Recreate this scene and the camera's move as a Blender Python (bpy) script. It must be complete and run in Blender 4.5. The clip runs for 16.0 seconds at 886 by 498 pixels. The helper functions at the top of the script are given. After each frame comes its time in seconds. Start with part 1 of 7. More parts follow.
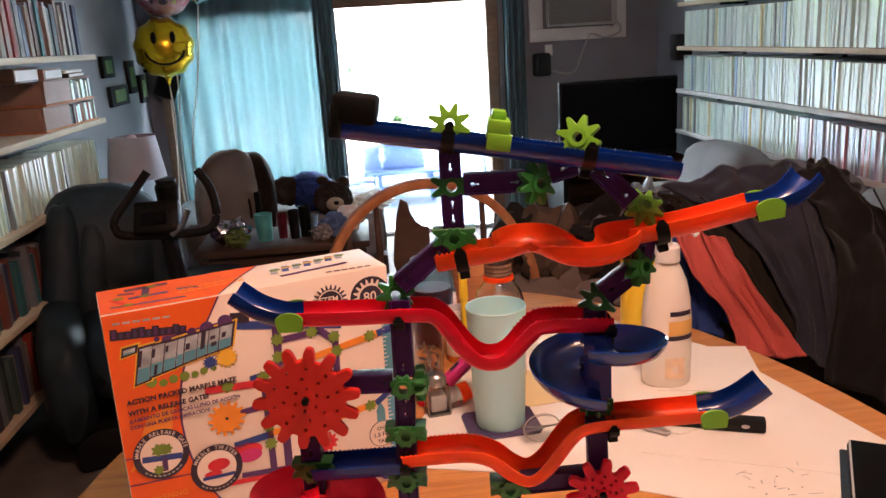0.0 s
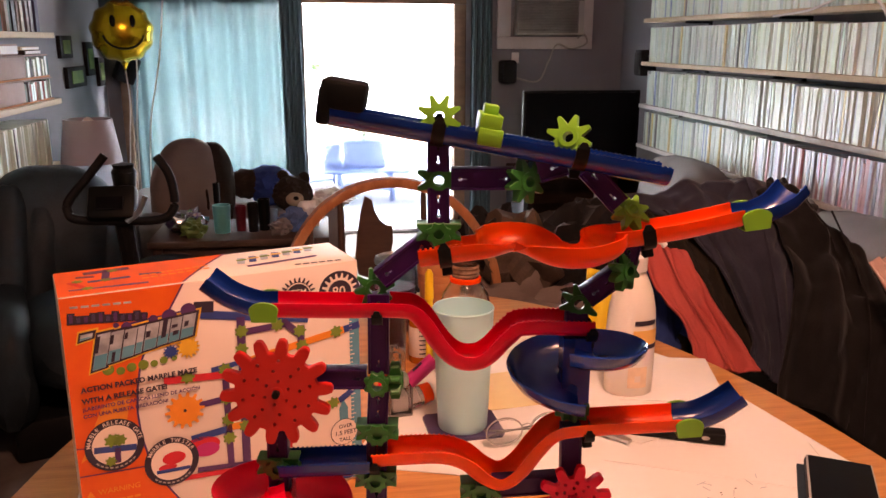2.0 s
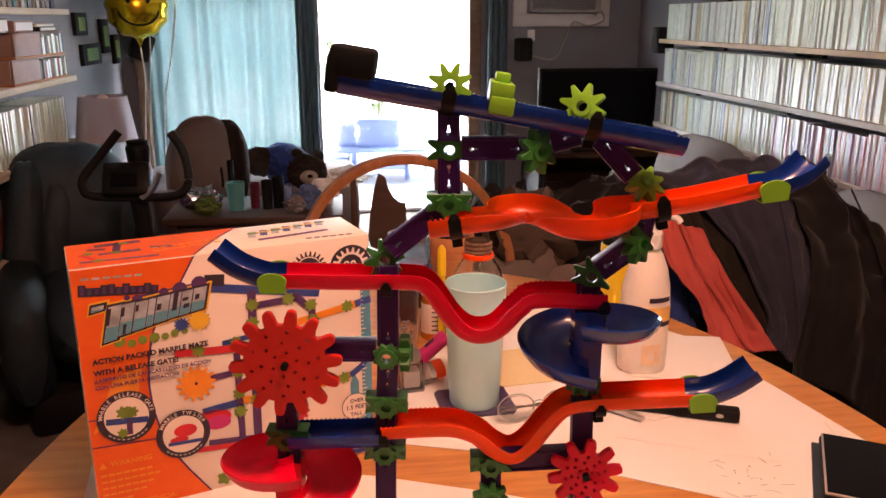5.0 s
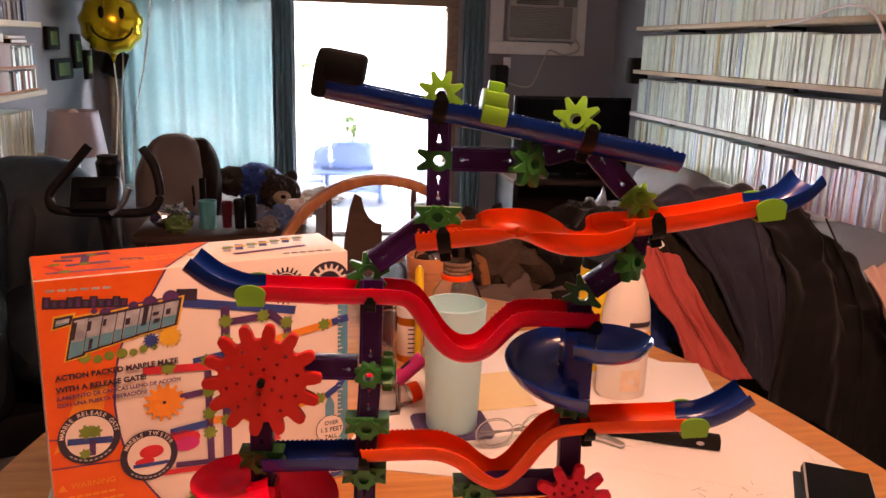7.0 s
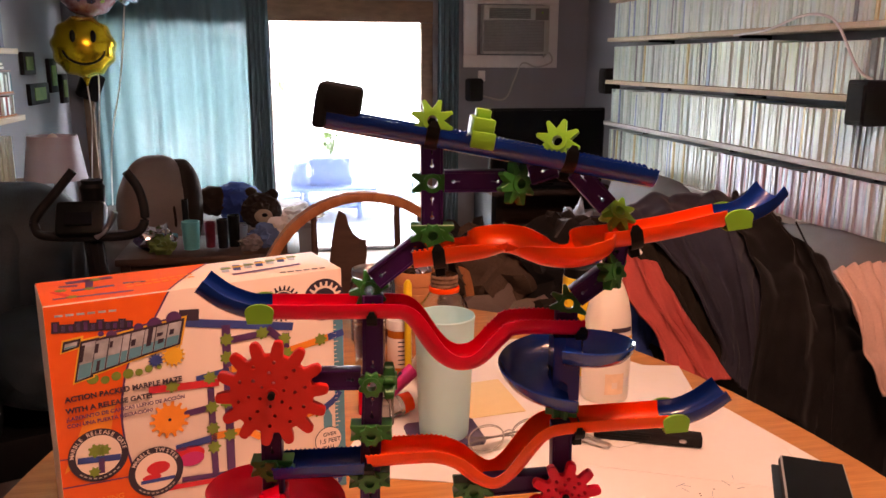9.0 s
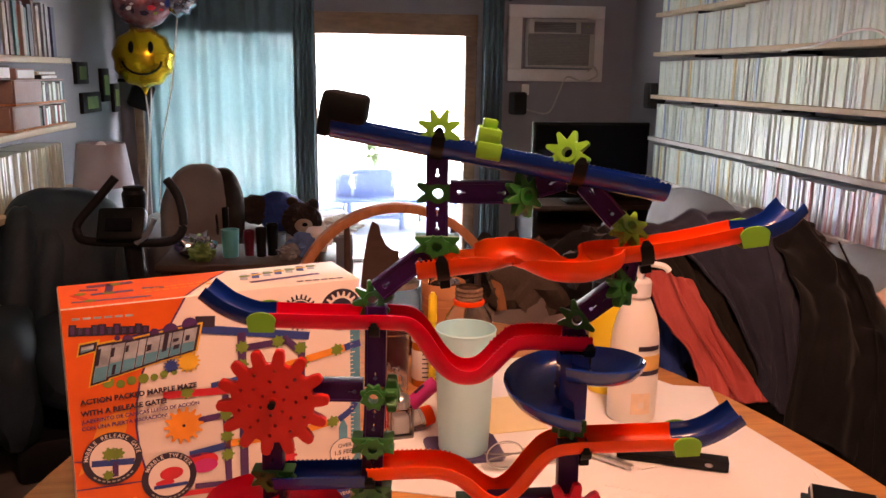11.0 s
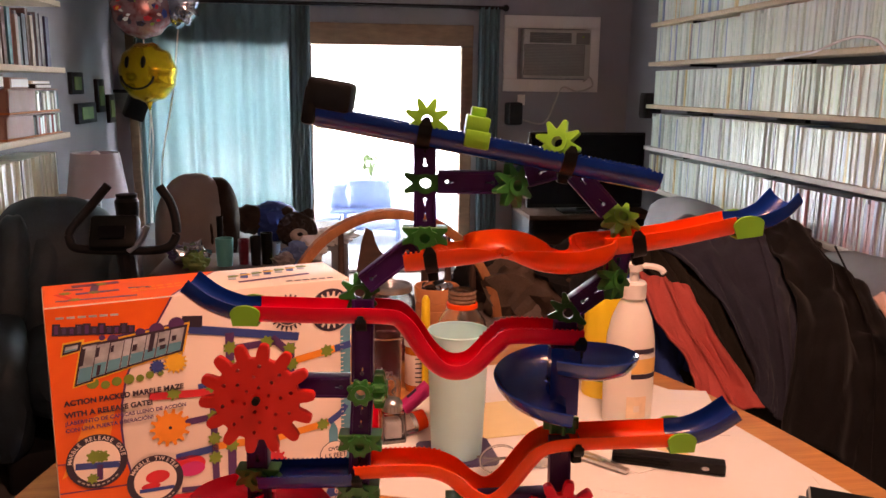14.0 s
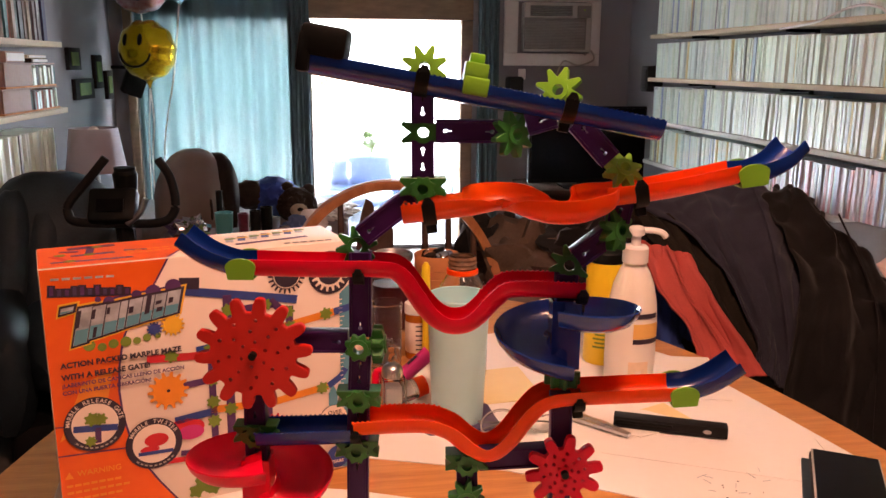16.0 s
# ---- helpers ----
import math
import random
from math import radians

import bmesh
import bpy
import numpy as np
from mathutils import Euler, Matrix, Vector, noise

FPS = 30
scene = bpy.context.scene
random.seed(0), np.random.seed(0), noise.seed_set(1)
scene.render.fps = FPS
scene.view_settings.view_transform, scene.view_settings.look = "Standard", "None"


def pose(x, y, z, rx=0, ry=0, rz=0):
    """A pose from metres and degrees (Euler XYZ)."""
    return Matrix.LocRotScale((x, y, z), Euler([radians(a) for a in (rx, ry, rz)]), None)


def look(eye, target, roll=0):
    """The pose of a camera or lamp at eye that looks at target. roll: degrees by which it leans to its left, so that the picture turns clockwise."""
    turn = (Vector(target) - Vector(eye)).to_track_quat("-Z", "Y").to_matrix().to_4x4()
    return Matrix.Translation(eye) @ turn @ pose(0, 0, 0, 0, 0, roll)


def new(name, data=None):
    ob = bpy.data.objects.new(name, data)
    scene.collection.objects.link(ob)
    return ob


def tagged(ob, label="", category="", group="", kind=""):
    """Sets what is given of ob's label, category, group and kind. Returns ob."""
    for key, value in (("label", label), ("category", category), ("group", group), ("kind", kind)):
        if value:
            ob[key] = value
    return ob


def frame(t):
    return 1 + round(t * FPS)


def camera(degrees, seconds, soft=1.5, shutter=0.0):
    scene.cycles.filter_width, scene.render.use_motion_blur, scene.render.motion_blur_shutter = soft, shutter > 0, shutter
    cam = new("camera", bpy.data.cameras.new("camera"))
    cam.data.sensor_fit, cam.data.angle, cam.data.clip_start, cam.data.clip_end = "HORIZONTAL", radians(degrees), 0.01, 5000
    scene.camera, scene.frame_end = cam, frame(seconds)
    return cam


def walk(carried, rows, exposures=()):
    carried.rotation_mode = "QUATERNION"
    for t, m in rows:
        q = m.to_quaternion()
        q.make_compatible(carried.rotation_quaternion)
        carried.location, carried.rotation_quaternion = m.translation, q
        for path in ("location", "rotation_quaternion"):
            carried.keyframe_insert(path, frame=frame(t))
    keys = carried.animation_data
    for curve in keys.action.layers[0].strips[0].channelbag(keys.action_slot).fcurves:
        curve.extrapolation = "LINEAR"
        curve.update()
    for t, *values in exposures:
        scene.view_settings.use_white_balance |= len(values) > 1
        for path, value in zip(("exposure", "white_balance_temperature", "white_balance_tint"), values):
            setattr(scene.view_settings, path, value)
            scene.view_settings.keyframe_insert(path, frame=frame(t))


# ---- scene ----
cam = camera(57.4, 16.0)
PATH = [
    (0, (-0.013, 0.049, 1.295), (0.154, 1.977, 0.791), -3.5),
    (0.5, (-0.022, 0.058, 1.277), (0.192, 1.983, 0.777), -1.8),
    (1, (-0.023, 0.056, 1.283), (0.229, 1.972, 0.765), -0.9),
    (1.5, (-0.032, 0.075, 1.284), (0.23, 1.991, 0.774), -0.1),
    (2, (-0.034, 0.064, 1.286), (0.246, 1.98, 0.787), 0.1),
    (2.5, (-0.031, 0.054, 1.29), (0.248, 1.968, 0.781), 0.4),
    (3, (-0.027, 0.057, 1.283), (0.25, 1.967, 0.757), 0.7),
    (3.5, (-0.032, 0.06, 1.283), (0.239, 1.965, 0.739), 0.9),
    (3.7, (-0.033, 0.066, 1.279), (0.234, 1.97, 0.727), 1.0),
    (5.8, (-0.028, 0.074, 1.276), (0.212, 1.989, 0.751), -0.6),
    (6, (-0.034, 0.08, 1.273), (0.249, 1.993, 0.765), -1.3),
    (6.5, (-0.047, 0.076, 1.27), (0.291, 1.991, 0.802), -1.2),
    (7, (-0.039, 0.091, 1.263), (0.276, 2.006, 0.779), 1.7),
    (7.5, (-0.018, 0.098, 1.268), (0.264, 2.008, 0.747), 0.8),
    (8, (-0.017, 0.088, 1.268), (0.278, 2.0, 0.762), 1.2),
    (8.5, (-0.044, 0.065, 1.282), (0.31, 1.973, 0.799), 1.3),
    (9, (-0.058, 0.052, 1.276), (0.309, 1.965, 0.822), 0.3),
    (9.2, (-0.042, 0.055, 1.275), (0.296, 1.974, 0.824), -0.2),
    (11.3, (-0.025, 0.058, 1.273), (0.231, 1.997, 0.854), 0.8),
    (11.5, (-0.024, 0.064, 1.273), (0.236, 2.003, 0.857), 0.6),
    (12, (-0.023, 0.064, 1.271), (0.241, 2.003, 0.861), 0.3),
    (12.5, (-0.014, 0.062, 1.267), (0.25, 2.003, 0.865), 0.2),
    (13, (-0.012, 0.063, 1.26), (0.252, 2.006, 0.866), 0.3),
    (13.5, (-0.014, 0.065, 1.253), (0.251, 2.009, 0.861), 0.5),
    (14, (-0.018, 0.065, 1.255), (0.248, 2.008, 0.862), 0.7),
    (14.5, (-0.019, 0.067, 1.254), (0.251, 2.008, 0.857), 0.7),
    (15, (-0.019, 0.07, 1.253), (0.254, 2.01, 0.849), 0.6),
    (15.5, (-0.018, 0.068, 1.253), (0.252, 2.005, 0.832), 0.5),
    (16, (-0.015, 0.072, 1.233), (0.247, 2.004, 0.789), 0.4),
]
EXPOSURES = [(0.0, 0.0, 5750, 2), (0.8, 0.0, 6500, 10), (1.6, 0.0, 6750, 17), (13.0, 0.0, 6750, 17), (16.0, 0.0, 6550, 12)]
walk(cam, [(t, look(eye, target, roll)) for t, eye, target, roll in PATH], EXPOSURES)

# ---------- world and light ----------
world = bpy.data.worlds.new("World")
scene.world = world
world.use_nodes = True
wn = world.node_tree
sky = wn.nodes.new("ShaderNodeTexSky")
sky.sky_type, sky.sun_disc = "NISHITA", False
sky.sun_elevation, sky.sun_rotation = radians(53), radians(333)
wn.nodes["Background"].inputs["Strength"].default_value = 0.12
wn.links.new(sky.outputs[0], wn.nodes["Background"].inputs["Color"])
sun = new("sun", bpy.data.lights.new("sun", "SUN"))
sun.data.energy, sun.data.angle, sun.data.color = 3.0, radians(0.5), (1, 0.95, 0.88)
sun.matrix_world = look((-3, 2, 9), (0, 8, 0))


# a warm ceiling light over the table
lamp = new("ceiling_lamp_light", bpy.data.lights.new("ceiling_lamp_light", "POINT"))
lamp.data.energy, lamp.data.color, lamp.data.shadow_soft_size = 67, (1.0, 0.525, 0.352), 0.15
lamp.location = (0.25, 0.45, 2.10)


# ---------- materials ----------
def mat(name, color, rough=0.5, metal=0.0, var=0.12, scale=6.0, bump=0.1, grain=60.0, color2=None, trans=0.0, coat=0.0,
        stretch=(1, 1, 1), alpha=1.0, sheen=0.0, sub=0.0, ior=1.45, spec=0.5):
    m = bpy.data.materials.new(name)
    m.use_nodes = True
    nt = m.node_tree
    b = nt.nodes["Principled BSDF"]
    b.inputs["Roughness"].default_value, b.inputs["Metallic"].default_value = rough, metal
    b.inputs["Transmission Weight"].default_value, b.inputs["Coat Weight"].default_value = trans, coat
    b.inputs["Specular IOR Level"].default_value = spec
    b.inputs["Sheen Weight"].default_value, b.inputs["IOR"].default_value = sheen, ior
    if sub:
        b.inputs["Subsurface Weight"].default_value = sub
        b.inputs["Subsurface Radius"].default_value = (0.004, 0.002, 0.001)
    tc = nt.nodes.new("ShaderNodeTexCoord")
    mp = nt.nodes.new("ShaderNodeMapping")
    mp.inputs["Scale"].default_value = stretch
    nt.links.new(tc.outputs["Object"], mp.inputs[0])
    n1, n2 = nt.nodes.new("ShaderNodeTexNoise"), nt.nodes.new("ShaderNodeTexNoise")
    n1.inputs["Scale"].default_value, n2.inputs["Scale"].default_value = scale, grain
    n1.inputs["Detail"].default_value, n2.inputs["Detail"].default_value = 4, 3
    for n in (n1, n2):
        nt.links.new(mp.outputs[0], n.inputs["Vector"])
    add = nt.nodes.new("ShaderNodeMath")
    add.operation = "MULTIPLY_ADD"
    nt.links.new(n2.outputs[0], add.inputs[0])
    add.inputs[1].default_value = 0.4
    nt.links.new(n1.outputs[0], add.inputs[2])
    ramp = nt.nodes.new("ShaderNodeValToRGB")
    ramp.color_ramp.elements[0].position, ramp.color_ramp.elements[1].position = 0.45, 0.95
    c2 = color2 or tuple(min(1, c * (1 + var)) for c in color)
    c1 = color if color2 else tuple(c * (1 - var) for c in color)
    ramp.color_ramp.elements[0].color, ramp.color_ramp.elements[1].color = (*c1, 1), (*c2, 1)
    nt.links.new(add.outputs[0], ramp.inputs[0])
    nt.links.new(ramp.outputs[0], b.inputs["Base Color"])
    if bump:
        bp = nt.nodes.new("ShaderNodeBump")
        bp.inputs["Strength"].default_value, bp.inputs["Distance"].default_value = bump, 0.002
        nt.links.new(add.outputs[0], bp.inputs["Height"])
        nt.links.new(bp.outputs[0], b.inputs["Normal"])
    rr = nt.nodes.new("ShaderNodeMapRange")
    rr.inputs["To Min"].default_value, rr.inputs["To Max"].default_value = max(0, rough - 0.08), min(1, rough + 0.08)
    nt.links.new(n1.outputs[0], rr.inputs["Value"])
    nt.links.new(rr.outputs[0], b.inputs["Roughness"])
    return m


def glow(name, color, strength):
    m = bpy.data.materials.new(name)
    m.use_nodes = True
    b = m.node_tree.nodes["Principled BSDF"]
    b.inputs["Base Color"].default_value = (*color, 1)
    b.inputs["Emission Color"].default_value, b.inputs["Emission Strength"].default_value = (*color, 1), strength
    return m


def glass_mat(name, color=(1, 1, 1), rough=0.09):
    m = mat(name, color, rough, trans=1.0, var=0.0, bump=0.0)
    return m


def cloth_thin(name, color, through_color):
    """Thin curtain cloth that lets daylight through."""
    m = mat(name, color, 0.9, var=0.25, scale=3, bump=0.2, grain=220, stretch=(1, 1, 0.15))
    nt = m.node_tree
    tr = nt.nodes.new("ShaderNodeBsdfTranslucent")
    tr.inputs[0].default_value = (*through_color, 1)
    mix = nt.nodes.new("ShaderNodeMixShader")
    mix.inputs[0].default_value = 0.068
    nt.links.new(nt.nodes["Principled BSDF"].outputs[0], mix.inputs[1])
    nt.links.new(tr.outputs[0], mix.inputs[2])
    gap = nt.nodes.new("ShaderNodeBsdfTransparent")
    sheer = nt.nodes.new("ShaderNodeMixShader")
    sheer.inputs[0].default_value = 0.0035
    nt.links.new(mix.outputs[0], sheer.inputs[1])
    nt.links.new(gap.outputs[0], sheer.inputs[2])
    nt.links.new(sheer.outputs[0], nt.nodes["Material Output"].inputs[0])
    return m


def spectrum(name, stops, rough=0.4, island=False, coat=1.0):
    """Each object (or each island of a joined mesh) takes its own colour out of the stops."""
    m = bpy.data.materials.new(name)
    m.use_nodes = True
    nt = m.node_tree
    b = nt.nodes["Principled BSDF"]
    src = nt.nodes.new("ShaderNodeNewGeometry" if island else "ShaderNodeObjectInfo")
    ramp = nt.nodes.new("ShaderNodeValToRGB")
    ramp.color_ramp.interpolation = "CONSTANT"
    for i, c in enumerate(stops):
        e = ramp.color_ramp.elements[i] if i < 2 else ramp.color_ramp.elements.new(0.5)
        e.color = (*c, 1)
    for i in range(len(stops)):
        ramp.color_ramp.elements[i].position = i / len(stops)
    nt.links.new(src.outputs["Random Per Island" if island else "Random"], ramp.inputs[0])
    tc, no = nt.nodes.new("ShaderNodeTexCoord"), nt.nodes.new("ShaderNodeTexNoise")
    no.inputs["Scale"].default_value = 45
    nt.links.new(tc.outputs["Object"], no.inputs["Vector"])
    mix = nt.nodes.new("ShaderNodeMix")
    mix.data_type, mix.blend_type = "RGBA", "OVERLAY"
    mix.inputs["Factor"].default_value = 0.25
    nt.links.new(ramp.outputs[0], mix.inputs["A"])
    nt.links.new(no.outputs[0], mix.inputs["B"])
    nt.links.new(mix.outputs["Result"], b.inputs["Base Color"])
    b.inputs["Roughness"].default_value = rough
    b.inputs["Coat Weight"].default_value, b.inputs["Coat Roughness"].default_value, b.inputs["Coat IOR"].default_value = coat, 0.28, 1.6
    return m


M = {}
M["wall"] = mat("wall_paint", (0.225, 0.222, 0.245), 0.85, var=0.06, scale=2, grain=120, bump=0.15)
M["ceiling"] = mat("ceiling_paint", (0.5, 0.49, 0.48), 0.9, var=0.05, scale=2)
M["floor"] = mat("carpet", (0.13, 0.11, 0.10), 0.95, var=0.3, scale=8, grain=300, bump=0.6)
M["wood"] = mat("honey_wood", (0.43, 0.155, 0.030), 0.32, color2=(0.68, 0.32, 0.092), scale=5, grain=26, bump=0.06, stretch=(1.2, 14, 14), coat=0.3)
M["chairwood"] = mat("chair_wood", (0.32, 0.12, 0.045), 0.35, color2=(0.46, 0.20, 0.08), scale=9, grain=50, bump=0.08, stretch=(6, 6, 1.5))
M["shelfwood"] = mat("pine_board", (0.52, 0.40, 0.26), 0.6, color2=(0.66, 0.54, 0.38), scale=4, grain=30, stretch=(12, 1, 12))
M["boxwood"] = mat("reddish_wood_panel", (0.27, 0.165, 0.14), 0.6, color2=(0.36, 0.24, 0.20), scale=5, grain=60)
M["greyboard"] = mat("painted_board", (0.66, 0.65, 0.63), 0.6, var=0.1)
M["darkwood"] = mat("dark_wood", (0.06, 0.032, 0.022), 0.55, var=0.3, stretch=(1, 8, 8))
M["standwood"] = mat("worn_brown_veneer", (0.055, 0.034, 0.025), 0.9, var=0.25, stretch=(1, 8, 8), spec=0.1)
M["doorwood"] = mat("door_frame_wood", (0.20, 0.12, 0.07), 0.55, var=0.2, stretch=(2, 2, 8))
M["paper"] = mat("white_paper", (0.83, 0.79, 0.74), 0.7, var=0.03, scale=3, grain=90, bump=0.05)
M["yellowpaper"] = mat("yellow_paper", (0.78, 0.63, 0.32), 0.75, var=0.04, scale=3)
M["blue"] = mat("blue_plastic", (0.004, 0.026, 0.190), 0.16, var=0.1, bump=0.03)
M["red"] = mat("red_plastic", (0.70, 0.001, 0.026), 0.36, var=0.05, bump=0.03, spec=0.28, sub=0.15)
M["orange"] = mat("orange_plastic", (1.0, 0.080, 0.002), 0.36, var=0.04, bump=0.03, sub=0.7, spec=0.28)
M["gearred"] = mat("red_gear_plastic", (0.54, 0.014, 0.008), 0.45, var=0.07, bump=0.04)
M["green"] = mat("green_plastic", (0.030, 0.165, 0.028), 0.35, var=0.12, bump=0.03)
# base brightened for daylight shining through the upper star joints
M["lime"] = mat("lime_plastic", (0.185, 0.44, 0.028), 0.38, var=0.1, bump=0.03)
M["orangeclear"] = mat("clear_orange_plastic", (1.0, 0.085, 0.003), 0.32, var=0.04, bump=0.02, sub=0.4, spec=0.3, trans=0.35)
M["purple"] = mat("purple_plastic", (0.040, 0.006, 0.075), 0.42, var=0.12, bump=0.03, spec=0.3)
M["black"] = mat("black_plastic", (0.0035, 0.0042, 0.004), 0.5, var=0.2, bump=0.03, spec=0.18)
M["blackmatte"] = mat("matte_black", (0.007, 0.007, 0.008), 0.65, var=0.2, spec=0.25)
# black leather with a teal base that stands in for window sheen on the recliner
M["leather"] = mat("black_leather", (0.019, 0.031, 0.041), 0.55, spec=0.3, var=0.25, scale=10, grain=160, bump=0.35)
M["beige"] = mat("taupe_upholstery", (0.15, 0.115, 0.10), 0.85, var=0.15, scale=5, grain=200, bump=0.3)
M["sofa"] = mat("grey_upholstery", (0.21, 0.195, 0.20), 0.85, var=0.12, scale=5, grain=200, bump=0.3)
M["steel"] = mat("brushed_steel", (0.55, 0.55, 0.56), 0.3, metal=1.0, var=0.08)
M["white"] = mat("white_plastic", (0.78, 0.76, 0.74), 0.45, var=0.03)
M["cream"] = mat("lotion_bottle_plastic", (0.86, 0.80, 0.72), 0.35, var=0.02, sub=0.15)
M["cup"] = mat("mint_plastic", (0.50, 0.80, 0.83), 0.4, var=0.03, sub=0.1)
M["terracotta"] = mat("terracotta_clay", (0.50, 0.20, 0.075), 0.8, var=0.15, scale=12)
M["rx"] = mat("amber_plastic", (0.75, 0.22, 0.02), 0.25, var=0.05, trans=0.4)
M["glass"] = glass_mat("clear_glass")
M["clearplastic"] = mat("clear_plastic", (0.9, 0.9, 0.9), 0.12, var=0.0, bump=0.0, trans=1.0, ior=1.25)
M["rust"] = mat("rusty_metal", (0.10, 0.05, 0.03), 0.7, color2=(0.30, 0.17, 0.10), scale=60, grain=200)
M["plasticfilm"] = mat("clear_plastic_film", (0.26, 0.34, 0.42), 0.25, var=0.4, scale=30, bump=0.6)
M["tealcup"] = mat("teal_plastic", (0.10, 0.36, 0.38), 0.4, var=0.06)
M["preserve"] = mat("dark_red_preserve", (0.10, 0.008, 0.018), 0.4, var=0.3, scale=30)
M["yellow"] = mat("yellow_plastic", (0.86, 0.60, 0.02), 0.38, var=0.04)
M["pink"] = mat("magenta_plastic", (0.55, 0.03, 0.19), 0.35, var=0.08)
M["salt"] = mat("salt_grains", (0.8, 0.79, 0.76), 0.9, var=0.05, grain=300, bump=0.5)
M["coaster"] = mat("violet_plastic_base", (0.06, 0.045, 0.11), 0.3, var=0.15)
M["foil"] = mat("gold_foil", (0.62, 0.43, 0.015), 0.2, metal=0.75, var=0.15, scale=9, bump=0.5, grain=30)
M["silver"] = mat("silver_foil", (0.6, 0.62, 0.68), 0.12, metal=0.95, var=0.2, scale=9, bump=0.5, grain=30)
M["foilred"] = mat("patterned_foil", (0.28, 0.05, 0.05), 0.25, metal=0.5, color2=(0.55, 0.42, 0.45), scale=14, grain=40)
M["curtain"] = cloth_thin("teal_curtain", (0.09, 0.15, 0.17), (0.17, 0.29, 0.31))
M["curtaindark"] = mat("teal_drape", (0.075, 0.13, 0.15), 0.9, var=0.2, stretch=(1, 1, 0.2), grain=150)
M["shade"] = mat("lampshade_linen", (0.40, 0.39, 0.45), 0.9, var=0.05, grain=250)
M["jacket"] = mat("black_fleece", (0.0135, 0.0125, 0.0125), 0.95, spec=0.12, sheen=0.1, var=0.3, grain=300, bump=0.6)
M["navy"] = mat("charcoal_fleece", (0.036, 0.036, 0.054), 0.95, spec=0.12, sheen=0.1, var=0.3, grain=300, bump=0.6)
M["brown"] = mat("brown_cloth", (0.024, 0.017, 0.013), 0.95, spec=0.12, var=0.3, grain=260, bump=0.5)
M["knit"] = mat("brown_knit", (0.09, 0.064, 0.048), 0.95, var=0.3, grain=160, bump=0.8, spec=0.12)
M["olive"] = mat("olive_cloth", (0.024, 0.020, 0.016), 0.95, spec=0.12, var=0.3, grain=260, bump=0.5)
M["redcloth"] = mat("faded_red_cotton", (0.52, 0.090, 0.075), 0.95, var=0.12, grain=260, bump=0.4)
M["pinkcloth"] = mat("dusty_pink_cotton", (0.64, 0.43, 0.36), 0.95, var=0.12, grain=260, bump=0.4)
M["bluecloth"] = mat("royal_blue_cotton", (0.02, 0.045, 0.20), 0.95, var=0.2, grain=260)
M["fur"] = mat("dark_brown_plush", (0.028, 0.018, 0.014), 1.0, var=0.4, grain=300, bump=1.0)
M["furlight"] = mat("tan_plush", (0.42, 0.32, 0.24), 1.0, var=0.2, grain=300, bump=0.8)
M["screen"] = mat("dark_glass", (0.004, 0.004, 0.005), 0.3, var=0.1, bump=0.0, spec=0.06)
M["acwhite"] = mat("painted_trim", (0.62, 0.60, 0.58), 0.5, var=0.04)
M["acgrey"] = mat("beige_plastic", (0.38, 0.36, 0.33), 0.5, var=0.05)
M["slatgrey"] = mat("slat_plastic", (0.24, 0.225, 0.21), 0.6, var=0.06)
M["acdark"] = mat("grille_plastic", (0.15, 0.14, 0.13), 0.6, var=0.1)
M["boxorange"] = mat("orange_card", (0.72, 0.088, 0.003), 0.42, color2=(0.80, 0.13, 0.006), scale=14, grain=80, bump=0.02)
M["boxwhite"] = mat("white_card", (0.84, 0.72, 0.62), 0.42, var=0.02, bump=0.02)
M["inkdark"] = mat("dark_ink", (0.03, 0.02, 0.04), 0.45, var=0.05, bump=0)
M["inkwhite"] = mat("white_ink", (0.80, 0.68, 0.60), 0.45, var=0.02, bump=0)
M["inksilver"] = mat("silver_ink", (0.36, 0.40, 0.44), 0.4, var=0.35, scale=60, bump=0)
M["inkyellow"] = mat("yellow_ink", (0.78, 0.46, 0.03), 0.45, var=0.1, bump=0)
M["inkpeach"] = mat("peach_ink", (0.86, 0.66, 0.46), 0.45, var=0.08, scale=60, bump=0)
M["inkamber"] = mat("amber_ink", (0.84, 0.50, 0.14), 0.45, var=0.08, bump=0)
M["inkpurple"] = mat("purple_ink", (0.085, 0.03, 0.13), 0.45, var=0.2, scale=40, bump=0)
M["inkblue"] = mat("blue_ink", (0.03, 0.06, 0.26), 0.45, var=0.2, scale=40, bump=0)
M["inkred"] = mat("red_ink", (0.58, 0.02, 0.03), 0.45, var=0.15, scale=40, bump=0)
M["inkorange"] = mat("orange_ink", (0.80, 0.27, 0.02), 0.45, var=0.1, scale=40, bump=0)
M["inkgreen"] = mat("olive_ink", (0.17, 0.26, 0.03), 0.45, var=0.2, scale=40, bump=0)
M["inkteal"] = mat("teal_ink", (0.10, 0.30, 0.40), 0.45, var=0.1, scale=40, bump=0)
# blue put into the patio furniture's colour for the bluish glare outdoors
M["patio"] = mat("patio_blue", (0.085, 0.14, 0.30), 0.7, var=0.1)
M["foliage"] = mat("foliage", (0.07, 0.13, 0.03), 0.7, color2=(0.14, 0.20, 0.05), scale=3, grain=20)
# paving colour carries the blue of skylight on shaded ground
M["concrete"] = mat("concrete", (0.085, 0.11, 0.15), 0.9, var=0.1, scale=3)
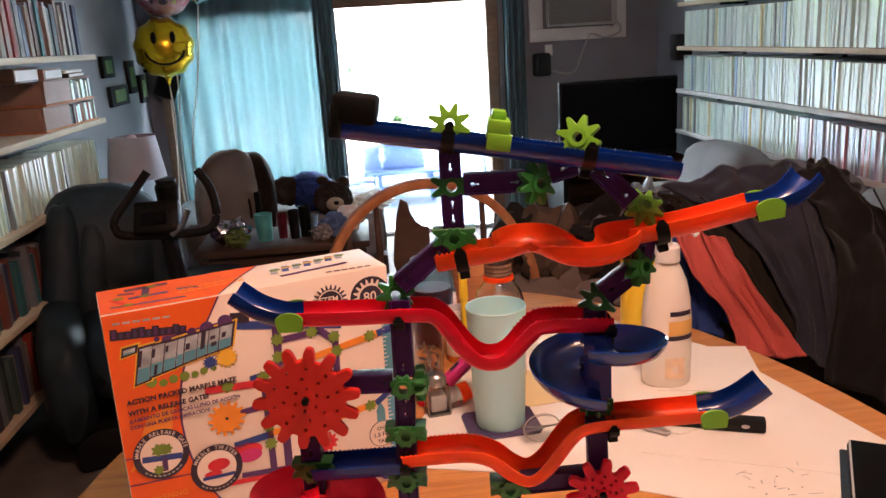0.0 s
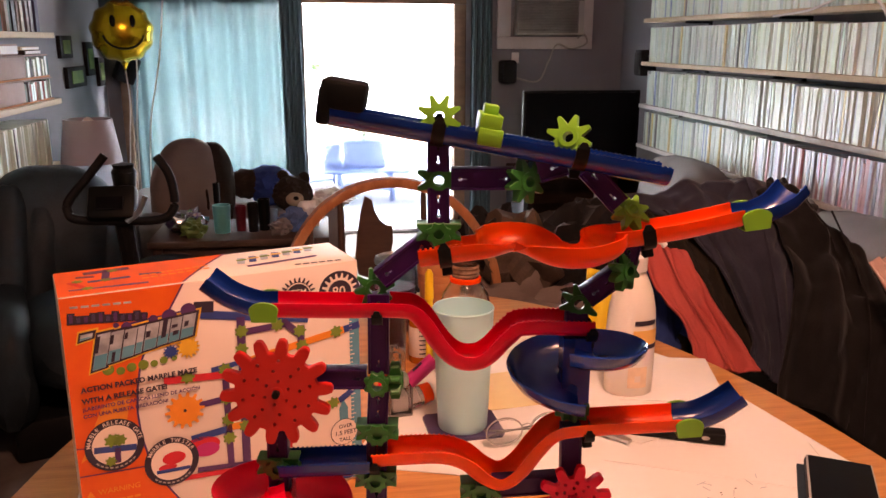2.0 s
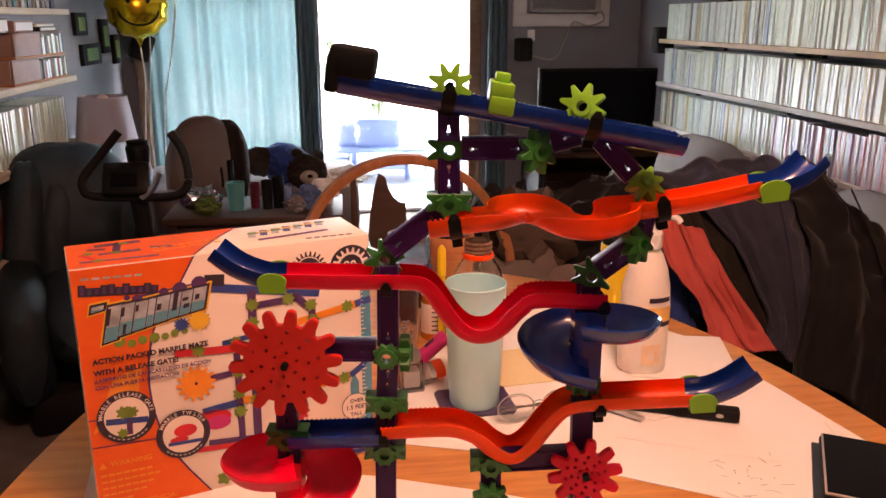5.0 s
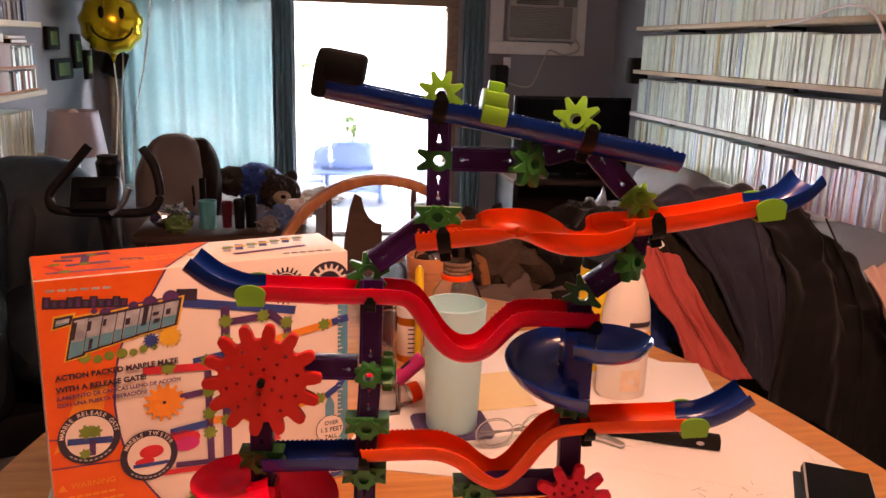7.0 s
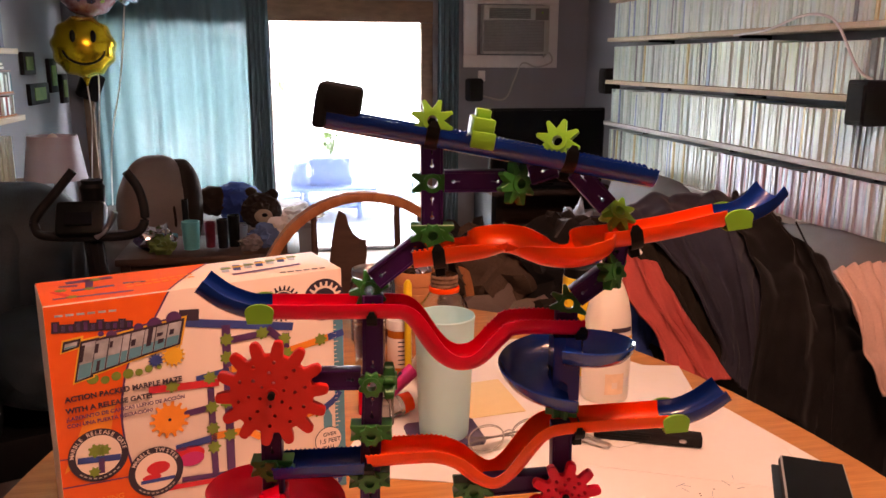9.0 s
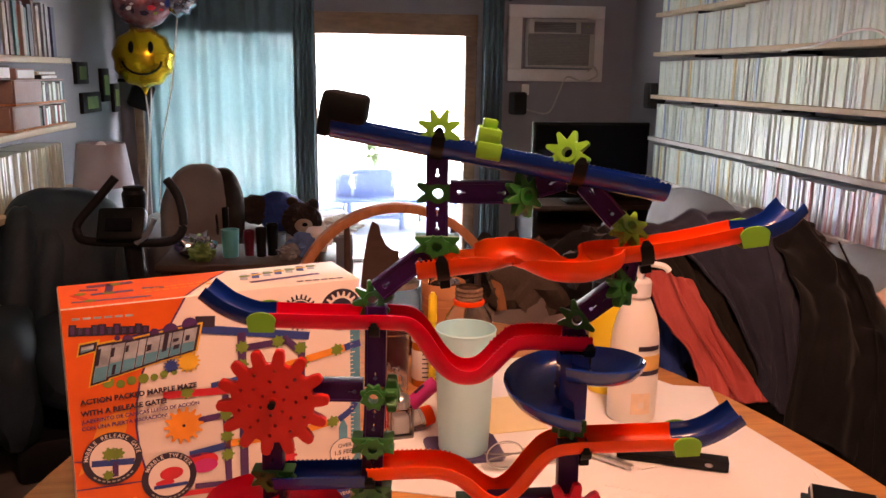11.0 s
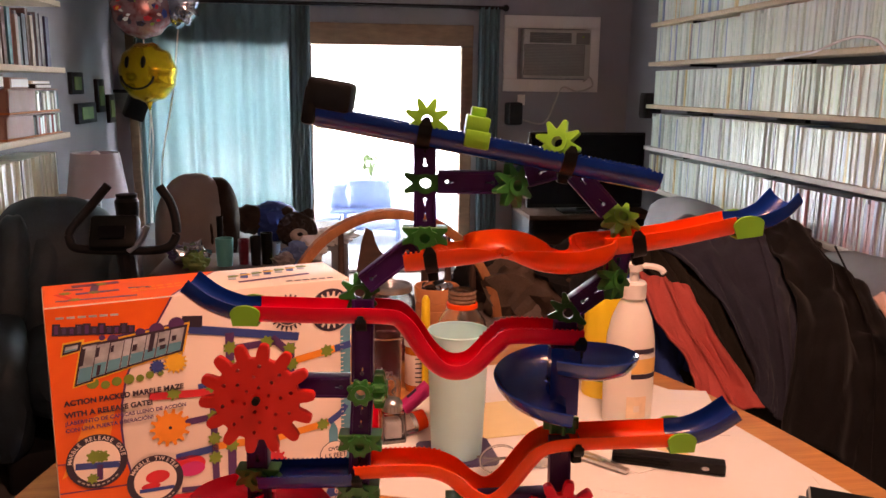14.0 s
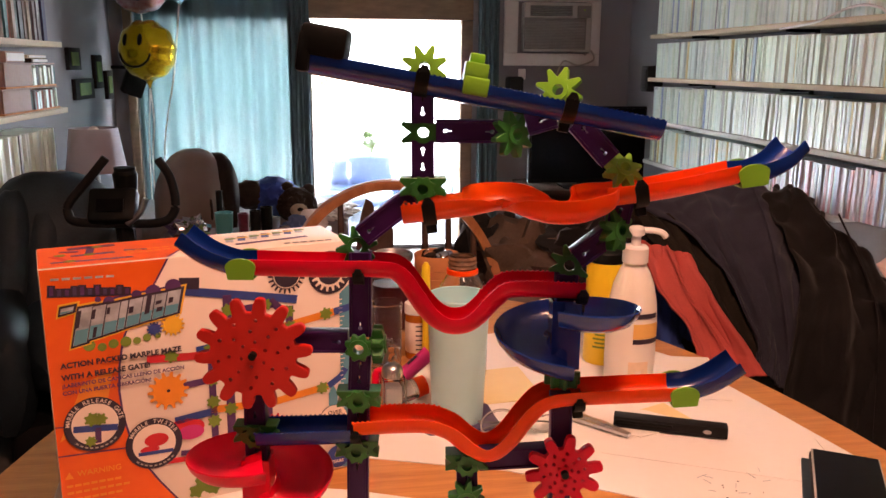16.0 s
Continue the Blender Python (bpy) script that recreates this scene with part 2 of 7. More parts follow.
DVD = [(0.84, 0.88, 0.80), (0.78, 0.84, 0.74), (0.88, 0.90, 0.84), (0.76, 0.84, 0.86), (0.80, 0.84, 0.82), (0.86, 0.90, 0.78), (0.90, 0.90, 0.90), (0.74, 0.78, 0.72), (0.82, 0.84, 0.84), (0.80, 0.80, 0.74), (0.88, 0.90, 0.86), (0.70, 0.74, 0.72), (0.86, 0.88, 0.84), (0.45, 0.48, 0.50),
       (0.78, 0.86, 0.76), (0.82, 0.88, 0.90), (0.84, 0.86, 0.72), (0.88, 0.88, 0.84), (0.15, 0.24, 0.50), (0.80, 0.86, 0.84), (0.76, 0.50, 0.18), (0.86, 0.90, 0.88), (0.10, 0.10, 0.12), (0.84, 0.88, 0.86), (0.72, 0.82, 0.86), (0.78, 0.86, 0.82), (0.50, 0.58, 0.56), (0.86, 0.90, 0.86)]
DVDLOW = [(0.45, 0.52, 0.62), (0.62, 0.62, 0.70), (0.35, 0.45, 0.60), (0.70, 0.72, 0.74), (0.30, 0.36, 0.48), (0.58, 0.50, 0.60), (0.50, 0.22, 0.24), (0.75, 0.77, 0.80), (0.42, 0.52, 0.50), (0.16, 0.18, 0.24), (0.62, 0.62, 0.58), (0.40, 0.38, 0.52), (0.66, 0.70, 0.76)]
BOOKS = [(0.35, 0.10, 0.07), (0.06, 0.22, 0.24), (0.30, 0.30, 0.34), (0.45, 0.06, 0.05), (0.08, 0.10, 0.22), (0.50, 0.44, 0.38), (0.10, 0.16, 0.15), (0.48, 0.42, 0.36), (0.12, 0.10, 0.10), (0.05, 0.06, 0.08), (0.16, 0.08, 0.06), (0.30, 0.30, 0.32)]
# sleeve colours lifted and tinted green for daylight reflected from the door
DVD = [(c[0] ** 0.6 * 0.84, c[1] ** 0.6 * 0.97, c[2] ** 0.6 * 0.92) for c in DVD]
DVDLOW = [tuple(v ** 0.8 for v in c) for c in DVDLOW]
M["dvd"] = spectrum("dvd_sleeve", DVD, 0.3)
M["dvdlow"] = spectrum("dvd_sleeve_mixed", DVDLOW, 0.3)
M["dvdstuff"] = spectrum("dvd_sleeve_joined", DVD, 0.3, True)
M["book"] = spectrum("book_cover", [tuple(v * 0.6 for v in c) for c in BOOKS], 0.6, coat=0.05)


# ---------- mesh helpers ----------
def part(name, bm, material, parent=None, label="", smooth=True, m=None):
    me = bpy.data.meshes.new(name)
    bmesh.ops.recalc_face_normals(bm, faces=bm.faces)
    bm.to_mesh(me)
    bm.free()
    if smooth:
        me.polygons.foreach_set("use_smooth", [True] * len(me.polygons))
        me.set_sharp_from_angle(angle=radians(35))
    me.materials.append(M[material])
    ob = new(name, me)
    if parent:
        ob.parent = parent
    if m is not None:
        ob.matrix_basis = m
    if label:
        ob["label"] = label
    return ob


def thing(name, m, label, category, group="", kind=""):
    ob = new(name)
    ob.empty_display_size = 0.05
    ob.matrix_basis = m
    return tagged(ob, label, category, group, kind)


def box(bm, sx, sy, sz, m=Matrix(), bevel=0.0):
    """A box of that size with its centre at m."""
    got = bmesh.ops.create_cube(bm, size=1, matrix=m @ Matrix.Diagonal((sx, sy, sz, 1)))
    if bevel:
        edges = list({e for v in got["verts"] for e in v.link_edges})
        bmesh.ops.bevel(bm, geom=edges, offset=bevel, segments=2, profile=0.5, affect="EDGES")
    return bm


def cyl(bm, r1, r2, h, m=Matrix(), seg=24, caps=True):
    """A cone with its base at m, along z."""
    bmesh.ops.create_cone(bm, cap_ends=caps, segments=seg, radius1=r1, radius2=r2, depth=h, matrix=m @ Matrix.Translation((0, 0, h / 2)))
    return bm


def lathe(bm, profile, m=Matrix(), seg=32):
    rings = []
    for r, z in profile:
        if r < 1e-6:
            rings.append([bm.verts.new(m @ Vector((0, 0, z)))])
        else:
            rings.append([bm.verts.new(m @ Vector((r * math.cos(2 * math.pi * i / seg), r * math.sin(2 * math.pi * i / seg), z))) for i in range(seg)])
    for a, b in zip(rings, rings[1:]):
        for i in range(seg):
            j = (i + 1) % seg
            if len(a) == 1 and len(b) > 1:
                bm.faces.new((a[0], b[j], b[i]))
            elif len(b) == 1 and len(a) > 1:
                bm.faces.new((a[i], a[j], b[0]))
            elif len(a) > 1:
                bm.faces.new((a[i], a[j], b[j], b[i]))
    return bm


def spline(points, n=8):
    """A smooth line through the points."""
    p = [Vector(q) for q in points]
    p = [2 * p[0] - p[1]] + p + [2 * p[-1] - p[-2]]
    out = []
    for i in range(1, len(p) - 2):
        for k in range(n):
            t = k / n
            a, b, c, d = p[i - 1], p[i], p[i + 1], p[i + 2]
            out.append(0.5 * ((2 * b) + (c - a) * t + (2 * a - 5 * b + 4 * c - d) * t * t + (3 * b - a - 3 * c + d) * t ** 3))
    out.append(p[-2])
    return out


def sweep(bm, path, profile, up=Vector((0, 0, 1)), closed=True):
    """The profile (sideways, upwards) swept along the path and capped."""
    rings = []
    for i, p in enumerate(path):
        tan = (path[min(i + 1, len(path) - 1)] - path[max(i - 1, 0)]).normalized()
        side = tan.cross(up).normalized()
        nor = side.cross(tan).normalized()
        rings.append([bm.verts.new(p + side * a + nor * b) for a, b in profile])
    n = len(profile)
    for a, b in zip(rings, rings[1:]):
        for i in range(n if closed else n - 1):
            j = (i + 1) % n
            bm.faces.new((a[i], a[j], b[j], b[i]))
    if closed:
        bm.faces.new(rings[0])
        bm.faces.new(rings[-1])
    return bm


def circle(r, seg=10):
    return [(r * math.cos(2 * math.pi * i / seg), r * math.sin(2 * math.pi * i / seg)) for i in range(seg)]


def tube(bm, points, r, seg=10, n=6, up=Vector((0.13, 0.21, 1))):
    return sweep(bm, spline(points, n), circle(r, seg), up)


def plate(bm, outline, z0, z1, holes=(), m=Matrix()):
    """A flat plate of that outline between z0 and z1, with holes through it."""
    edges = []
    for loop in (outline, *holes):
        vs = [bm.verts.new(m @ Vector((x, y, z0))) for x, y in loop]
        edges += [bm.edges.new((vs[i], vs[(i + 1) % len(vs)])) for i in range(len(vs))]
    got = bmesh.ops.triangle_fill(bm, use_beauty=True, use_dissolve=False, edges=edges)
    faces = [f for f in got["geom"] if isinstance(f, bmesh.types.BMFace)]
    ext = bmesh.ops.extrude_face_region(bm, geom=faces, use_keep_orig=True)
    vs = [v for v in ext["geom"] if isinstance(v, bmesh.types.BMVert)]
    bmesh.ops.translate(bm, verts=vs, vec=m.to_3x3() @ Vector((0, 0, z1 - z0)))
    return bm


def slab(name, x0, x1, y0, y1, z0, z1, material, parent=None, bevel=0.0, label=""):
    bm = box(bmesh.new(), x1 - x0, y1 - y0, z1 - z0, pose((x0 + x1) / 2, (y0 + y1) / 2, (z0 + z1) / 2), bevel)
    return part(name, bm, material, parent, label)


def drape(name, material, parent, rows, folds=6, depth=0.012, thick=0.006, nu=64, nv=64, seed=0, label=""):
    """A cloth over a net of control points: rows of points, smoothed both ways, with folds running down the rows."""
    cols = [spline(r, max(2, nu // (len(r) - 1))) for r in rows]
    grid = [spline([c[i] for c in cols], max(2, nv // (len(rows) - 1))) for i in range(len(cols[0]))]
    bm = bmesh.new()
    nu, nv = len(grid), len(grid[0])
    net = []
    for i in range(nu):
        line = []
        for j in range(nv):
            p = grid[i][j]
            a = grid[min(i + 1, nu - 1)][j] - grid[max(i - 1, 0)][j]
            b = grid[i][min(j + 1, nv - 1)] - grid[i][max(j - 1, 0)]
            n = a.cross(b).normalized()
            s = i / nu
            w = math.sin(s * folds * 6.28 + 2.2 * noise.noise(Vector((s * 3, j / nv * 2.0, seed)))) * depth * (0.35 + 0.65 * abs(noise.noise(Vector((s * 5, j / nv * 3, seed + 4)))) * 2)
            w += noise.noise(p * 22 + Vector((seed, 0, 0))) * depth * 0.6
            crease = noise.noise(Vector((s * 5 + 2.0 * j / nv, j / nv * 2.2, seed + 9)))
            w += (max(0.0, 1 - 3 * abs(crease)) ** 2 - 0.2) * depth * 0.7
            line.append(bm.verts.new(p + n * w))
        net.append(line)
    for i in range(nu - 1):
        for j in range(nv - 1):
            bm.faces.new((net[i][j], net[i + 1][j], net[i + 1][j + 1], net[i][j + 1]))
    ob = part(name, bm, material, parent, label)
    sol = ob.modifiers.new("thickness", "SOLIDIFY")
    sol.thickness, sol.offset = thick, 0
    return ob


def blob(bm, sx, sy, sz, m=Matrix(), rough=0.0, freq=4, sub=3, squash=2.0, seed=0):
    """A stuffed or padded body: a rounded block with an uneven surface."""
    got = bmesh.ops.create_icosphere(bm, subdivisions=sub, radius=1)
    for v in got["verts"]:
        c = v.co.normalized()
        k = (abs(c.x) ** squash + abs(c.y) ** squash + abs(c.z) ** squash) ** (-1 / squash)
        c = c * k * (1 + rough * noise.noise(v.co * freq + Vector((seed, seed, 0))))
        v.co = m @ Vector((c.x * sx, c.y * sy, c.z * sz))
    return bm


def text(name, words, material, parent, m, size, bold=0.0, spacing=1.0, shear=0.0, label=""):
    cu = bpy.data.curves.new(name, "FONT")
    cu.body, cu.size, cu.offset, cu.space_character, cu.shear = words, size, bold, spacing, shear
    cu.align_x = "LEFT"
    cu.extrude = 0.00015
    tmp = new(name + "_curve", cu)
    me = bpy.data.meshes.new_from_object(tmp.evaluated_get(bpy.context.evaluated_depsgraph_get()))
    bpy.data.objects.remove(tmp)
    me.materials.clear()
    me.materials.append(M[material])
    ob = new(name, me)
    ob.parent, ob.matrix_basis = parent, m
    if label:
        ob["label"] = label
    return ob


# ---------- the room ----------
FAR, LEFT, RIGHT, BACK, TOP = 5.5, -1.38, 1.99, -2.2, 2.3
DOOR = (-1.12, 0.83, 1.514)  # opening of the glass door: two sides and the head
tagged(slab("floor", LEFT - 0.12, RIGHT + 0.12, BACK - 0.12, FAR + 0.12, -0.1, 0, "floor"), "dark worn carpet over the whole room", "floor", kind="structure")
tagged(slab("ceiling", LEFT, RIGHT, BACK, FAR, TOP, TOP + 0.1, "ceiling"), "plain off-white painted ceiling", "ceiling", kind="structure")
tagged(slab("wall_west", LEFT - 0.12, LEFT, BACK - 0.12, FAR + 0.12, 0, TOP, "wall"), "grey painted side wall behind the book shelves", "wall", kind="structure")
tagged(slab("wall_east", RIGHT, RIGHT + 0.12, BACK - 0.12, FAR + 0.12, 0, TOP, "wall"), "grey painted side wall carrying long disc shelves", "wall", kind="structure")
tagged(slab("wall_south", LEFT, RIGHT, BACK - 0.12, BACK, 0, TOP, "wall"), "plain grey painted back wall", "wall", kind="structure")
bm = bmesh.new()
for x0, x1, z0, z1 in ((LEFT, DOOR[0], 0, TOP), (DOOR[1] + 0.08, RIGHT, 0, TOP), (DOOR[0], DOOR[1] + 0.08, DOOR[2] + 0.14, TOP)):
    box(bm, x1 - x0, 0.12, z1 - z0, pose((x0 + x1) / 2, FAR + 0.06, (z0 + z1) / 2))
tagged(part("wall_north", bm, "wall"), "grey painted end wall with a sliding glass door", "wall", kind="structure")

door = tagged(new("door_1"), "sliding glass patio door in a brown wooden frame, overexposed daylight behind", "door", kind="structure")
slab("door_frame", DOOR[1], DOOR[1] + 0.078, FAR - 0.02, FAR + 0.1, 0, DOOR[2], "doorwood", door, 0.006)
slab("door_frame", DOOR[0] + 0.002, DOOR[1] + 0.078, FAR - 0.03, FAR + 0.1, DOOR[2] + 0.002, DOOR[2] + 0.138, "doorwood", door, 0.006, "brown wooden header")
slab("door_frame", -0.20, -0.145, FAR + 0.02, FAR + 0.07, 0.03, DOOR[2], "doorwood", door, 0.005)
slab("door_casing", -1.287, -1.235, FAR - 0.05, FAR - 0.002, 0.002, 1.655, "doorwood", door, 0.004, "brown wooden casing beside the curtain")
slab("sill", DOOR[0], DOOR[1], FAR - 0.01, FAR + 0.12, 0.002, 0.03, "steel", door, 0.004)
pane = slab("pane", DOOR[0] + 0.01, -0.2, FAR + 0.04, FAR + 0.046, 0.03, DOOR[2], "glass", door)
pane2 = slab("pane", -0.145, DOOR[1], FAR + 0.07, FAR + 0.076, 0.03, DOOR[2], "glass", door)
pane.visible_shadow = pane2.visible_shadow = False

# outdoors
tagged(slab("ground", -60, 60, FAR + 0.13, 70, -0.16, -0.04, "concrete"), "patio paving, coloured dark blue-grey for skylight on shaded ground", "ground", kind="structure")
M["daylight"] = glow("overexposed_daylight", (0.94, 0.97, 1.0), 90.0)
tagged(slab("backdrop", -12, 13, 9.6, 9.7, -0.2, 7, "daylight"), "bright overexposed daylight beyond the patio", "backdrop", kind="structure")
patio = thing("patio_table", pose(0.30, 7.1, -0.04), "metal patio table outside the door, coloured blue for daylight glare", "table")
part("tabletop", box(bmesh.new(), 0.72, 0.6, 0.03, pose(0, 0, 0.255), 0.008), "patio", patio)
for x in (-0.22, 0.22):
    for y in (-0.24, 0.24):
        part("leg", cyl(bmesh.new(), 0.02, 0.02, 0.245, pose(x, y, 0)), "patio", patio)
part("shelf", box(bmesh.new(), 0.46, 0.5, 0.02, pose(0, 0, 0.10), 0.004), "patio", patio)
for x, w, h, leaves in ((-0.005, 0.36, 0.235, 70), (-0.275, 0.155, 0.205, 0)):
    pl = thing("planter", pose(0.30 + x, 7.08, 0.231), "square planter on the patio table, coloured blue for daylight glare", "planter", "planters on the patio table")
    bm = box(bmesh.new(), w, 0.24, h, pose(0, 0, h / 2), 0.012)
    box(bm, w + 0.02, 0.26, 0.03, pose(0, 0, h - 0.012), 0.006)
    part("pot", bm, "patio", pl)
    if leaves:
        bm = tube(bmesh.new(), [(0, 0, h - 0.01), (0.01, 0, h + 0.08), (0.0, 0, h + 0.15)], 0.012)
        for k in range(leaves):
            a = random.random() * 6.28
            q = Vector((math.cos(a) * 0.085 * random.random(), math.sin(a) * 0.07 * random.random(), h + 0.03 + 0.17 * random.random()))
            bmesh.ops.create_icosphere(bm, subdivisions=1, radius=0.012 + 0.014 * random.random(), matrix=Matrix.Translation(q) @ pose(0, 0, 0, random.random() * 90, random.random() * 90) @ Matrix.Diagonal((1, 1, 0.4, 1)))
        part("plant", bm, "foliage", pl)
for x, turn in ((-0.20, 25), (0.78, -30)):
    gc2 = thing("garden_chair", pose(x, 7.0, -0.04, 0, 0, turn), "metal garden chair beside the patio table, coloured blue for glare", "chair", "garden chairs")
    part("seat", box(bmesh.new(), 0.34, 0.34, 0.02, pose(0, 0, 0.18), 0.006), "patio", gc2)
    for sx in (-1, 1):
        part("arm", tube(bmesh.new(), [(sx * 0.17, -0.17, 0.0), (sx * 0.18, -0.17, 0.22), (sx * 0.18, -0.12, 0.29), (sx * 0.18, 0.12, 0.29), (sx * 0.17, 0.17, 0.0)], 0.011, 8), "patio", gc2)
for x, y, s in ((-1.55, 8.3, 0.62), (-0.75, 8.6, 0.56), (-2.4, 8.6, 0.7)):
    tr = thing("tree", pose(x, y, -0.04, 0, 0, x * 50), "sunlit leafy garden tree outside the curtained door", "tree")
    bm = tube(bmesh.new(), [(0, 0, 0), (0.05, 0, 1.0 * s), (0, 0.04, 2.0 * s)], 0.09 * s)
    for k in range(5):
        tube(bm, [(0.03, 0, (0.9 + 0.2 * k) * s), (0.4 * math.cos(k * 2.1) * s, 0.4 * math.sin(k * 2.1) * s, (1.4 + 0.25 * k) * s)], 0.03 * s)
    part("trunk", bm, "darkwood", tr)
    bm = bmesh.new()
    for k in range(420):
        q = Vector((random.gauss(0, 0.55), random.gauss(0, 0.5), 2.0 + random.gauss(0, 0.55))) * s
        bmesh.ops.create_icosphere(bm, subdivisions=1, radius=(0.05 + 0.07 * random.random()) * s, matrix=Matrix.Translation(q) @ pose(0, 0, 0, random.random() * 90, random.random() * 90) @ Matrix.Diagonal((1, 1, 0.35, 1)))
    part("crown", bm, "foliage", tr)


# curtains and rod
def pleated(name, x0, x1, y, z0, z1, waves, depth, material, parent, seed=1):
    bm = bmesh.new()
    n = int(waves * 14)
    cols = []
    for i in range(n + 1):
        s = i / n
        x = x0 + (x1 - x0) * s
        w = math.sin(s * waves * 6.283 + 3.2 * noise.noise(Vector((s * 5, seed, 0)))) * (0.55 + 0.9 * abs(noise.noise(Vector((s * 7, seed + 5, 0)))))
        col = []
        for k in range(9):
            h = k / 8
            d = depth * w * (0.75 + 0.4 * noise.noise(Vector((s * 9, h * 2, seed))))
            col.append(bm.verts.new((x + 0.006 * noise.noise(Vector((s * 8, h * 3, seed + 2))), y + d, z0 + (z1 - z0) * h)))
        cols.append(col)
    for a, b in zip(cols, cols[1:]):
        for k in range(8):
            bm.faces.new((a[k], b[k], b[k + 1], a[k + 1]))
    ob = part(name, bm, material, parent)
    return ob


cur = thing("curtain", pose(0, 0, 0), "teal semi-sheer curtain with daylight glowing through it", "curtain")
pleated("cloth", -1.20, -0.27, FAR - 0.12, 0.02, 1.74, 10, 0.026, "curtain", cur)
cur2 = thing("curtain", pose(0, 0, 0), "dark teal drape gathered beside the open glass door", "curtain")
pleated("cloth", -0.285, -0.150, FAR - 0.14, 0.02, 1.74, 4, 0.028, "curtaindark", cur2, 3)
cur3 = thing("curtain", pose(0, 0, 0), "dark teal drape gathered at the door's edge", "curtain")
pleated("cloth", 0.925, 1.065, FAR - 0.12, 0.02, 1.76, 4, 0.028, "curtaindark", cur3, 5)
rod = thing("curtain_rod", pose(0, FAR - 0.12, 1.757), "thin black metal curtain rod with end knob", "curtain rod")
part("rod", tube(bmesh.new(), [(-1.25, 0, 0), (0, 0, 0), (1.09, 0, 0)], 0.011), "blackmatte", rod)
part("finial", blob(bmesh.new(), 0.022, 0.022, 0.022, pose(1.10, 0, 0), sub=2), "blackmatte", rod)
for x in (-1.22, 0.98):
    part("bracket", box(bmesh.new(), 0.02, 0.11, 0.02, pose(x, 0.063, 0)), "blackmatte", rod)
slab("valance_band", -1.19, -0.16, FAR - 0.085, FAR - 0.08, 1.50, 1.74, "curtaindark", cur2, 0, "opaque upper band of the drape")

# air conditioner in the wall
ac = thing("air_conditioner", pose(1.44, FAR, 1.477), "white through-wall air conditioner in a wide painted frame", "air conditioner")
bm = bmesh.new()
for x, z, w, h in ((0, 0.206, 0.65, 0.08), (0, -0.206, 0.65, 0.08), (-0.28, 0, 0.09, 0.332), (0.28, 0, 0.09, 0.332)):
    box(bm, w, 0.03, h, pose(x, -0.017, z), 0.003)
part("frame", bm, "acwhite", ac)
part("body", box(bmesh.new(), 0.455, 0.10, 0.315, pose(0.02, -0.042, 0.0), 0.01), "acgrey", ac)
part("control_panel", box(bmesh.new(), 0.09, 0.01, 0.075, pose(0.19, -0.096, 0.10), 0.003), "acdark", ac)
part("indicator", box(bmesh.new(), 0.012, 0.004, 0.012, pose(0.19, -0.103, 0.11)), "inkgreen", ac)
for k in range(6):
    part("louvre", box(bmesh.new(), 0.28, 0.012, 0.007, pose(-0.03, -0.097, 0.075 + 0.011 * k, 20), 0.001), "acdark", ac)
part("grille", box(bmesh.new(), 0.415, 0.006, 0.200, pose(0.0, -0.092, -0.040), 0.003), "acdark", ac)
for k in range(20):
    part("slat", box(bmesh.new(), 0.405, 0.005, 0.0055, pose(0.0, -0.096, -0.132 + 0.0097 * k, 25)), "slatgrey", ac)
cord = thing("power_cord", pose(0, 0, 0), "grey power cord hanging below the air conditioner", "cable")
part("cord", tube(bmesh.new(), [(1.66, FAR - 0.04, 1.30), (1.70, FAR - 0.05, 1.33), (1.72, FAR - 0.05, 1.27), (1.62, FAR - 0.04, 1.235), (1.52, FAR - 0.03, 1.26), (1.47, FAR - 0.02, 1.15), (1.40, FAR - 0.015, 1.02), (1.22, FAR - 0.015, 1.05)], 0.006), "acgrey", cord)
ws = thing("wall_speaker", pose(1.185, FAR - 0.05, 1.085), "small black speaker hung on the end wall", "speaker")
part("cabinet", box(bmesh.new(), 0.105, 0.09, 0.15, pose(0, 0, 0, 0, 0, 15), 0.018), "blackmatte", ws)
part("grille", box(bmesh.new(), 0.08, 0.006, 0.12, pose(0, -0.045, 0, 0, 0, 15), 0.003), "jacket", ws)
so = thing("wall_socket", pose(1.245, FAR - 0.006, 1.175), "white plastic wall plate beside the speaker", "socket")
part("plate", box(bmesh.new(), 0.05, 0.01, 0.07, Matrix(), 0.003), "white", so)

# television on its stand
st = thing("tv_stand", pose(1.575, 5.1, 0), "low brown wooden television stand with open shelf", "tv stand")
part("top", box(bmesh.new(), 0.82, 0.5, 0.03, pose(0, 0, 0.475), 0.004), "standwood", st, "brown wood top with a pale front edge")
part("edge", box(bmesh.new(), 0.82, 0.012, 0.028, pose(0, -0.258, 0.475)), "standwood", st)
for x in (-0.39, 0.39):
    part("side_panel", box(bmesh.new(), 0.03, 0.48, 0.458, pose(x, 0, 0.229)), "blackmatte", st)
part("shelf", box(bmesh.new(), 0.74, 0.46, 0.025, pose(0, 0, 0.2)), "standwood", st)
part("back_panel", box(bmesh.new(), 0.74, 0.012, 0.42, pose(0, 0.235, 0.235)), "standwood", st)
tv = thing("television", pose(1.545, 4.96, 0.491), "black flat-screen television, switched off, on a low stand", "television")
part("housing", box(bmesh.new(), 0.745, 0.045, 0.47, pose(0, 0, 0.265), 0.008), "black", tv)
part("screen", box(bmesh.new(), 0.715, 0.004, 0.43, pose(0, -0.024, 0.27)), "screen", tv)
part("foot", box(bmesh.new(), 0.32, 0.18, 0.014, pose(0, 0, 0.008), 0.005), "black", tv)
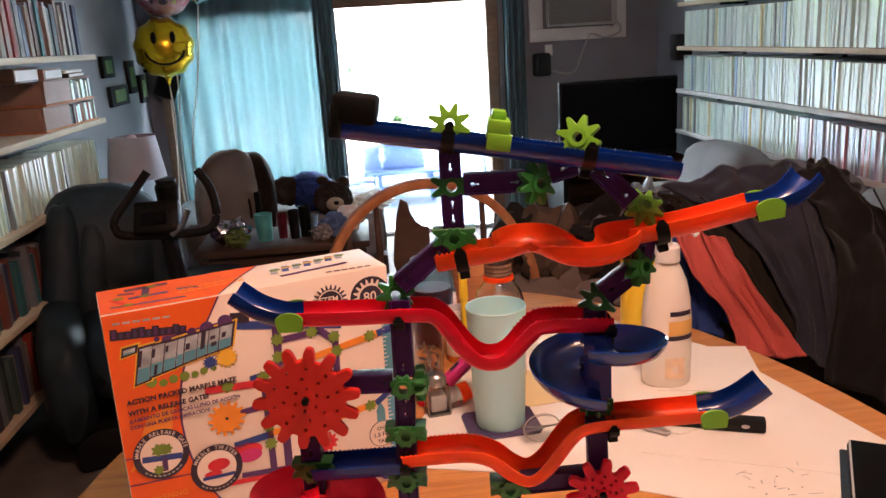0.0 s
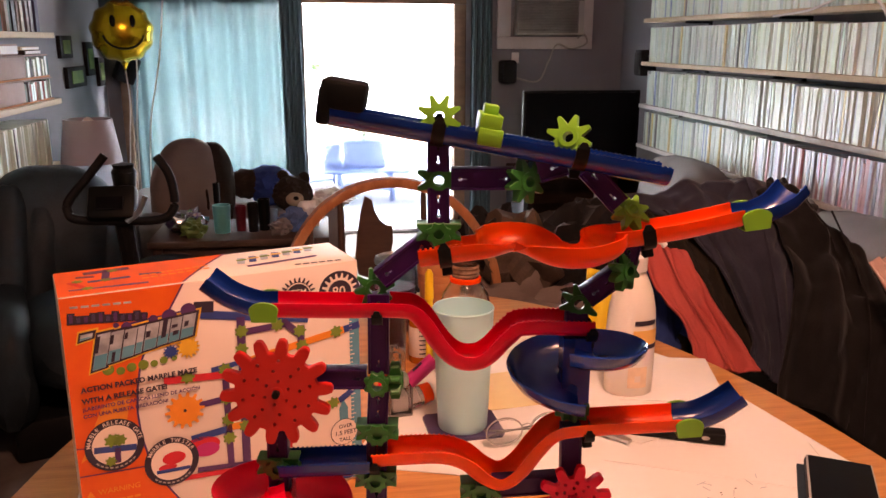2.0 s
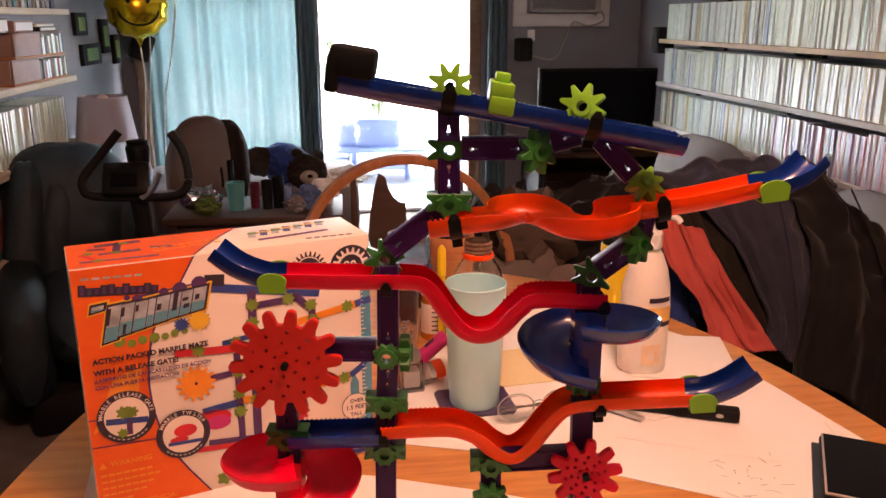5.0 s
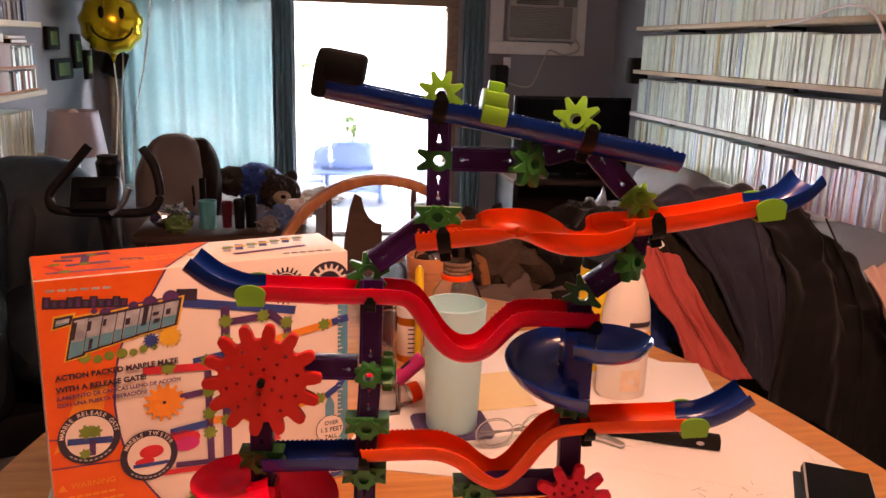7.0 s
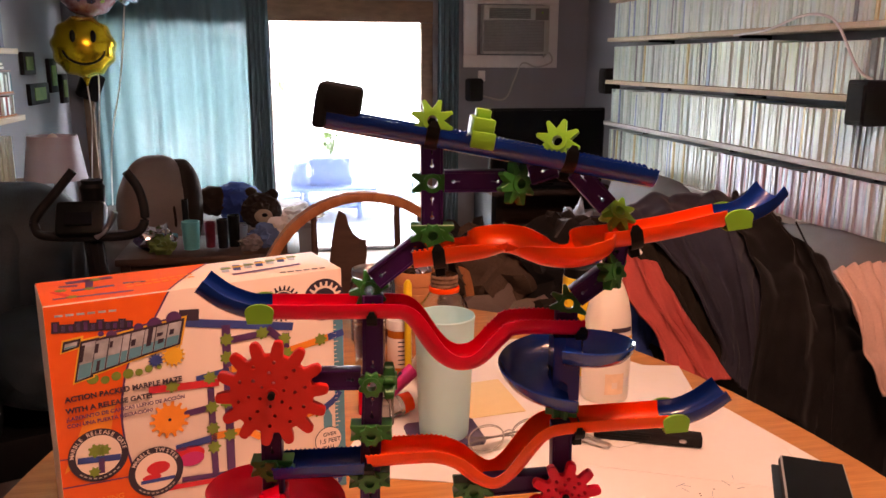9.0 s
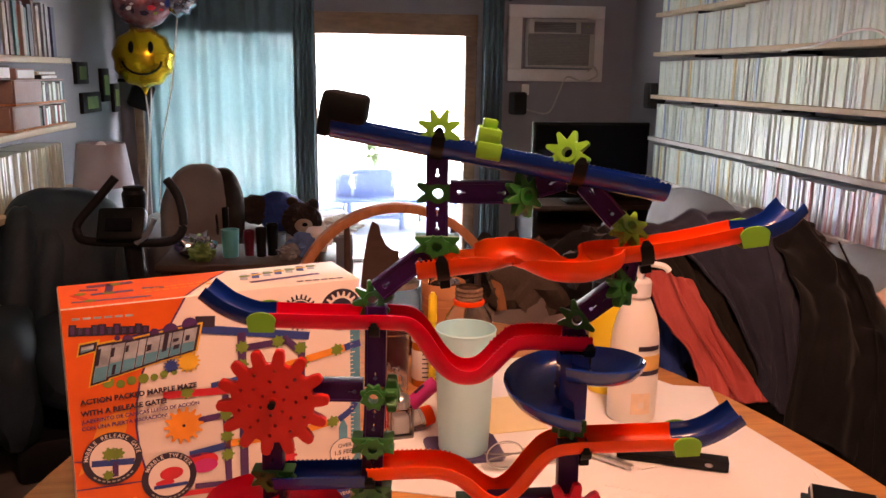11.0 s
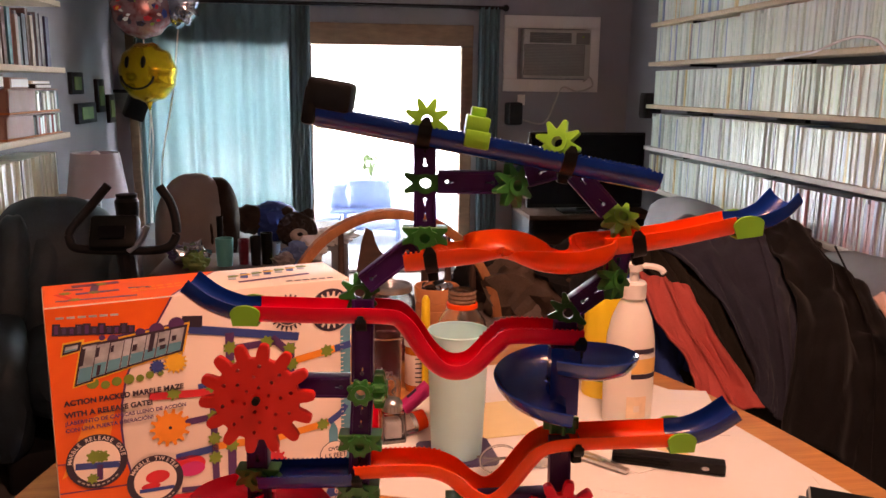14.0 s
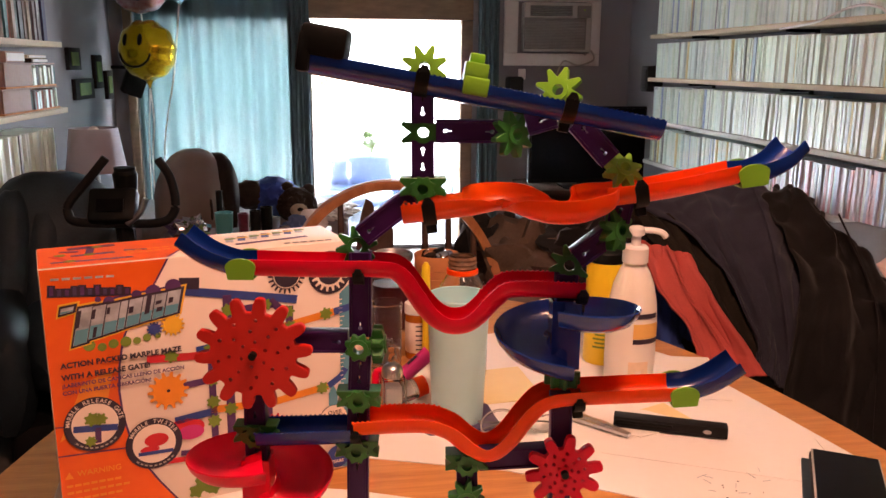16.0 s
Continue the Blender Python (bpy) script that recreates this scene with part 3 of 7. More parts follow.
part("neck", box(bmesh.new(), 0.10, 0.03, 0.05, pose(0, 0, 0.035)), "black", tv)

# ---------- long disc shelves on the right wall ----------
SX = 1.82  # their front edge
SHELVES = (1.63, 1.410, 1.168, 0.926, 0.692)
dvd_bm = box(bmesh.new(), 0.135, 0.0138, 0.19, pose(0.0675, 0, 0.095))
dvd_me = bpy.data.meshes.new("dvd_case")
dvd_bm.to_mesh(dvd_me)
dvd_me.materials.append(M["dvd"])
dvd_me2 = dvd_me.copy()
dvd_me2.materials.clear()
dvd_me2.materials.append(M["dvdlow"])
rest = bmesh.new()
rng = random.Random(4)
for i, z in enumerate(SHELVES):
    y0 = 0.9
    board = thing("shelf_board", pose(0, 0, 0), "long pale wooden wall shelf packed with disc cases" if i < 2 else "long grey-white wall shelf packed with disc cases", "shelf", "long shelves on the side wall")
    slab("board", SX, RIGHT - 0.002, y0, 4.72, z - 0.022, z, "shelfwood" if i < 3 else "greyboard", board, 0.002)
    for y in (1.4, 2.4, 3.3, 4.2):
        b = bmesh.new()
        box(b, 0.13, 0.018, 0.012, pose(SX + 0.09, y, z - 0.029))
        box(b, 0.012, 0.018, 0.09, pose(RIGHT - 0.009, y, z - 0.068))
        part("bracket", b, "blackmatte", board)
    y = 4.66
    cut = 4.66 - rng.uniform(0.2, 0.5)
    short = 0.19
    while y > 0.95:
        y -= rng.uniform(0.0142, 0.0152)
        if y < cut:
            y -= rng.uniform(0.006, 0.022)
            cut = y - rng.uniform(0.16, 0.55)
            short = rng.choice((0.19, 0.19, 0.186, 0.18, 0.193))
        lift = short if rng.random() > 0.03 else short - 0.016
        m = Matrix.Translation((SX + 0.012 + rng.uniform(0, 0.012), y, z + 0.001)) @ pose(0, 0, 0, rng.uniform(-1.2, 1.2)) @ Matrix.Diagonal((1, 1, lift / 0.19, 1))
        if i in (3, 4) and 2.35 < y < 4.5:
            ob = new("dvd_case", dvd_me2 if (i == 4 and y < 3.4) else dvd_me)
            ob.matrix_basis = m
            tagged(ob, "thin plastic disc case standing upright in a packed shelf row", "dvd", "disc cases on the long shelves")
        else:
            bmesh.ops.create_cube(rest, size=1, matrix=m @ pose(0.0675, 0, 0.095) @ Matrix.Diagonal((0.135, 0.0138, 0.19, 1)))
tagged(part("disc_cases", rest, "dvdstuff", smooth=False), "hundreds of pale disc cases packed upright along wall shelves", "dvd", "disc cases on the long shelves", "stuff")
for yy, zz, sc in ((4.775, 1.09, 1.0), (2.36, 1.085, 0.95)):
    sp = thing("shelf_speaker", pose(SX + (0.05 if yy > 4 else -0.062), yy, zz), "small black bookshelf speaker fixed at the shelf front", "speaker", "speakers along the shelves")
    part("cabinet", box(bmesh.new(), 0.10 * sc, 0.10 * sc, 0.15 * sc, pose(0, 0, 0.07 * sc), 0.008), "blackmatte", sp)
    part("grille", box(bmesh.new(), 0.006, 0.08 * sc, 0.12 * sc, pose(-0.052 * sc, 0, 0.07 * sc), 0.002), "jacket", sp)
wire = thing("speaker_wire", pose(0, 0, 0), "thin pale speaker wire looping over the shelf edge", "cable")
part("wire", tube(bmesh.new(), [(SX - 0.006, 3.3, 1.385), (SX - 0.008, 3.05, 1.40), (SX - 0.008, 2.85, 1.44), (SX - 0.010, 2.72, 1.44), (SX - 0.012, 2.62, 1.40), (SX - 0.012, 2.5, 1.26), (SX - 0.01, 2.42, 1.22)], 0.005), "white", wire)

# ---------- book shelves on the left wall ----------
LX = -1.14
for i, z in enumerate((1.585, 1.315, 1.045, 0.776, 0.50, 0.235)):
    end = 3.77
    board = thing("shelf_board", pose(0, 0, 0), "pale wooden wall shelf loaded with books and boxes", "shelf", "book shelves on the side wall")
    slab("board", LEFT + 0.002, LX, 1.6, end, z - 0.022, z, "shelfwood", board, 0.002)
    y = end - (0.10 if i in (0, 1) else 0.16 if i == 2 else 0.12)
    while y > 1.7:
        if i == 2 and y > 2.9:
            break
        w = rng.uniform(0.020, 0.042) if i != 3 else 0.0145
        hgt = rng.uniform(0.17, 0.215) if i != 3 else 0.19
        dpt = rng.uniform(0.13, 0.16)
        b = bmesh.new()
        box(b, dpt, w, hgt, pose(-dpt / 2, 0, hgt / 2), 0.001)
        ob = part("book", b, "book" if i != 3 else "dvd", None, smooth=False, m=Matrix.Translation((LX - 0.02 - rng.uniform(0, 0.02), y - w / 2, z + 0.001)))
        tagged(ob, "book standing upright in a crowded shelf row" if i != 3 else "white disc case standing upright in a shelf row", "book" if i != 3 else "dvd", "books on the wall shelves")
        y -= w + 0.0012
    if i == 2:
        for level, (zz, near, far) in enumerate(((0.0, 3.12, 3.72), (0.092, 3.16, 3.70))):
            cb = thing("storage_box", pose(LX - 0.10, 0, z + zz + 0.001), "reddish wooden box half open with small cases standing in it", "box", "stacked boxes")
            part("base", box(bmesh.new(), 0.17, far - near, 0.006, pose(0, (near + far) / 2, 0.003), 0.001), "terracotta", cb)
            part("front_panel", box(bmesh.new(), 0.008, 0.27, 0.078, pose(0.081, near + 0.135, 0.046), 0.002), "boxwood", cb)
            part("back_panel", box(bmesh.new(), 0.008, far - near, 0.078, pose(-0.081, (near + far) / 2, 0.046), 0.002), "boxwood", cb)
            part("end_panel", box(bmesh.new(), 0.15, 0.008, 0.078, pose(0, near + 0.004, 0.046), 0.001), "boxwood", cb)
            part("top_panel", box(bmesh.new(), 0.17, far - near, 0.005, pose(0, (near + far) / 2, 0.088), 0.001), "boxwood", cb)
            y = near + 0.285
            while y < far - 0.016:
                w = rng.uniform(0.011, 0.030)
                hh = rng.uniform(0.064, 0.076)
                part("small_case", box(bmesh.new(), 0.12, w, hh, pose(0.012 + rng.uniform(0, 0.012), y + w / 2, 0.0065 + hh / 2)), "dvd" if rng.random() < 0.55 else "book", cb, smooth=False)
                y += w + 0.002
        for yy, zz, sy, sz, c in ((3.30, 0.184, 0.20, 0.040, "boxwood"), (3.55, 0.184, 0.24, 0.016, "brown"), (3.53, 0.201, 0.20, 0.012, "shelfwood"), (3.05, 0.184, 0.20, 0.05, "darkwood")):
            bk = thing("stacked_book", pose(LX - 0.10, yy, z + zz + 0.001, 0, 0, rng.uniform(-6, 6)), "closed book lying flat on a stack of boxes", "book", "books lying on the boxes")
            part("cover", box(bmesh.new(), 0.15, sy, sz, pose(0, 0, sz / 2), 0.002), c, bk)
            part("pages", box(bmesh.new(), 0.004, sy * 0.92, sz * 0.7, pose(0.0762, 0, sz / 2)), "white", bk)
for y, z, w, h in ((4.68, 1.25, 0.20, 0.115), (4.82, 1.09, 0.34, 0.11), (5.12, 1.18, 0.15, 0.19), (5.34, 1.10, 0.13, 0.17)):
    pf = thing("picture_frame", pose(LEFT + 0.012, y, z), "small dark picture frame hung on the side wall", "picture frame", "frames on the side wall")
    part("frame", box(bmesh.new(), 0.022, w, h, Matrix(), 0.003), "blackmatte", pf)
    part("picture", box(bmesh.new(), 0.003, w * 0.6, h * 0.6, pose(0.0125, 0, 0)), "foliage", pf)
hat = thing("wall_speaker", pose(-1.22, 5.36, 1.115), "small black speaker tilted in the room corner", "speaker")
part("cabinet", box(bmesh.new(), 0.12, 0.10, 0.16, pose(0, 0, 0, 10, 20, 25), 0.01), "blackmatte", hat)
part("bracket", box(bmesh.new(), 0.09, 0.02, 0.02, pose(-0.09, 0.02, 0.09)), "blackmatte", hat)

# ---------- dining table ----------
TX, TY, TA, TB = 0.127, 0.75, 0.575, 1.01
table = thing("dining_table", pose(TX, TY, 0), "oval honey-coloured wooden dining table with papers spread on it", "table")


def oval(a, b, n=72):
    return [(a * math.cos(2 * math.pi * i / n), b * math.sin(2 * math.pi * i / n)) for i in range(n)]


bm = plate(bmesh.new(), oval(TA, TB), 0.722, 0.75)
bmesh.ops.bevel(bm, geom=[e for e in bm.edges if e.is_manifold and e.calc_face_angle(0) > 0.8], offset=0.006, segments=3, affect="EDGES")
part("tabletop", bm, "wood", table)
bm = plate(bmesh.new(), oval(TA - 0.09, TB - 0.12), 0.65, 0.722, [oval(TA - 0.11, TB - 0.14)])
part("apron", bm, "wood", table)
for sx in (-1, 1):
    for sy in (-1, 1):
        part("leg", lathe(bmesh.new(), [(0, 0), (0.022, 0), (0.03, 0.12), (0.024, 0.3), (0.036, 0.5), (0.03, 0.55), (0.036, 0.69), (0, 0.69)], pose(sx * 0.33, sy * 0.6, 0)), "wood", table)


def sheet(name, label, pts, z, material="paper", thick=0.0012):
    """Paper lying on the table: its outline in the room's metres."""
    ob = part(name, plate(bmesh.new(), pts, z, z + thick), material, smooth=False)
    return tagged(ob, label, "paper")


# ---------- game box ----------
BW, BD, BH = 0.322, 0.098, 0.284
gbox = thing("game_box", pose(-0.305, 0.884, 0.751, 0, 0, 19.2), "orange and white cardboard box of a marble maze toy", "box")
part("carton", box(bmesh.new(), BW, BD, BH, pose(BW / 2, BD / 2, BH / 2), 0.0015), "boxwhite", gbox)

# ---------- marble run toy ----------
toy = thing("marble_run", pose(0.10, 0.65, 0.75, 0, 0, -7), "colourful plastic marble run of tracks, gears and purple posts", "marble run")
RX, RZ, W = 0.0158, 0.0108, 0.0013  # half width, depth and wall of a channel


def channel(lip=0.0046, grow=0.0, wall=W):
    """The shallow U of a track; grow: how far outside it lies."""
    a, b = RX + grow, RZ + grow
    arc = [math.radians(180 + 15 * i) for i in range(13)]
    outer = [(-a, lip)] + [(a * math.cos(t), b * math.sin(t)) for t in arc] + [(a, lip)]
    a, b = a - wall, b - wall
    return outer + [(a, lip)] + [(a * math.cos(t), b * math.sin(t)) for t in reversed(arc)] + [(-a, lip)]


def track(name, points, material, n=8, teeth=None, label="", parent=None):
    """An open channel along the points (u, v, z); teeth: a stretch of it (0..1) whose rims carry small ridges."""
    path = spline(points, n)
    bm = sweep(bmesh.new(), path, channel())
    if teeth:
        length = [0.0]
        for a, b in zip(path, path[1:]):
            length.append(length[-1] + (b - a).length)
        d = teeth[0] * length[-1]
        while d < teeth[1] * length[-1]:
            i = max(k for k in range(len(path) - 1) if length[k] <= d)
            p = path[i].lerp(path[i + 1], (d - length[i]) / max(1e-6, length[i + 1] - length[i]))
            tan = (path[i + 1] - path[i]).normalized()
            for s in (-1, 1):
                side = tan.cross(Vector((0, 0, 1))).normalized()
                nor = side.cross(tan)
                q = p + side * s * (RX - 0.0006) + nor * 0.0046
                rot = Matrix((tan, side, nor)).transposed().to_4x4()
                box(bm, 0.0017, 0.0015, 0.0016, Matrix.Translation(q) @ rot)
            d += 0.0038
    return part(name, bm, material, parent or toy, label)


def beam(a, b, w=0.0165, d=0.013, material="purple", v=0.0):
    """A strut from a to b (u, z) in the toy's plane: a web with keyholes through it between two flanges."""
    a, b = Vector((a[0], v, a[1])), Vector((b[0], v, b[1]))
    t = (b - a).normalized()
    a, b = a + t * 0.005, b - t * 0.005
    nor = t.cross(Vector((0, 1, 0)))
    m = Matrix.Translation((a + b) / 2) @ Matrix((t, nor, t.cross(nor))).transposed().to_4x4()
    L = (b - a).length
    w2, d2 = w / 2 - 0.0010, d * 0.40
    holes = []
    for x in ([-L / 2 + 0.007, L / 2 - 0.007] if L > 0.022 else [0.0]):
        k = 1 if x <= 0 else -1
        holes.append([(x + k * px, py) for px, py in ((-0.0020, 0.0), (-0.0012, 0.0015), (0.0004, 0.0015), (0.0012, 0.0006), (0.0046, 0.0005), (0.0046, -0.0005), (0.0012, -0.0006), (0.0004, -0.0015), (-0.0012, -0.0015))])
    bm = plate(bmesh.new(), [(-L / 2, -w2), (L / 2, -w2), (L / 2, w2), (-L / 2, w2)], -d2, d2, holes, m)
    for s in (-1, 1):
        box(bm, L, 0.0020, d, m @ pose(0, s * (w / 2 - 0.0010), 0), 0.0005)
    return part("strut", bm, material, toy)


def connector(u, z, v=0.0, face=(0, 1, 0), r=0.0175, material="green", turn=0.0, thick=0.0050, taper=0.35):
    """A star-shaped joint: eight broad pointed lugs round a pierced hub."""
    axis = Vector(face).normalized()
    q = axis.to_track_quat("Z", "Y").to_matrix().to_4x4()
    m = Matrix.Translation((u, v, z)) @ q @ pose(0, 0, 0, 0, 0, turn)
    out = []
    core = max(0.0084, r * 0.54)
    for i in range(8):
        for da, rr in ((-22.5, core), (-5.0, r * 0.975), (0, r), (5.0, r * 0.975)):
            a = math.radians(45 * i + da)
            out.append((rr * math.cos(a), rr * math.sin(a)))
    hole = [(0.0042 * math.cos(math.radians(30 * i)), 0.0042 * math.sin(math.radians(30 * i))) for i in range(12)]
    bm = plate(bmesh.new(), out, -thick, thick, [hole])
    for p in bm.verts:
        k = max(0.0, p.co.xy.length - core) / (r - core)
        p.co.z *= 1.0 - taper * k
    sharp = [e for e in bm.edges if e.is_manifold and e.calc_face_angle(0) > 1.0]
    bmesh.ops.bevel(bm, geom=sharp, offset=0.0003, segments=1, affect="EDGES")
    bm.transform(m)
    star = part("connector", bm, material, toy)
    collar = plate(bmesh.new(), circle(0.0074, 16), -thick - 0.0014, thick + 0.0014, [circle(0.0041, 12)], m)
    part("hub", collar, material, star)
    return star


def joint(u, z, v=0.0, material="green"):
    """Where a post meets struts: a block with swallow-tailed wings on both sides and a small star facing out."""
    wing = [(0.0168, 0.0068), (0.0168, 0.0040), (0.0122, 0.0), (0.0168, -0.0040), (0.0168, -0.0068), (0.0105, -0.0056), (0.0062, -0.0074)]
    outline = wing + [(-a, b) for a, b in reversed(wing)]
    bm = plate(bmesh.new(), outline, -0.0078, 0.0078, (), pose(u, v, z, 90))
    sharp = [e for e in bm.edges if e.is_manifold and e.calc_face_angle(0) > 0.6]
    bmesh.ops.bevel(bm, geom=sharp, offset=0.0005, segments=1, affect="EDGES")
    block = part("connector", bm, material, toy)
    ring = plate(bmesh.new(), [(r * math.cos(math.radians(22.5 * k)), r * math.sin(math.radians(22.5 * k))) for k in range(16) for r in ((0.0098,) if k % 2 else (0.0076,))], 0.0078, 0.0112, [circle(0.0040, 12)], pose(u, v, z - 0.001, 90))
    part("star", ring, material, block)


def clamp(u, z, v=0.0, tilt=0.0, h=0.022, band=False):
    """A black clip that holds a channel on its post; band: it reaches up to the rims."""
    bm = bmesh.new()
    m = pose(u, v, z, 0, tilt, 0)
    top = 0.0060 if band else -0.0015
    w = 0.0048 if band else 0.0040
    sweep(bm, [m @ Vector((-w, 0, 0)), m @ Vector((w, 0, 0))], channel(top, 0.0016, 0.0012))
    for s in (-1, 1):
        pts = [(-w, 0), (w, 0), (0.0018, 0.005), (-0.0018, 0.005)]
        plate(bm, pts, -0.0009, 0.0009, (), m @ pose(0, s * (RX + 0.0010), top - 0.0005, 90 + s * 6, 0, 0))
    box(bm, 0.008, 0.008, h - 0.010, m @ pose(0, 0, -0.0105 - (h - 0.010) / 2), 0.001)
    return part("clamp", bm, "black", toy)


def gear(u, z, v, r_in, r_out, teeth, thick, material, turn=0.0, label=""):
    """A flat toothed wheel facing the toy's front, with rounded teeth and through holes."""
    out = []
    for i in range(teeth):
        a0 = 2 * math.pi * i / teeth + math.radians(turn)
        step = 2 * math.pi / teeth
        for f, rr in ((-0.34, r_in), (-0.26, r_in + (r_out - r_in) * 0.55), (-0.17, r_out * 0.975), (-0.06, r_out), (0.06, r_out), (0.17, r_out * 0.975), (0.26, r_in + (r_out - r_in) * 0.55), (0.34, r_in)):
            out.append((rr * math.cos(a0 + f * step), rr * math.sin(a0 + f * step)))
    holes = [[(0.0032 * math.cos(math.radians(45 * k)), 0.0032 * math.sin(math.radians(45 * k))) for k in range(8)]]
    for rad, cnt, off, hr in ((r_in * 0.30, 6, 20, 0.0012), (r_in * 0.56, 8, 5, 0.0013), (r_in * 0.82, 10, 12, 0.0014)):
        for i in range(cnt):
            a = 2 * math.pi * i / cnt + math.radians(off)
            holes.append([(rad * math.cos(a) + hr * math.cos(math.radians(60 * k)), rad * math.sin(a) + hr * math.sin(math.radians(60 * k))) for k in range(6)])
    m = pose(u, v, z, 90, 0, 0)
    bm = plate(bmesh.new(), out, -thick / 2, thick / 2, holes, m)
    sharp = [e for e in bm.edges if e.is_manifold and e.calc_face_angle(0) > 1.2]
    bmesh.ops.bevel(bm, geom=sharp, offset=0.0005, segments=2, affect="EDGES")
    g = part("gear", bm, material, toy, label)
    part("axle", cyl(bmesh.new(), 0.0029, 0.0029, 0.02, m @ pose(0, 0, -0.012), 12), "black", g)
    hub = plate(bmesh.new(), circle(0.0052, 16), thick / 2 - 0.0005, thick / 2 + 0.0006, [circle(0.0032, 8)], m)
    part("hub", hub, material, g)
    return g


def spiral(u, z, v, r, drop, a0, a1, material, label=""):
    """A spiral dish round a post: a trough from angle a0 to a1 (degrees, from above) that falls by drop."""
    bm = bmesh.new()
    prof = [(0.22, 0.010), (0.26, 0.004), (0.36, 0.0005), (0.52, -0.001), (0.70, -0.0005), (0.86, 0.004), (0.95, 0.0095), (0.985, 0.0138), (1.0, 0.0145), (1.012, 0.0135), (0.975, 0.008), (0.885, 0.0018), (0.72, -0.0026), (0.52, -0.0030), (0.34, -0.0016), (0.235, 0.002), (0.20, 0.010)]
    rings = []
    n = 56
    for i in range(n + 1):
        s = i / n
        a = math.radians(a0 + (a1 - a0) * s)
        rings.append([bm.verts.new((u + r * k * math.cos(a), v + r * k * math.sin(a), z - drop * s + h)) for k, h in prof])
    for a, b in zip(rings, rings[1:]):
        for k in range(len(prof)):
            j = (k + 1) % len(prof)
            bm.faces.new((a[k], a[j], b[j], b[k]))
    bm.faces.new(rings[0])
    bm.faces.new(rings[-1])
    return part("spiral_dish", bm, material, toy, label)


def chute(points, label="", clip=None, parent=None):
    ob = track("end_chute", points, "blue", 10, None, label)
    return ob


def bridge(u, z, v=0.0, tilt=0.0):
    """The lime clip that joins two channels."""
    bm = bmesh.new()
    m = pose(u, v, z, 0, tilt, 0)
    for s in (-1, 1):
        pts = [(0.011 * math.cos(math.radians(k)), -0.0035 + 0.0062 * math.sin(math.radians(k))) for k in range(0, 181, 20)] + [(-0.0092, -0.0128), (0.0092, -0.0128)]
        plate(bm, pts, -0.0011, 0.0011, (), m @ pose(0, s * (RX + 0.0014), 0.0035, 90, 0, 0))
    box(bm, 0.018, 0.030, 0.0014, m @ pose(0, 0, -0.0098), 0.0005)
    return part("track_joiner", bm, "lime", toy)


# posts and struts (u, z)
for a, b in (((-0.0517, 0.474), (-0.0515, 0.437)), ((-0.0515, 0.435), (-0.0512, 0.397)), ((-0.047, 0.4365), (0.010, 0.4365)), ((0.018, 0.440), (0.048, 0.449)), ((0.0555, 0.448), (0.088, 0.413)),
             ((-0.055, 0.392), (-0.100, 0.356)), ((0.096, 0.394), (0.0915, 0.366)), ((0.090, 0.364), (0.059, 0.340)),
             ((-0.0975, 0.352), (-0.0985, 0.277)), ((-0.0985, 0.272), (-0.1005, 0.234)), ((-0.1005, 0.230), (-0.102, 0.192)), ((-0.102, 0.188), (-0.105, 0.0)),
             ((-0.176, 0.2775), (-0.103, 0.2775)), ((-0.180, 0.265), (-0.181, 0.205)), ((-0.181, 0.200), (-0.182, 0.0)),
             ((0.0565, 0.336), (0.0565, 0.245)), ((0.056, 0.240), (0.0575, 0.172)), ((0.0575, 0.165), (0.058, 0.0)), ((0.052, 0.1835), (-0.012, 0.1795)), ((-0.0165, 0.178), (-0.0145, 0.105)), ((-0.0145, 0.10), (-0.014, 0.0))):
    beam(a, b, v=0.0)
for u, z in ((-0.102, 0.012), (-0.182, 0.012), (0.058, 0.012), (-0.014, 0.012)):
    part("foot", box(bmesh.new(), 0.05, 0.05, 0.010, pose(u, 0, 0.0055), 0.002), "purple", toy)
for u, z in ((-0.0512, 0.3965), (-0.1005, 0.2322), (-0.1025, 0.1904), (-0.181, 0.203), (-0.0165, 0.179)):
    joint(u, z)
connector(0.0570, 0.2465, 0.002, (0, 0, 1), 0.0140, "green", 0, 0.0050, 0.0)
connector(-0.0511, 0.4352, 0.0, (0, 1, 0), 0.0172, "green", 22.5, 0.0044)
connector(-0.0995, 0.2740, -0.0070, (0, 1, 0), 0.0112, "green", 22, 0.0034)
connector(-0.0855, 0.2745, 0.0, (1, 0, 0), 0.0150, "green", 22, 0.0050)
# stars in lime rather than green where top and back light brightens them
connector(-0.0505, 0.4805, 0.0165, (0, 1, -0.1), 0.0172, "lime", 22.5)
connector(0.0485, 0.4645, 0.0165, (0.35, 1, -0.25), 0.0178, "lime", 15)
connector(0.0130, 0.4345, -0.004, (0.5, -0.85, 0.1), 0.0172, "green", 12)
connector(0.0985, 0.4060, 0.018, (0.25, -0.72, 0.62), 0.0165, "lime", 8)
connector(-0.1009, 0.3500, 0.004, (0.1, -1, 0.1), 0.0160, "green", 10)
connector(0.0913, 0.3650, -0.003, (0.6, -0.75, 0.1), 0.0165, "green", 20)
connector(0.0590, 0.3365, 0.002, (-0.2, -1, 0.2), 0.0160, "green", 15)
connector(-0.0165, 0.150, -0.008, (0, 1, 0), 0.015, "green", 10)

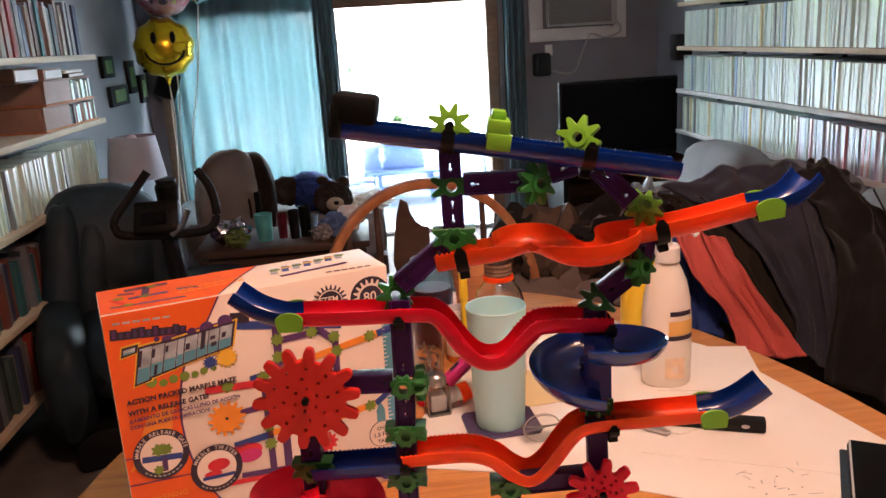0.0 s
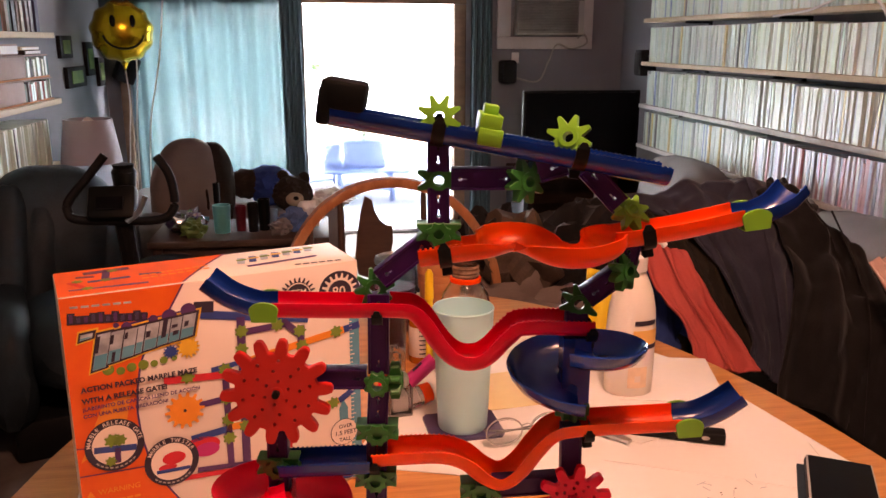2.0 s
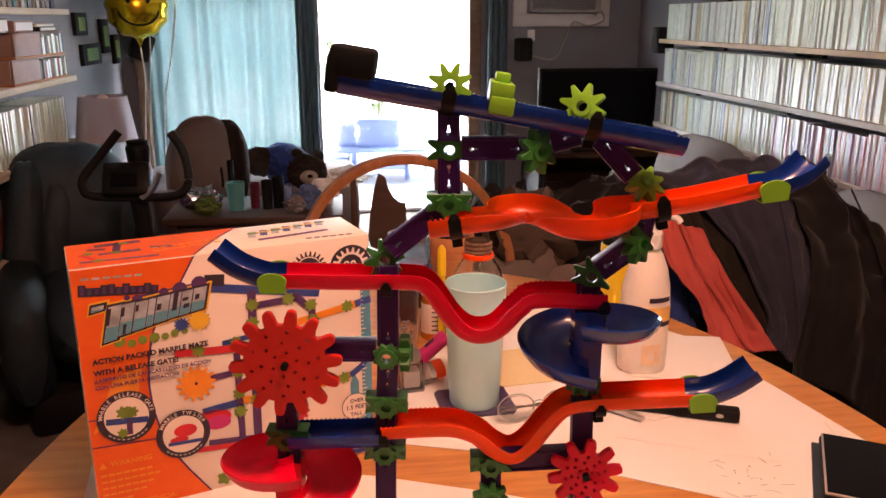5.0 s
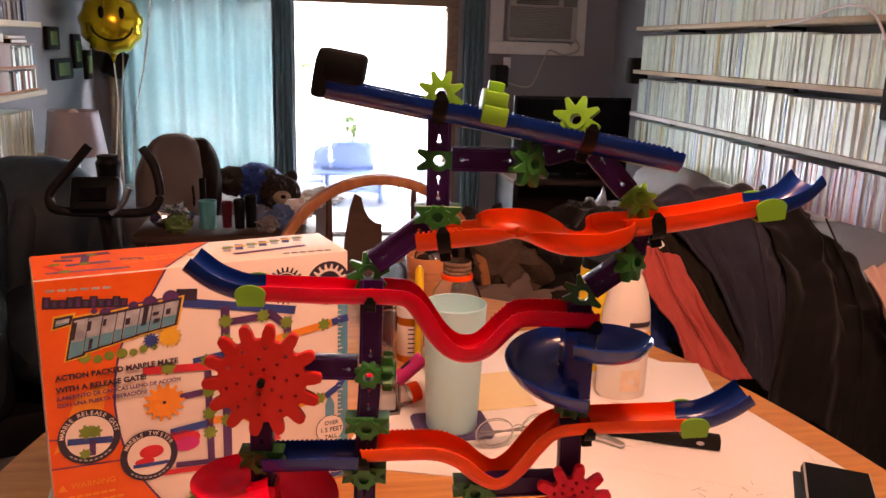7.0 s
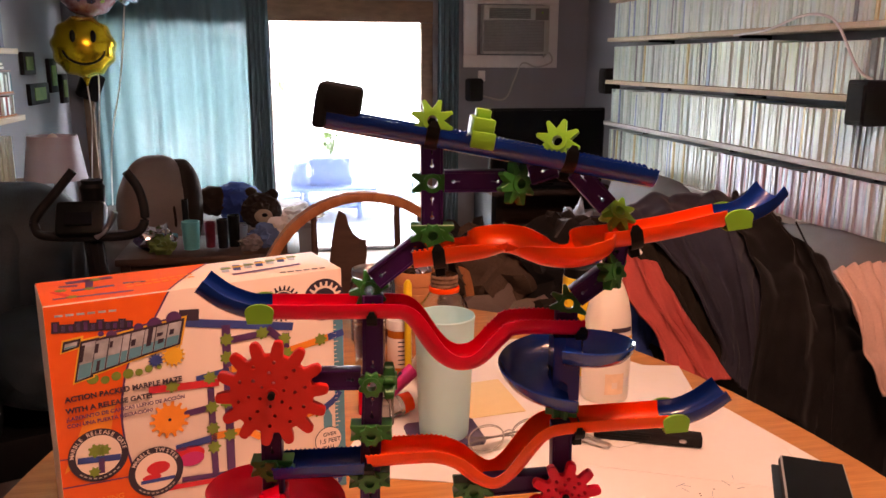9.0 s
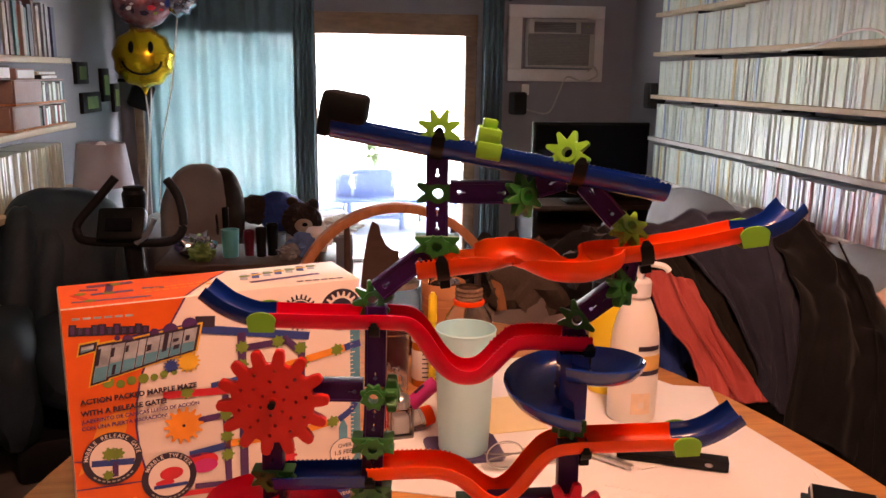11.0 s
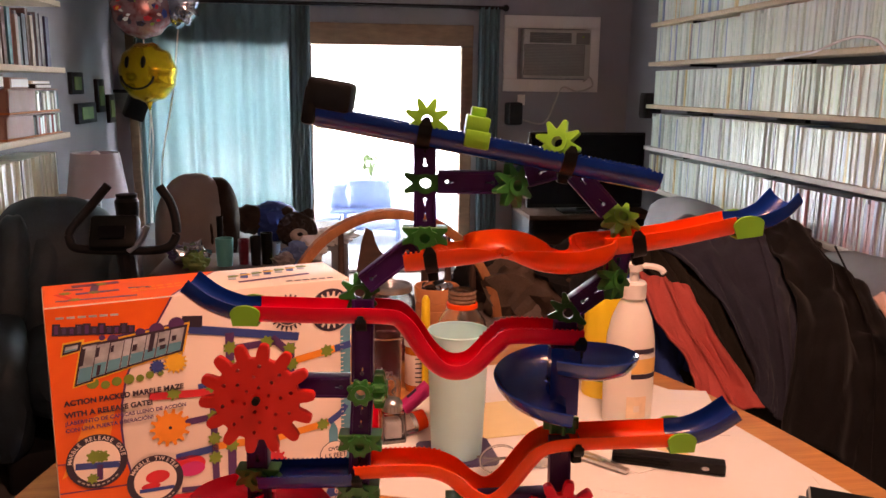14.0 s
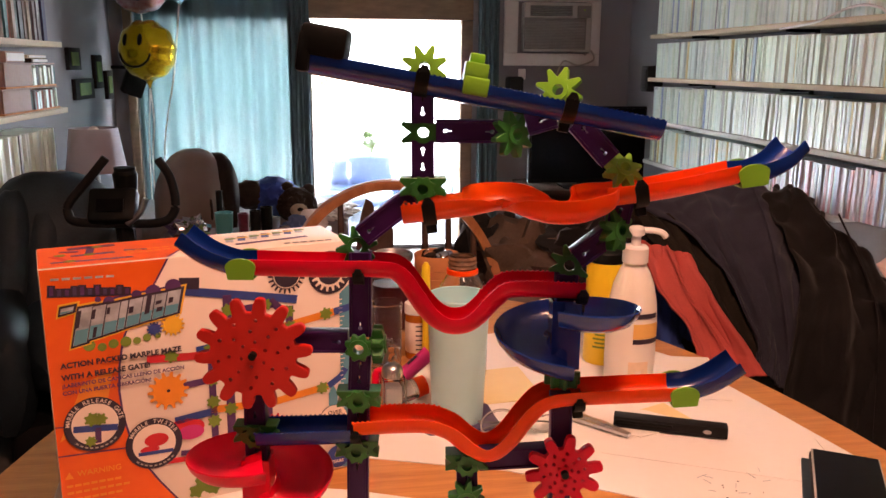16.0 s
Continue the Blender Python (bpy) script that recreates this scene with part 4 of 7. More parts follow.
# top rail with its release gate
track("rail", [(-0.1300, 0, 0.4862), (-0.03, 0, 0.4685), (0.1195, 0, 0.4410)], "blue", 4, (0.30, 1.0), "long ridged blue rail")
bm = bmesh.new()
box(bm, 0.033, 0.036, 0.022, pose(-0.1195, 0, 0.498, 0, 9.5), 0.004)
box(bm, 0.010, 0.036, 0.028, pose(-0.1330, 0, 0.4915, 0, 9.5), 0.003)
part("marble_hopper", bm, "black", toy, "rounded black end stop")
bm = bmesh.new()
box(bm, 0.0180, 0.037, 0.0125, pose(-0.0145, 0, 0.4685, 0, 9.5), 0.0012)
box(bm, 0.0165, 0.035, 0.012, pose(-0.0140, 0, 0.4785, 0, 9.5), 0.001)
box(bm, 0.0105, 0.018, 0.008, pose(-0.0130, 0, 0.4868, 0, 9.5), 0.001)
part("release_gate", bm, "lime", toy, "stepped lime release gate")
clamp(-0.0517, 0.4725, 0, 9.5, 0.018, True)
clamp(0.0524, 0.4545, 0, 9.5, 0.018, True)

# second level: orange twister
# (u, v, z, half width, back lip, front lip)
bm = bmesh.new()
rings = []
sections = spline([(-0.0665, 0, 0.3790, 0.0158, 0.005, 0.005), (-0.035, 0, 0.3830, 0.0158, 0.005, 0.005), (-0.018, 0.001, 0.3852, 0.0160, 0.005, 0.004), (-0.009, 0.008, 0.3868, 0.0180, 0.0065, -0.002), (0.002, 0.019, 0.3875, 0.0195, 0.0065, -0.0075), (0.014, 0.019, 0.3872, 0.0195, 0.0065, -0.0075), (0.024, 0.007, 0.3866, 0.0190, 0.004, -0.004), (0.032, -0.006, 0.3858, 0.0200, 0.000, 0.003),
                   (0.042, -0.017, 0.3852, 0.0210, -0.003, 0.0065), (0.056, -0.020, 0.3858, 0.0210, -0.002, 0.0070), (0.068, -0.015, 0.3885, 0.0205, 0.004, 0.0070), (0.0750, -0.005, 0.3910, 0.0190, 0.006, 0.006), (0.0785, 0, 0.3925, 0.0158, 0.005, 0.005), (0.090, 0, 0.3935, 0.0158, 0.005, 0.005), (0.130, 0, 0.3995, 0.0158, 0.0048, 0.0048), (0.1765, 0, 0.4100, 0.0158, 0.0046, 0.0046)], 8)
for i, q in enumerate(sections):
    before, after = sections[max(i - 1, 0)], sections[min(i + 1, len(sections) - 1)]
    tan = Vector(after[:3]) - Vector(before[:3])
    tan.y *= 0.6
    tan.normalize()
    side = tan.cross(Vector((0, 0, 1))).normalized()
    nor = side.cross(tan)
    hw, back_lip, front_lip = q[3:]
    arc = [math.radians(180 + 15 * k) for k in range(13)]
    deep = RZ * (hw / RX) ** 0.6
    prof = [(-hw, back_lip)] + [(hw * math.cos(a), deep * math.sin(a)) for a in arc] + [(hw, front_lip), (hw - W, front_lip)]
    prof += [((hw - W) * math.cos(a), (deep - W) * math.sin(a)) for a in reversed(arc)] + [(-hw + W, back_lip)]
    rings.append([bm.verts.new(Vector(q[:3]) + side * a + nor * b) for a, b in prof])
for a, b in zip(rings, rings[1:]):
    for k in range(len(a)):
        bm.faces.new((a[k], a[(k + 1) % len(a)], b[(k + 1) % len(a)], b[k]))
bm.faces.new(rings[0])
bm.faces.new(rings[-1])
for k in range(9):
    for sgn in (-1, 1):
        box(bm, 0.0017, 0.0015, 0.0018, pose(-0.0650 + 0.0038 * k, sgn * 0.0152, 0.3790 + 0.0058 + 0.0005 * k))
part("twister_track", bm, "orangeclear", toy, "bright orange twisting channel")
chute([(0.1765, 0, 0.4095), (0.192, 0.0003, 0.4110), (0.208, 0.0028, 0.4175), (0.2205, 0.0065, 0.4285)], "blue curved chute")
bridge(0.1845, 0.4095, 0, -8)
clamp(-0.0468, 0.3800, 0, -8, 0.018, True)
clamp(0.1060, 0.3935, 0, -12, 0.018, True)

# third level: red dipping track
track("dip_track", [(-0.1777, 0, 0.3395), (-0.13, 0, 0.3385), (-0.085, 0, 0.3385), (-0.066, 0, 0.3335), (-0.047, 0, 0.307), (-0.036, 0, 0.2968), (-0.025, 0, 0.2945), (-0.014, 0, 0.2988), (0.002, 0, 0.3155), (0.016, 0, 0.3235), (0.0687, 0, 0.3225)], "red", 8, (0.72, 1.0), "red channel dipping in the middle")
chute([(-0.1777, 0, 0.3395), (-0.192, 0, 0.3402), (-0.211, 0, 0.3475), (-0.2275, 0, 0.3600)], "blue curved chute")
bridge(-0.1835, 0.3390)
clamp(-0.0985, 0.3345, 0, 0, 0.018)
clamp(0.0670, 0.3195, 0, 0, 0.018)

# blue spiral under it
spiral(0.0580, 0.3025, 0, 0.0545, 0.040, -106, 268, "blue", "glossy blue spiral dish")
SQUARE = [(-0.0108, -0.0108), (0.0108, -0.0108), (0.0108, 0.0108), (-0.0108, 0.0108)]
SQUARE_IN = [(a * 0.86, b * 0.86) for a, b in SQUARE]
part("sleeve", plate(bmesh.new(), SQUARE, 0.258, 0.312, [SQUARE_IN], pose(0.0565, 0, 0)), "blue", toy, "square blue sleeve round the post")


# fourth level: blue rail and orange dipping track
track("short_rail", [(-0.179, 0, 0.2025), (-0.14, 0, 0.2038), (-0.1060, 0, 0.2050)], "blue", 4, (0.0, 1.0), "short ridged blue rail")
track("dip_track", [(-0.104, 0, 0.2115), (-0.073, 0, 0.2135), (-0.047, 0, 0.2135), (-0.028, 0, 0.2070), (-0.013, 0, 0.1945), (0.000, 0, 0.1893), (0.013, 0, 0.1980), (0.028, 0, 0.2185), (0.040, 0, 0.2310), (0.058, 0, 0.2360), (0.10, 0, 0.2385), (0.142, 0, 0.2405)], "orange", 8, (0.0, 0.25), "orange channel dipping in the middle")
chute([(0.142, 0, 0.2405), (0.158, 0, 0.2425), (0.174, 0, 0.2495), (0.1905, 0, 0.2615)], "blue curved chute")
bridge(0.1475, 0.2405, 0, -4)
clamp(-0.1025, 0.2065, 0, 0, 0.018)
clamp(0.0685, 0.2335, 0, -4, 0.018)

# gears and the red spiral
gear(-0.1765, 0.2728, -0.017, 0.0322, 0.0437, 14, 0.006, "gearred", 4, "large red gear wheel with small holes")
gear(0.0581, 0.1772, -0.017, 0.0195, 0.0300, 10, 0.006, "red", 9, "small crimson gear wheel")
spiral(-0.1790, 0.1815, 0.0, 0.0560, 0.038, 286, -88, "red", "glossy crimson spiral dish")
part("sleeve", plate(bmesh.new(), SQUARE, 0.135, 0.182, [SQUARE_IN], pose(-0.1812, 0, 0)), "red", toy, "square crimson sleeve round the post")


# box printing: flat pieces on the front (x, z) and on the lid (x, y)
def decal(name, pts, layer, material, label="", parent=None):
    return part(name, plate(bmesh.new(), pts, 0, 0.00025, (), pose(0, -0.0003 * layer, 0, 90)), material, parent or gbox, label, False)


def lid(name, pts, layer, material, label=""):
    return part(name, plate(bmesh.new(), pts, 0, 0.00025, (), pose(0, 0, BH + 0.0003 * layer)), material, gbox, label, False)


def ring_pts(cx, cz, r, n=28, a0=0, squash=1.0):
    return [(cx + r * math.cos(2 * math.pi * i / n + a0), cz + squash * r * math.sin(2 * math.pi * i / n + a0)) for i in range(n)]


def gear_pts(cx, cz, r, n):
    out = []
    for i in range(n):
        a = 2 * math.pi * i / n
        for f, k in ((-0.3, 0.76), (-0.14, 1.0), (0.14, 1.0), (0.3, 0.76)):
            out.append((cx + r * k * math.cos(a + f * 6.28 / n), cz + r * k * math.sin(a + f * 6.28 / n)))
    return out


def bar(x0, z0, x1, z1, w):
    d = Vector((x1 - x0, z1 - z0)).normalized() * w / 2
    return [(x0 - d.y, z0 + d.x), (x0 + d.y, z0 - d.x), (x1 + d.y, z1 - d.x), (x1 - d.y, z1 + d.x)]


def arc_text(words, cx, cz, r, size, mid, layer, material):
    """Letters along a circle, read from outside its top."""
    bm = bmesh.new()
    step = size * 0.63 / r
    for i, ch in enumerate(words):
        if ch == " ":
            continue
        a = mid + (len(words) / 2 - i - 0.5) * step
        t = text("letter", ch, material, gbox, Matrix(), size, 0.00004)
        me = t.data
        tmp = bmesh.new()
        tmp.from_mesh(me)
        tmp.transform(pose(cx + r * math.cos(a), -0.0003 * layer, cz + r * math.sin(a), 90) @ pose(0, 0, 0, 0, 0, math.degrees(a) - 90) @ pose(-size * 0.3, 0, 0))
        tmp.to_mesh(me)
        bm.from_mesh(me)
        tmp.free()
        bpy.data.objects.remove(t)
    return part("lettering", bm, material, gbox, "curved printed words " + words.lower(), False)


left = [(0.001, 0.001), (0.120, 0.001), (0.098, 0.034), (0.084, 0.058), (0.072, 0.088), (0.066, 0.118), (0.0645, 0.145), (0.0665, 0.172), (0.072, 0.200), (0.081, 0.222), (0.093, 0.240), (0.105, 0.254), (0.122, 0.283), (0.001, 0.283)]
decal("orange_panel", left, 1, "boxorange", "orange side of the front print")
decal("swoosh_line", [(x - 0.0010, z) for x, z in left[1:-1]] + [(x + 0.0012, z) for x, z in reversed(left[1:-1])], 2, "inkpurple", "dark purple dividing line")
decal("orange_streak", [(0.004, 0.10), (0.05, 0.125), (0.06, 0.17), (0.03, 0.16)], 2, "inkorange")
# title marks as plain shapes, not lettered
for i in range(6):
    decal("title_mark", bar(0.0105 + 0.0102 * i, 0.2725 - 0.0004 * i, 0.018 + 0.0102 * i, 0.2722 - 0.0004 * i, 0.0022), 2, "inksilver")
for i in range(11):
    x = 0.0100 + 0.0070 * i
    z = 0.2600 - 0.00062 * i
    h = 0.0052 if i in (0, 4, 6) else 0.0020 if i % 3 else 0.0045
    decal("title_mark", bar(x - 0.0004, z - 0.0054, x + 0.0008, z + h + 0.0016, 0.0074), 3, "inkdark")
    decal("title_mark", bar(x, z - 0.0038, x + 0.0005, z + h, 0.0036), 4, "coaster" if i % 2 else "inkpurple")
WORD = [(0.0160, 0.2360, 0.2420, 0.0120), (0.0250, 0.2015, 0.2400, 0.0130), (0.0395, 0.2065, 0.2405, 0.0125), (0.0535, 0.2095, 0.2410, 0.0125), (0.0672, 0.2125, 0.2425, 0.0070), (0.0758, 0.2145, 0.2435, 0.0130), (0.0900, 0.2175, 0.2450, 0.0110), (0.1022, 0.2195, 0.2460, 0.0110), (0.1145, 0.2215, 0.2475, 0.0135)]
LEAN_X = 0.22


def slant(x, z0, z1, w, grow=0.0, rise=0.19):
    """A leaning block of the title band, with a rising top and foot."""
    z0, z1, x, w = z0 - grow, z1 + grow, x - grow, w + 2 * grow
    k = LEAN_X * (z1 - z0)
    return [(x, z0), (x + w, z0 + rise * w), (x + w + k, z1 + rise * w * 0.5), (x + k, z1)]


for i, (x, z0, z1, w) in enumerate(WORD):
    decal("logo_halo", slant(x, z0, z1, w, 0.0042), 3 + 0.05 * i, "inkyellow")
    decal("logo_outline", slant(x, z0, z1, w, 0.0024), 4 + 0.05 * i, "inkdark")
    decal("logo_bar", slant(x, z0, z1, w), 5 + 0.05 * i, "inksilver")
    zm = z0 + (z1 - z0) * 0.42
    decal("logo_bar", slant(x + 0.0004, z0 + 0.0006, zm, w - 0.0008), 6, "inkteal")
for x, z, w, h in ((0.0290, 0.2200, 0.0030, 0.018), (0.0436, 0.2275, 0.0036, 0.010), (0.0433, 0.2080, 0.0034, 0.011), (0.0586, 0.2310, 0.0030, 0.007), (0.0795, 0.2290, 0.0045, 0.007), (0.0948, 0.2260, 0.0050, 0.020), (0.1068, 0.2270, 0.0060, 0.005), (0.1066, 0.2350, 0.0060, 0.004), (0.1195, 0.2350, 0.0045, 0.006)):
    decal("logo_notch", slant(x, z, z + h, w), 6.6, "inkdark")
decal("logo_gear", gear_pts(0.1225, 0.2105, 0.0125, 14), 3, "inkyellow")
decal("logo_gear", gear_pts(0.1040, 0.2085, 0.008, 12), 3, "inkblue")
for x, z, r in ((0.040, 0.2000, 0.006), (0.052, 0.1965, 0.0045), (0.063, 0.1985, 0.005), (0.075, 0.1990, 0.0055), (0.086, 0.1985, 0.004), (0.096, 0.2005, 0.0042), (0.107, 0.2010, 0.003)):
    decal("printed_marble", ring_pts(x, z, r, 14), 3, "inkgreen")
for x, z, r in ((0.1255, 0.2525, 0.0082), (0.1055, 0.2490, 0.0078), (0.0890, 0.2480, 0.005), (0.062, 0.2440, 0.0055), (0.045, 0.2385, 0.0038), (0.052, 0.2475, 0.003)):
    decal("printed_marble", ring_pts(x, z, r, 18), 4, "inkpurple")
decal("swirl", bar(0.060, 0.246, 0.128, 0.2525, 0.0034), 3, "inkpurple")


def front(words, x, z, size, material, layer=4, tilt=-1.2, bold=0.0001):
    return text("lettering", words, material, gbox, pose(x, -0.0003 * layer, z, 90, 0, 0) @ pose(0, 0, 0, 0, 0, tilt), size, bold, 1.02, 0, "printed words")


front("ACTION PACKED MARBLE MAZE", 0.0118, 0.1795, 0.0079, "inkdark", 8, 0.6, 0.00034)
front("WITH A RELEASE GATE!", 0.0116, 0.1670, 0.0079, "inkdark", 8, 0.6, 0.00034)
front("\u00a1LABERINTO DE CANICAS LLENO DE ACCI\u00d3N", 0.0112, 0.1588, 0.0057, "inkpurple", 8, 0.6, 0.00016)
front("CON UNA PUERTA LIBERACI\u00d3N!", 0.0112, 0.1510, 0.0057, "inkpurple", 8, 0.6, 0.00016)
decal("rule", bar(0.001, 0.117, 0.011, 0.116, 0.0012), 3, "inkpurple")
decal("rule", bar(0.001, 0.0845, 0.073, 0.0805, 0.0012), 3, "inkpurple")
for cx, cz, r, words in ((0.0385, 0.1140, 0.0300, "MARBLE RELEASE GATE"), (0.0950, 0.0800, 0.0292, "MARBLE TWISTER")):
    decal("badge", ring_pts(cx, cz, r, 40), 5, "inkdark", "round dark badge on the box")
    decal("badge_picture", ring_pts(cx, cz, r * 0.76, 36), 6, "boxwhite")
    arc_text(words, cx, cz, r * 0.805, 0.0062, math.pi / 2, 6, "inkwhite")
    for k in range(9):
        a = math.radians(225 + 11 * k)
        decal("small_print", bar(cx + r * 0.88 * math.cos(a - 0.06), cz + r * 0.88 * math.sin(a - 0.06), cx + r * 0.88 * math.cos(a + 0.06), cz + r * 0.88 * math.sin(a + 0.06), 0.0016), 6, "acgrey")
decal("pictured_rail", bar(0.0175, 0.112, 0.060, 0.107, 0.007), 7, "inkblue")
decal("pictured_post", bar(0.040, 0.093, 0.041, 0.110, 0.006), 7, "inkpurple")
for x, z, r in ((0.036, 0.120, 0.008), (0.044, 0.119, 0.007), (0.033, 0.096, 0.006)):
    decal("pictured_star", gear_pts(x, z, r, 7), 8, "inkgreen")
decal("pictured_dish", ring_pts(0.0975, 0.084, 0.0125, 20, 0, 0.6), 7, "inkred")
decal("pictured_dish", ring_pts(0.090, 0.074, 0.010, 20, 0, 0.4), 7, "inkred")
decal("pictured_rail", bar(0.078, 0.0705, 0.114, 0.069, 0.004), 8, "inkblue")
front("WARNING", 0.0170, 0.0590, 0.0088, "inkorange", 4, -1.5)
decal("warning_triangle", [(0.005, 0.058), (0.0135, 0.0575), (0.0095, 0.0655)], 4, "inkorange")
for k, n in enumerate((7, 8, 7, 6, 4)):
    for j in range(n):
        decal("small_print", bar(0.006 + 0.0078 * j, 0.0495 - 0.0078 * k - 0.0002 * j, 0.0122 + 0.0078 * j, 0.0494 - 0.0078 * k - 0.0002 * j, 0.0026), 4, "inkorange")
front("ADVERTENCIA:", 0.0230, 0.0065, 0.0085, "inkorange", 4, -1.5)

# printed picture of the toy
decal("pictured_rail", bar(0.128, 0.2475, 0.259, 0.2215, 0.0095), 2, "inkblue")
decal("pictured_hopper", [(0.1305, 0.2490), (0.1520, 0.2460), (0.1530, 0.2590), (0.1320, 0.2610)], 3, "inkdark")
for a, b, w, c in (((0.181, 0.236), (0.178, 0.055), 0.0095, "inkpurple"), ((0.250, 0.215), (0.247, 0.140), 0.0085, "inkpurple"), ((0.182, 0.2175), (0.232, 0.2195), 0.0080, "inkpurple"), ((0.228, 0.2240), (0.250, 0.2020), 0.0085, "inkpurple"),
                   ((0.160, 0.060), (0.160, 0.165), 0.0075, "inkpurple"), ((0.125, 0.140), (0.160, 0.142), 0.0075, "inkpurple"), ((0.222, 0.108), (0.221, 0.060), 0.0080, "inkpurple"), ((0.122, 0.062), (0.20, 0.0535), 0.006, "inkpurple"),
                   ((0.094, 0.176), (0.170, 0.1700), 0.0085, "inkred"), ((0.145, 0.1790), (0.182, 0.1830), 0.006, "inkblue"), ((0.182, 0.182), (0.302, 0.2010), 0.0085, "inkorange"), ((0.302, 0.2010), (0.322, 0.2045), 0.0085, "inkblue"),
                   ((0.118, 0.101), (0.160, 0.1045), 0.0085, "inkblue"), ((0.158, 0.1065), (0.200, 0.1045), 0.0085, "inkorange"), ((0.200, 0.104), (0.215, 0.092), 0.0085, "inkorange"), ((0.230, 0.1030), (0.293, 0.1105), 0.0085, "inkorange"), ((0.2935, 0.1105), (0.310, 0.1205), 0.0080, "inkblue"), ((0.309, 0.120), (0.3155, 0.129), 0.0075, "inkblue")):
    decal("pictured_part", bar(*a, *b, w), 3, c)
for x, z in ((0.181, 0.219), (0.222, 0.220), (0.180, 0.198), (0.248, 0.2085), (0.250, 0.190), (0.160, 0.1775), (0.160, 0.142), (0.160, 0.116), (0.160, 0.093), (0.119, 0.176), (0.177, 0.145), (0.2925, 0.200), (0.286, 0.1095), (0.179, 0.104)):
    decal("pictured_star", gear_pts(x, z, 0.0078, 7), 4, "inkgreen")
decal("pictured_gear", gear_pts(0.1135, 0.1375, 0.0215, 14), 4, "inkorange")
decal("pictured_gear_hole", ring_pts(0.1135, 0.1375, 0.0018, 10), 5, "inkdark")
decal("pictured_gear", gear_pts(0.228, 0.076, 0.013, 10), 4, "inkred")
decal("pictured_dish", ring_pts(0.128, 0.091, 0.021, 26, 0, 0.5), 3, "inkred")
decal("pictured_dish", ring_pts(0.134, 0.085, 0.014, 26, 0, 0.6), 4, "pink")
decal("pictured_rail", bar(0.105, 0.0560, 0.175, 0.0505, 0.006), 4, "inkred")
# ruler stripe and stickers on the white side
decal("ruler_stripe", [(0.3085, 0.003), (0.3215, 0.001), (0.3215, 0.232), (0.3095, 0.222)], 2, "inkteal", "teal ruler stripe")
for k in range(40):
    decal("ruler_tick", bar(0.3088, 0.012 + 0.0052 * k, 0.3125 if k % 5 else 0.3150, 0.012 + 0.0052 * k, 0.0011), 3, "boxwhite")
for cx, cz, r, w in ((0.2480, 0.2510, 0.0215, "STEM"), (0.2985, 0.2485, 0.0255, "80")):
    decal("sticker", gear_pts(cx, cz, r, 22) if w == "STEM" else ring_pts(cx, cz, r, 36), 2, "inkdark", "round dark sticker")
    decal("sticker_ring", ring_pts(cx, cz, r * 0.72, 30) if w == "STEM" else gear_pts(cx, cz, r * 0.88, 18), 3, "boxwhite")
    if w == "80":
        decal("sticker_core", ring_pts(cx, cz, r * 0.56, 26), 4, "inkdark")
        front("80", cx - 0.0095, cz - 0.0045, 0.0165, "boxwhite", 5, -1)
    else:
        decal("sticker_core", ring_pts(cx, cz, r * 0.66, 26), 4, "inkdark")
        front("STEM", cx - 0.0130, cz + 0.0010, 0.0098, "boxwhite", 5, -1)
decal("balloon_outline", ring_pts(0.2990, 0.068, 0.0175, 28), 2, "inkdark")
decal("balloon_fill", ring_pts(0.2990, 0.068, 0.0167, 28), 3, "boxwhite")
decal("balloon_outline", [(0.2935, 0.084), (0.3045, 0.084), (0.3045, 0.100), (0.299, 0.112), (0.2935, 0.100)], 2, "inkteal")
for k, w in enumerate(("OVER", "1.5 FEET", "TALL")):
    front(w, 0.2920 - (0.0055 if k == 1 else 0), 0.0735 - 0.0088 * k, 0.0068 if k != 1 else 0.0078, "inkdark", 4, -1)
decal("age_badge", ring_pts(0.303, 0.018, 0.0145, 28), 4, "inkblue")
front("6", 0.2985, 0.0175, 0.012, "boxwhite", 5, -1)
front("YEARS", 0.2935, 0.0100, 0.0058, "boxwhite", 5, -1)
for x, z, r in ((0.145, 0.020, 0.012), (0.136, 0.013, 0.009), (0.155, 0.012, 0.008)):
    decal("pictured_leaf", gear_pts(x, z, r, 5), 3, "inkgreen")
# lid print
lid("orange_panel", [(0.001, 0.001), (0.122, 0.001), (0.134, 0.022), (0.158, 0.060), (0.186, 0.097), (0.001, 0.097)], 1, "boxorange", "orange side of the lid print")
lid("swoosh_line", [(0.122, 0.001), (0.1245, 0.001), (0.1365, 0.022), (0.1605, 0.060), (0.1885, 0.097), (0.186, 0.097), (0.158, 0.060), (0.134, 0.022)], 2, "inkpurple")
for i in range(7):
    lid("logo_bar", bar(0.196 + 0.0145 * i, 0.044 + 0.0035 * i, 0.201 + 0.0145 * i, 0.068 + 0.0030 * i, 0.0085), 2, "inkblue" if i % 2 else "inksilver")
    lid("logo_bar", bar(0.194 + 0.0145 * i, 0.058 + 0.0035 * i, 0.206 + 0.0145 * i, 0.060 + 0.0030 * i, 0.006), 3, "inkyellow" if i % 2 else "inkgreen")
lid("swirl", bar(0.200, 0.030, 0.285, 0.040, 0.006), 2, "inkpurple")
for k in range(2):
    for j in range(8):
        lid("small_print", bar(0.086 + 0.0095 * j, 0.034 + 0.012 * k + 0.0012 * j, 0.093 + 0.0095 * j, 0.0345 + 0.012 * k + 0.0012 * j, 0.0045), 2, "inkorange")
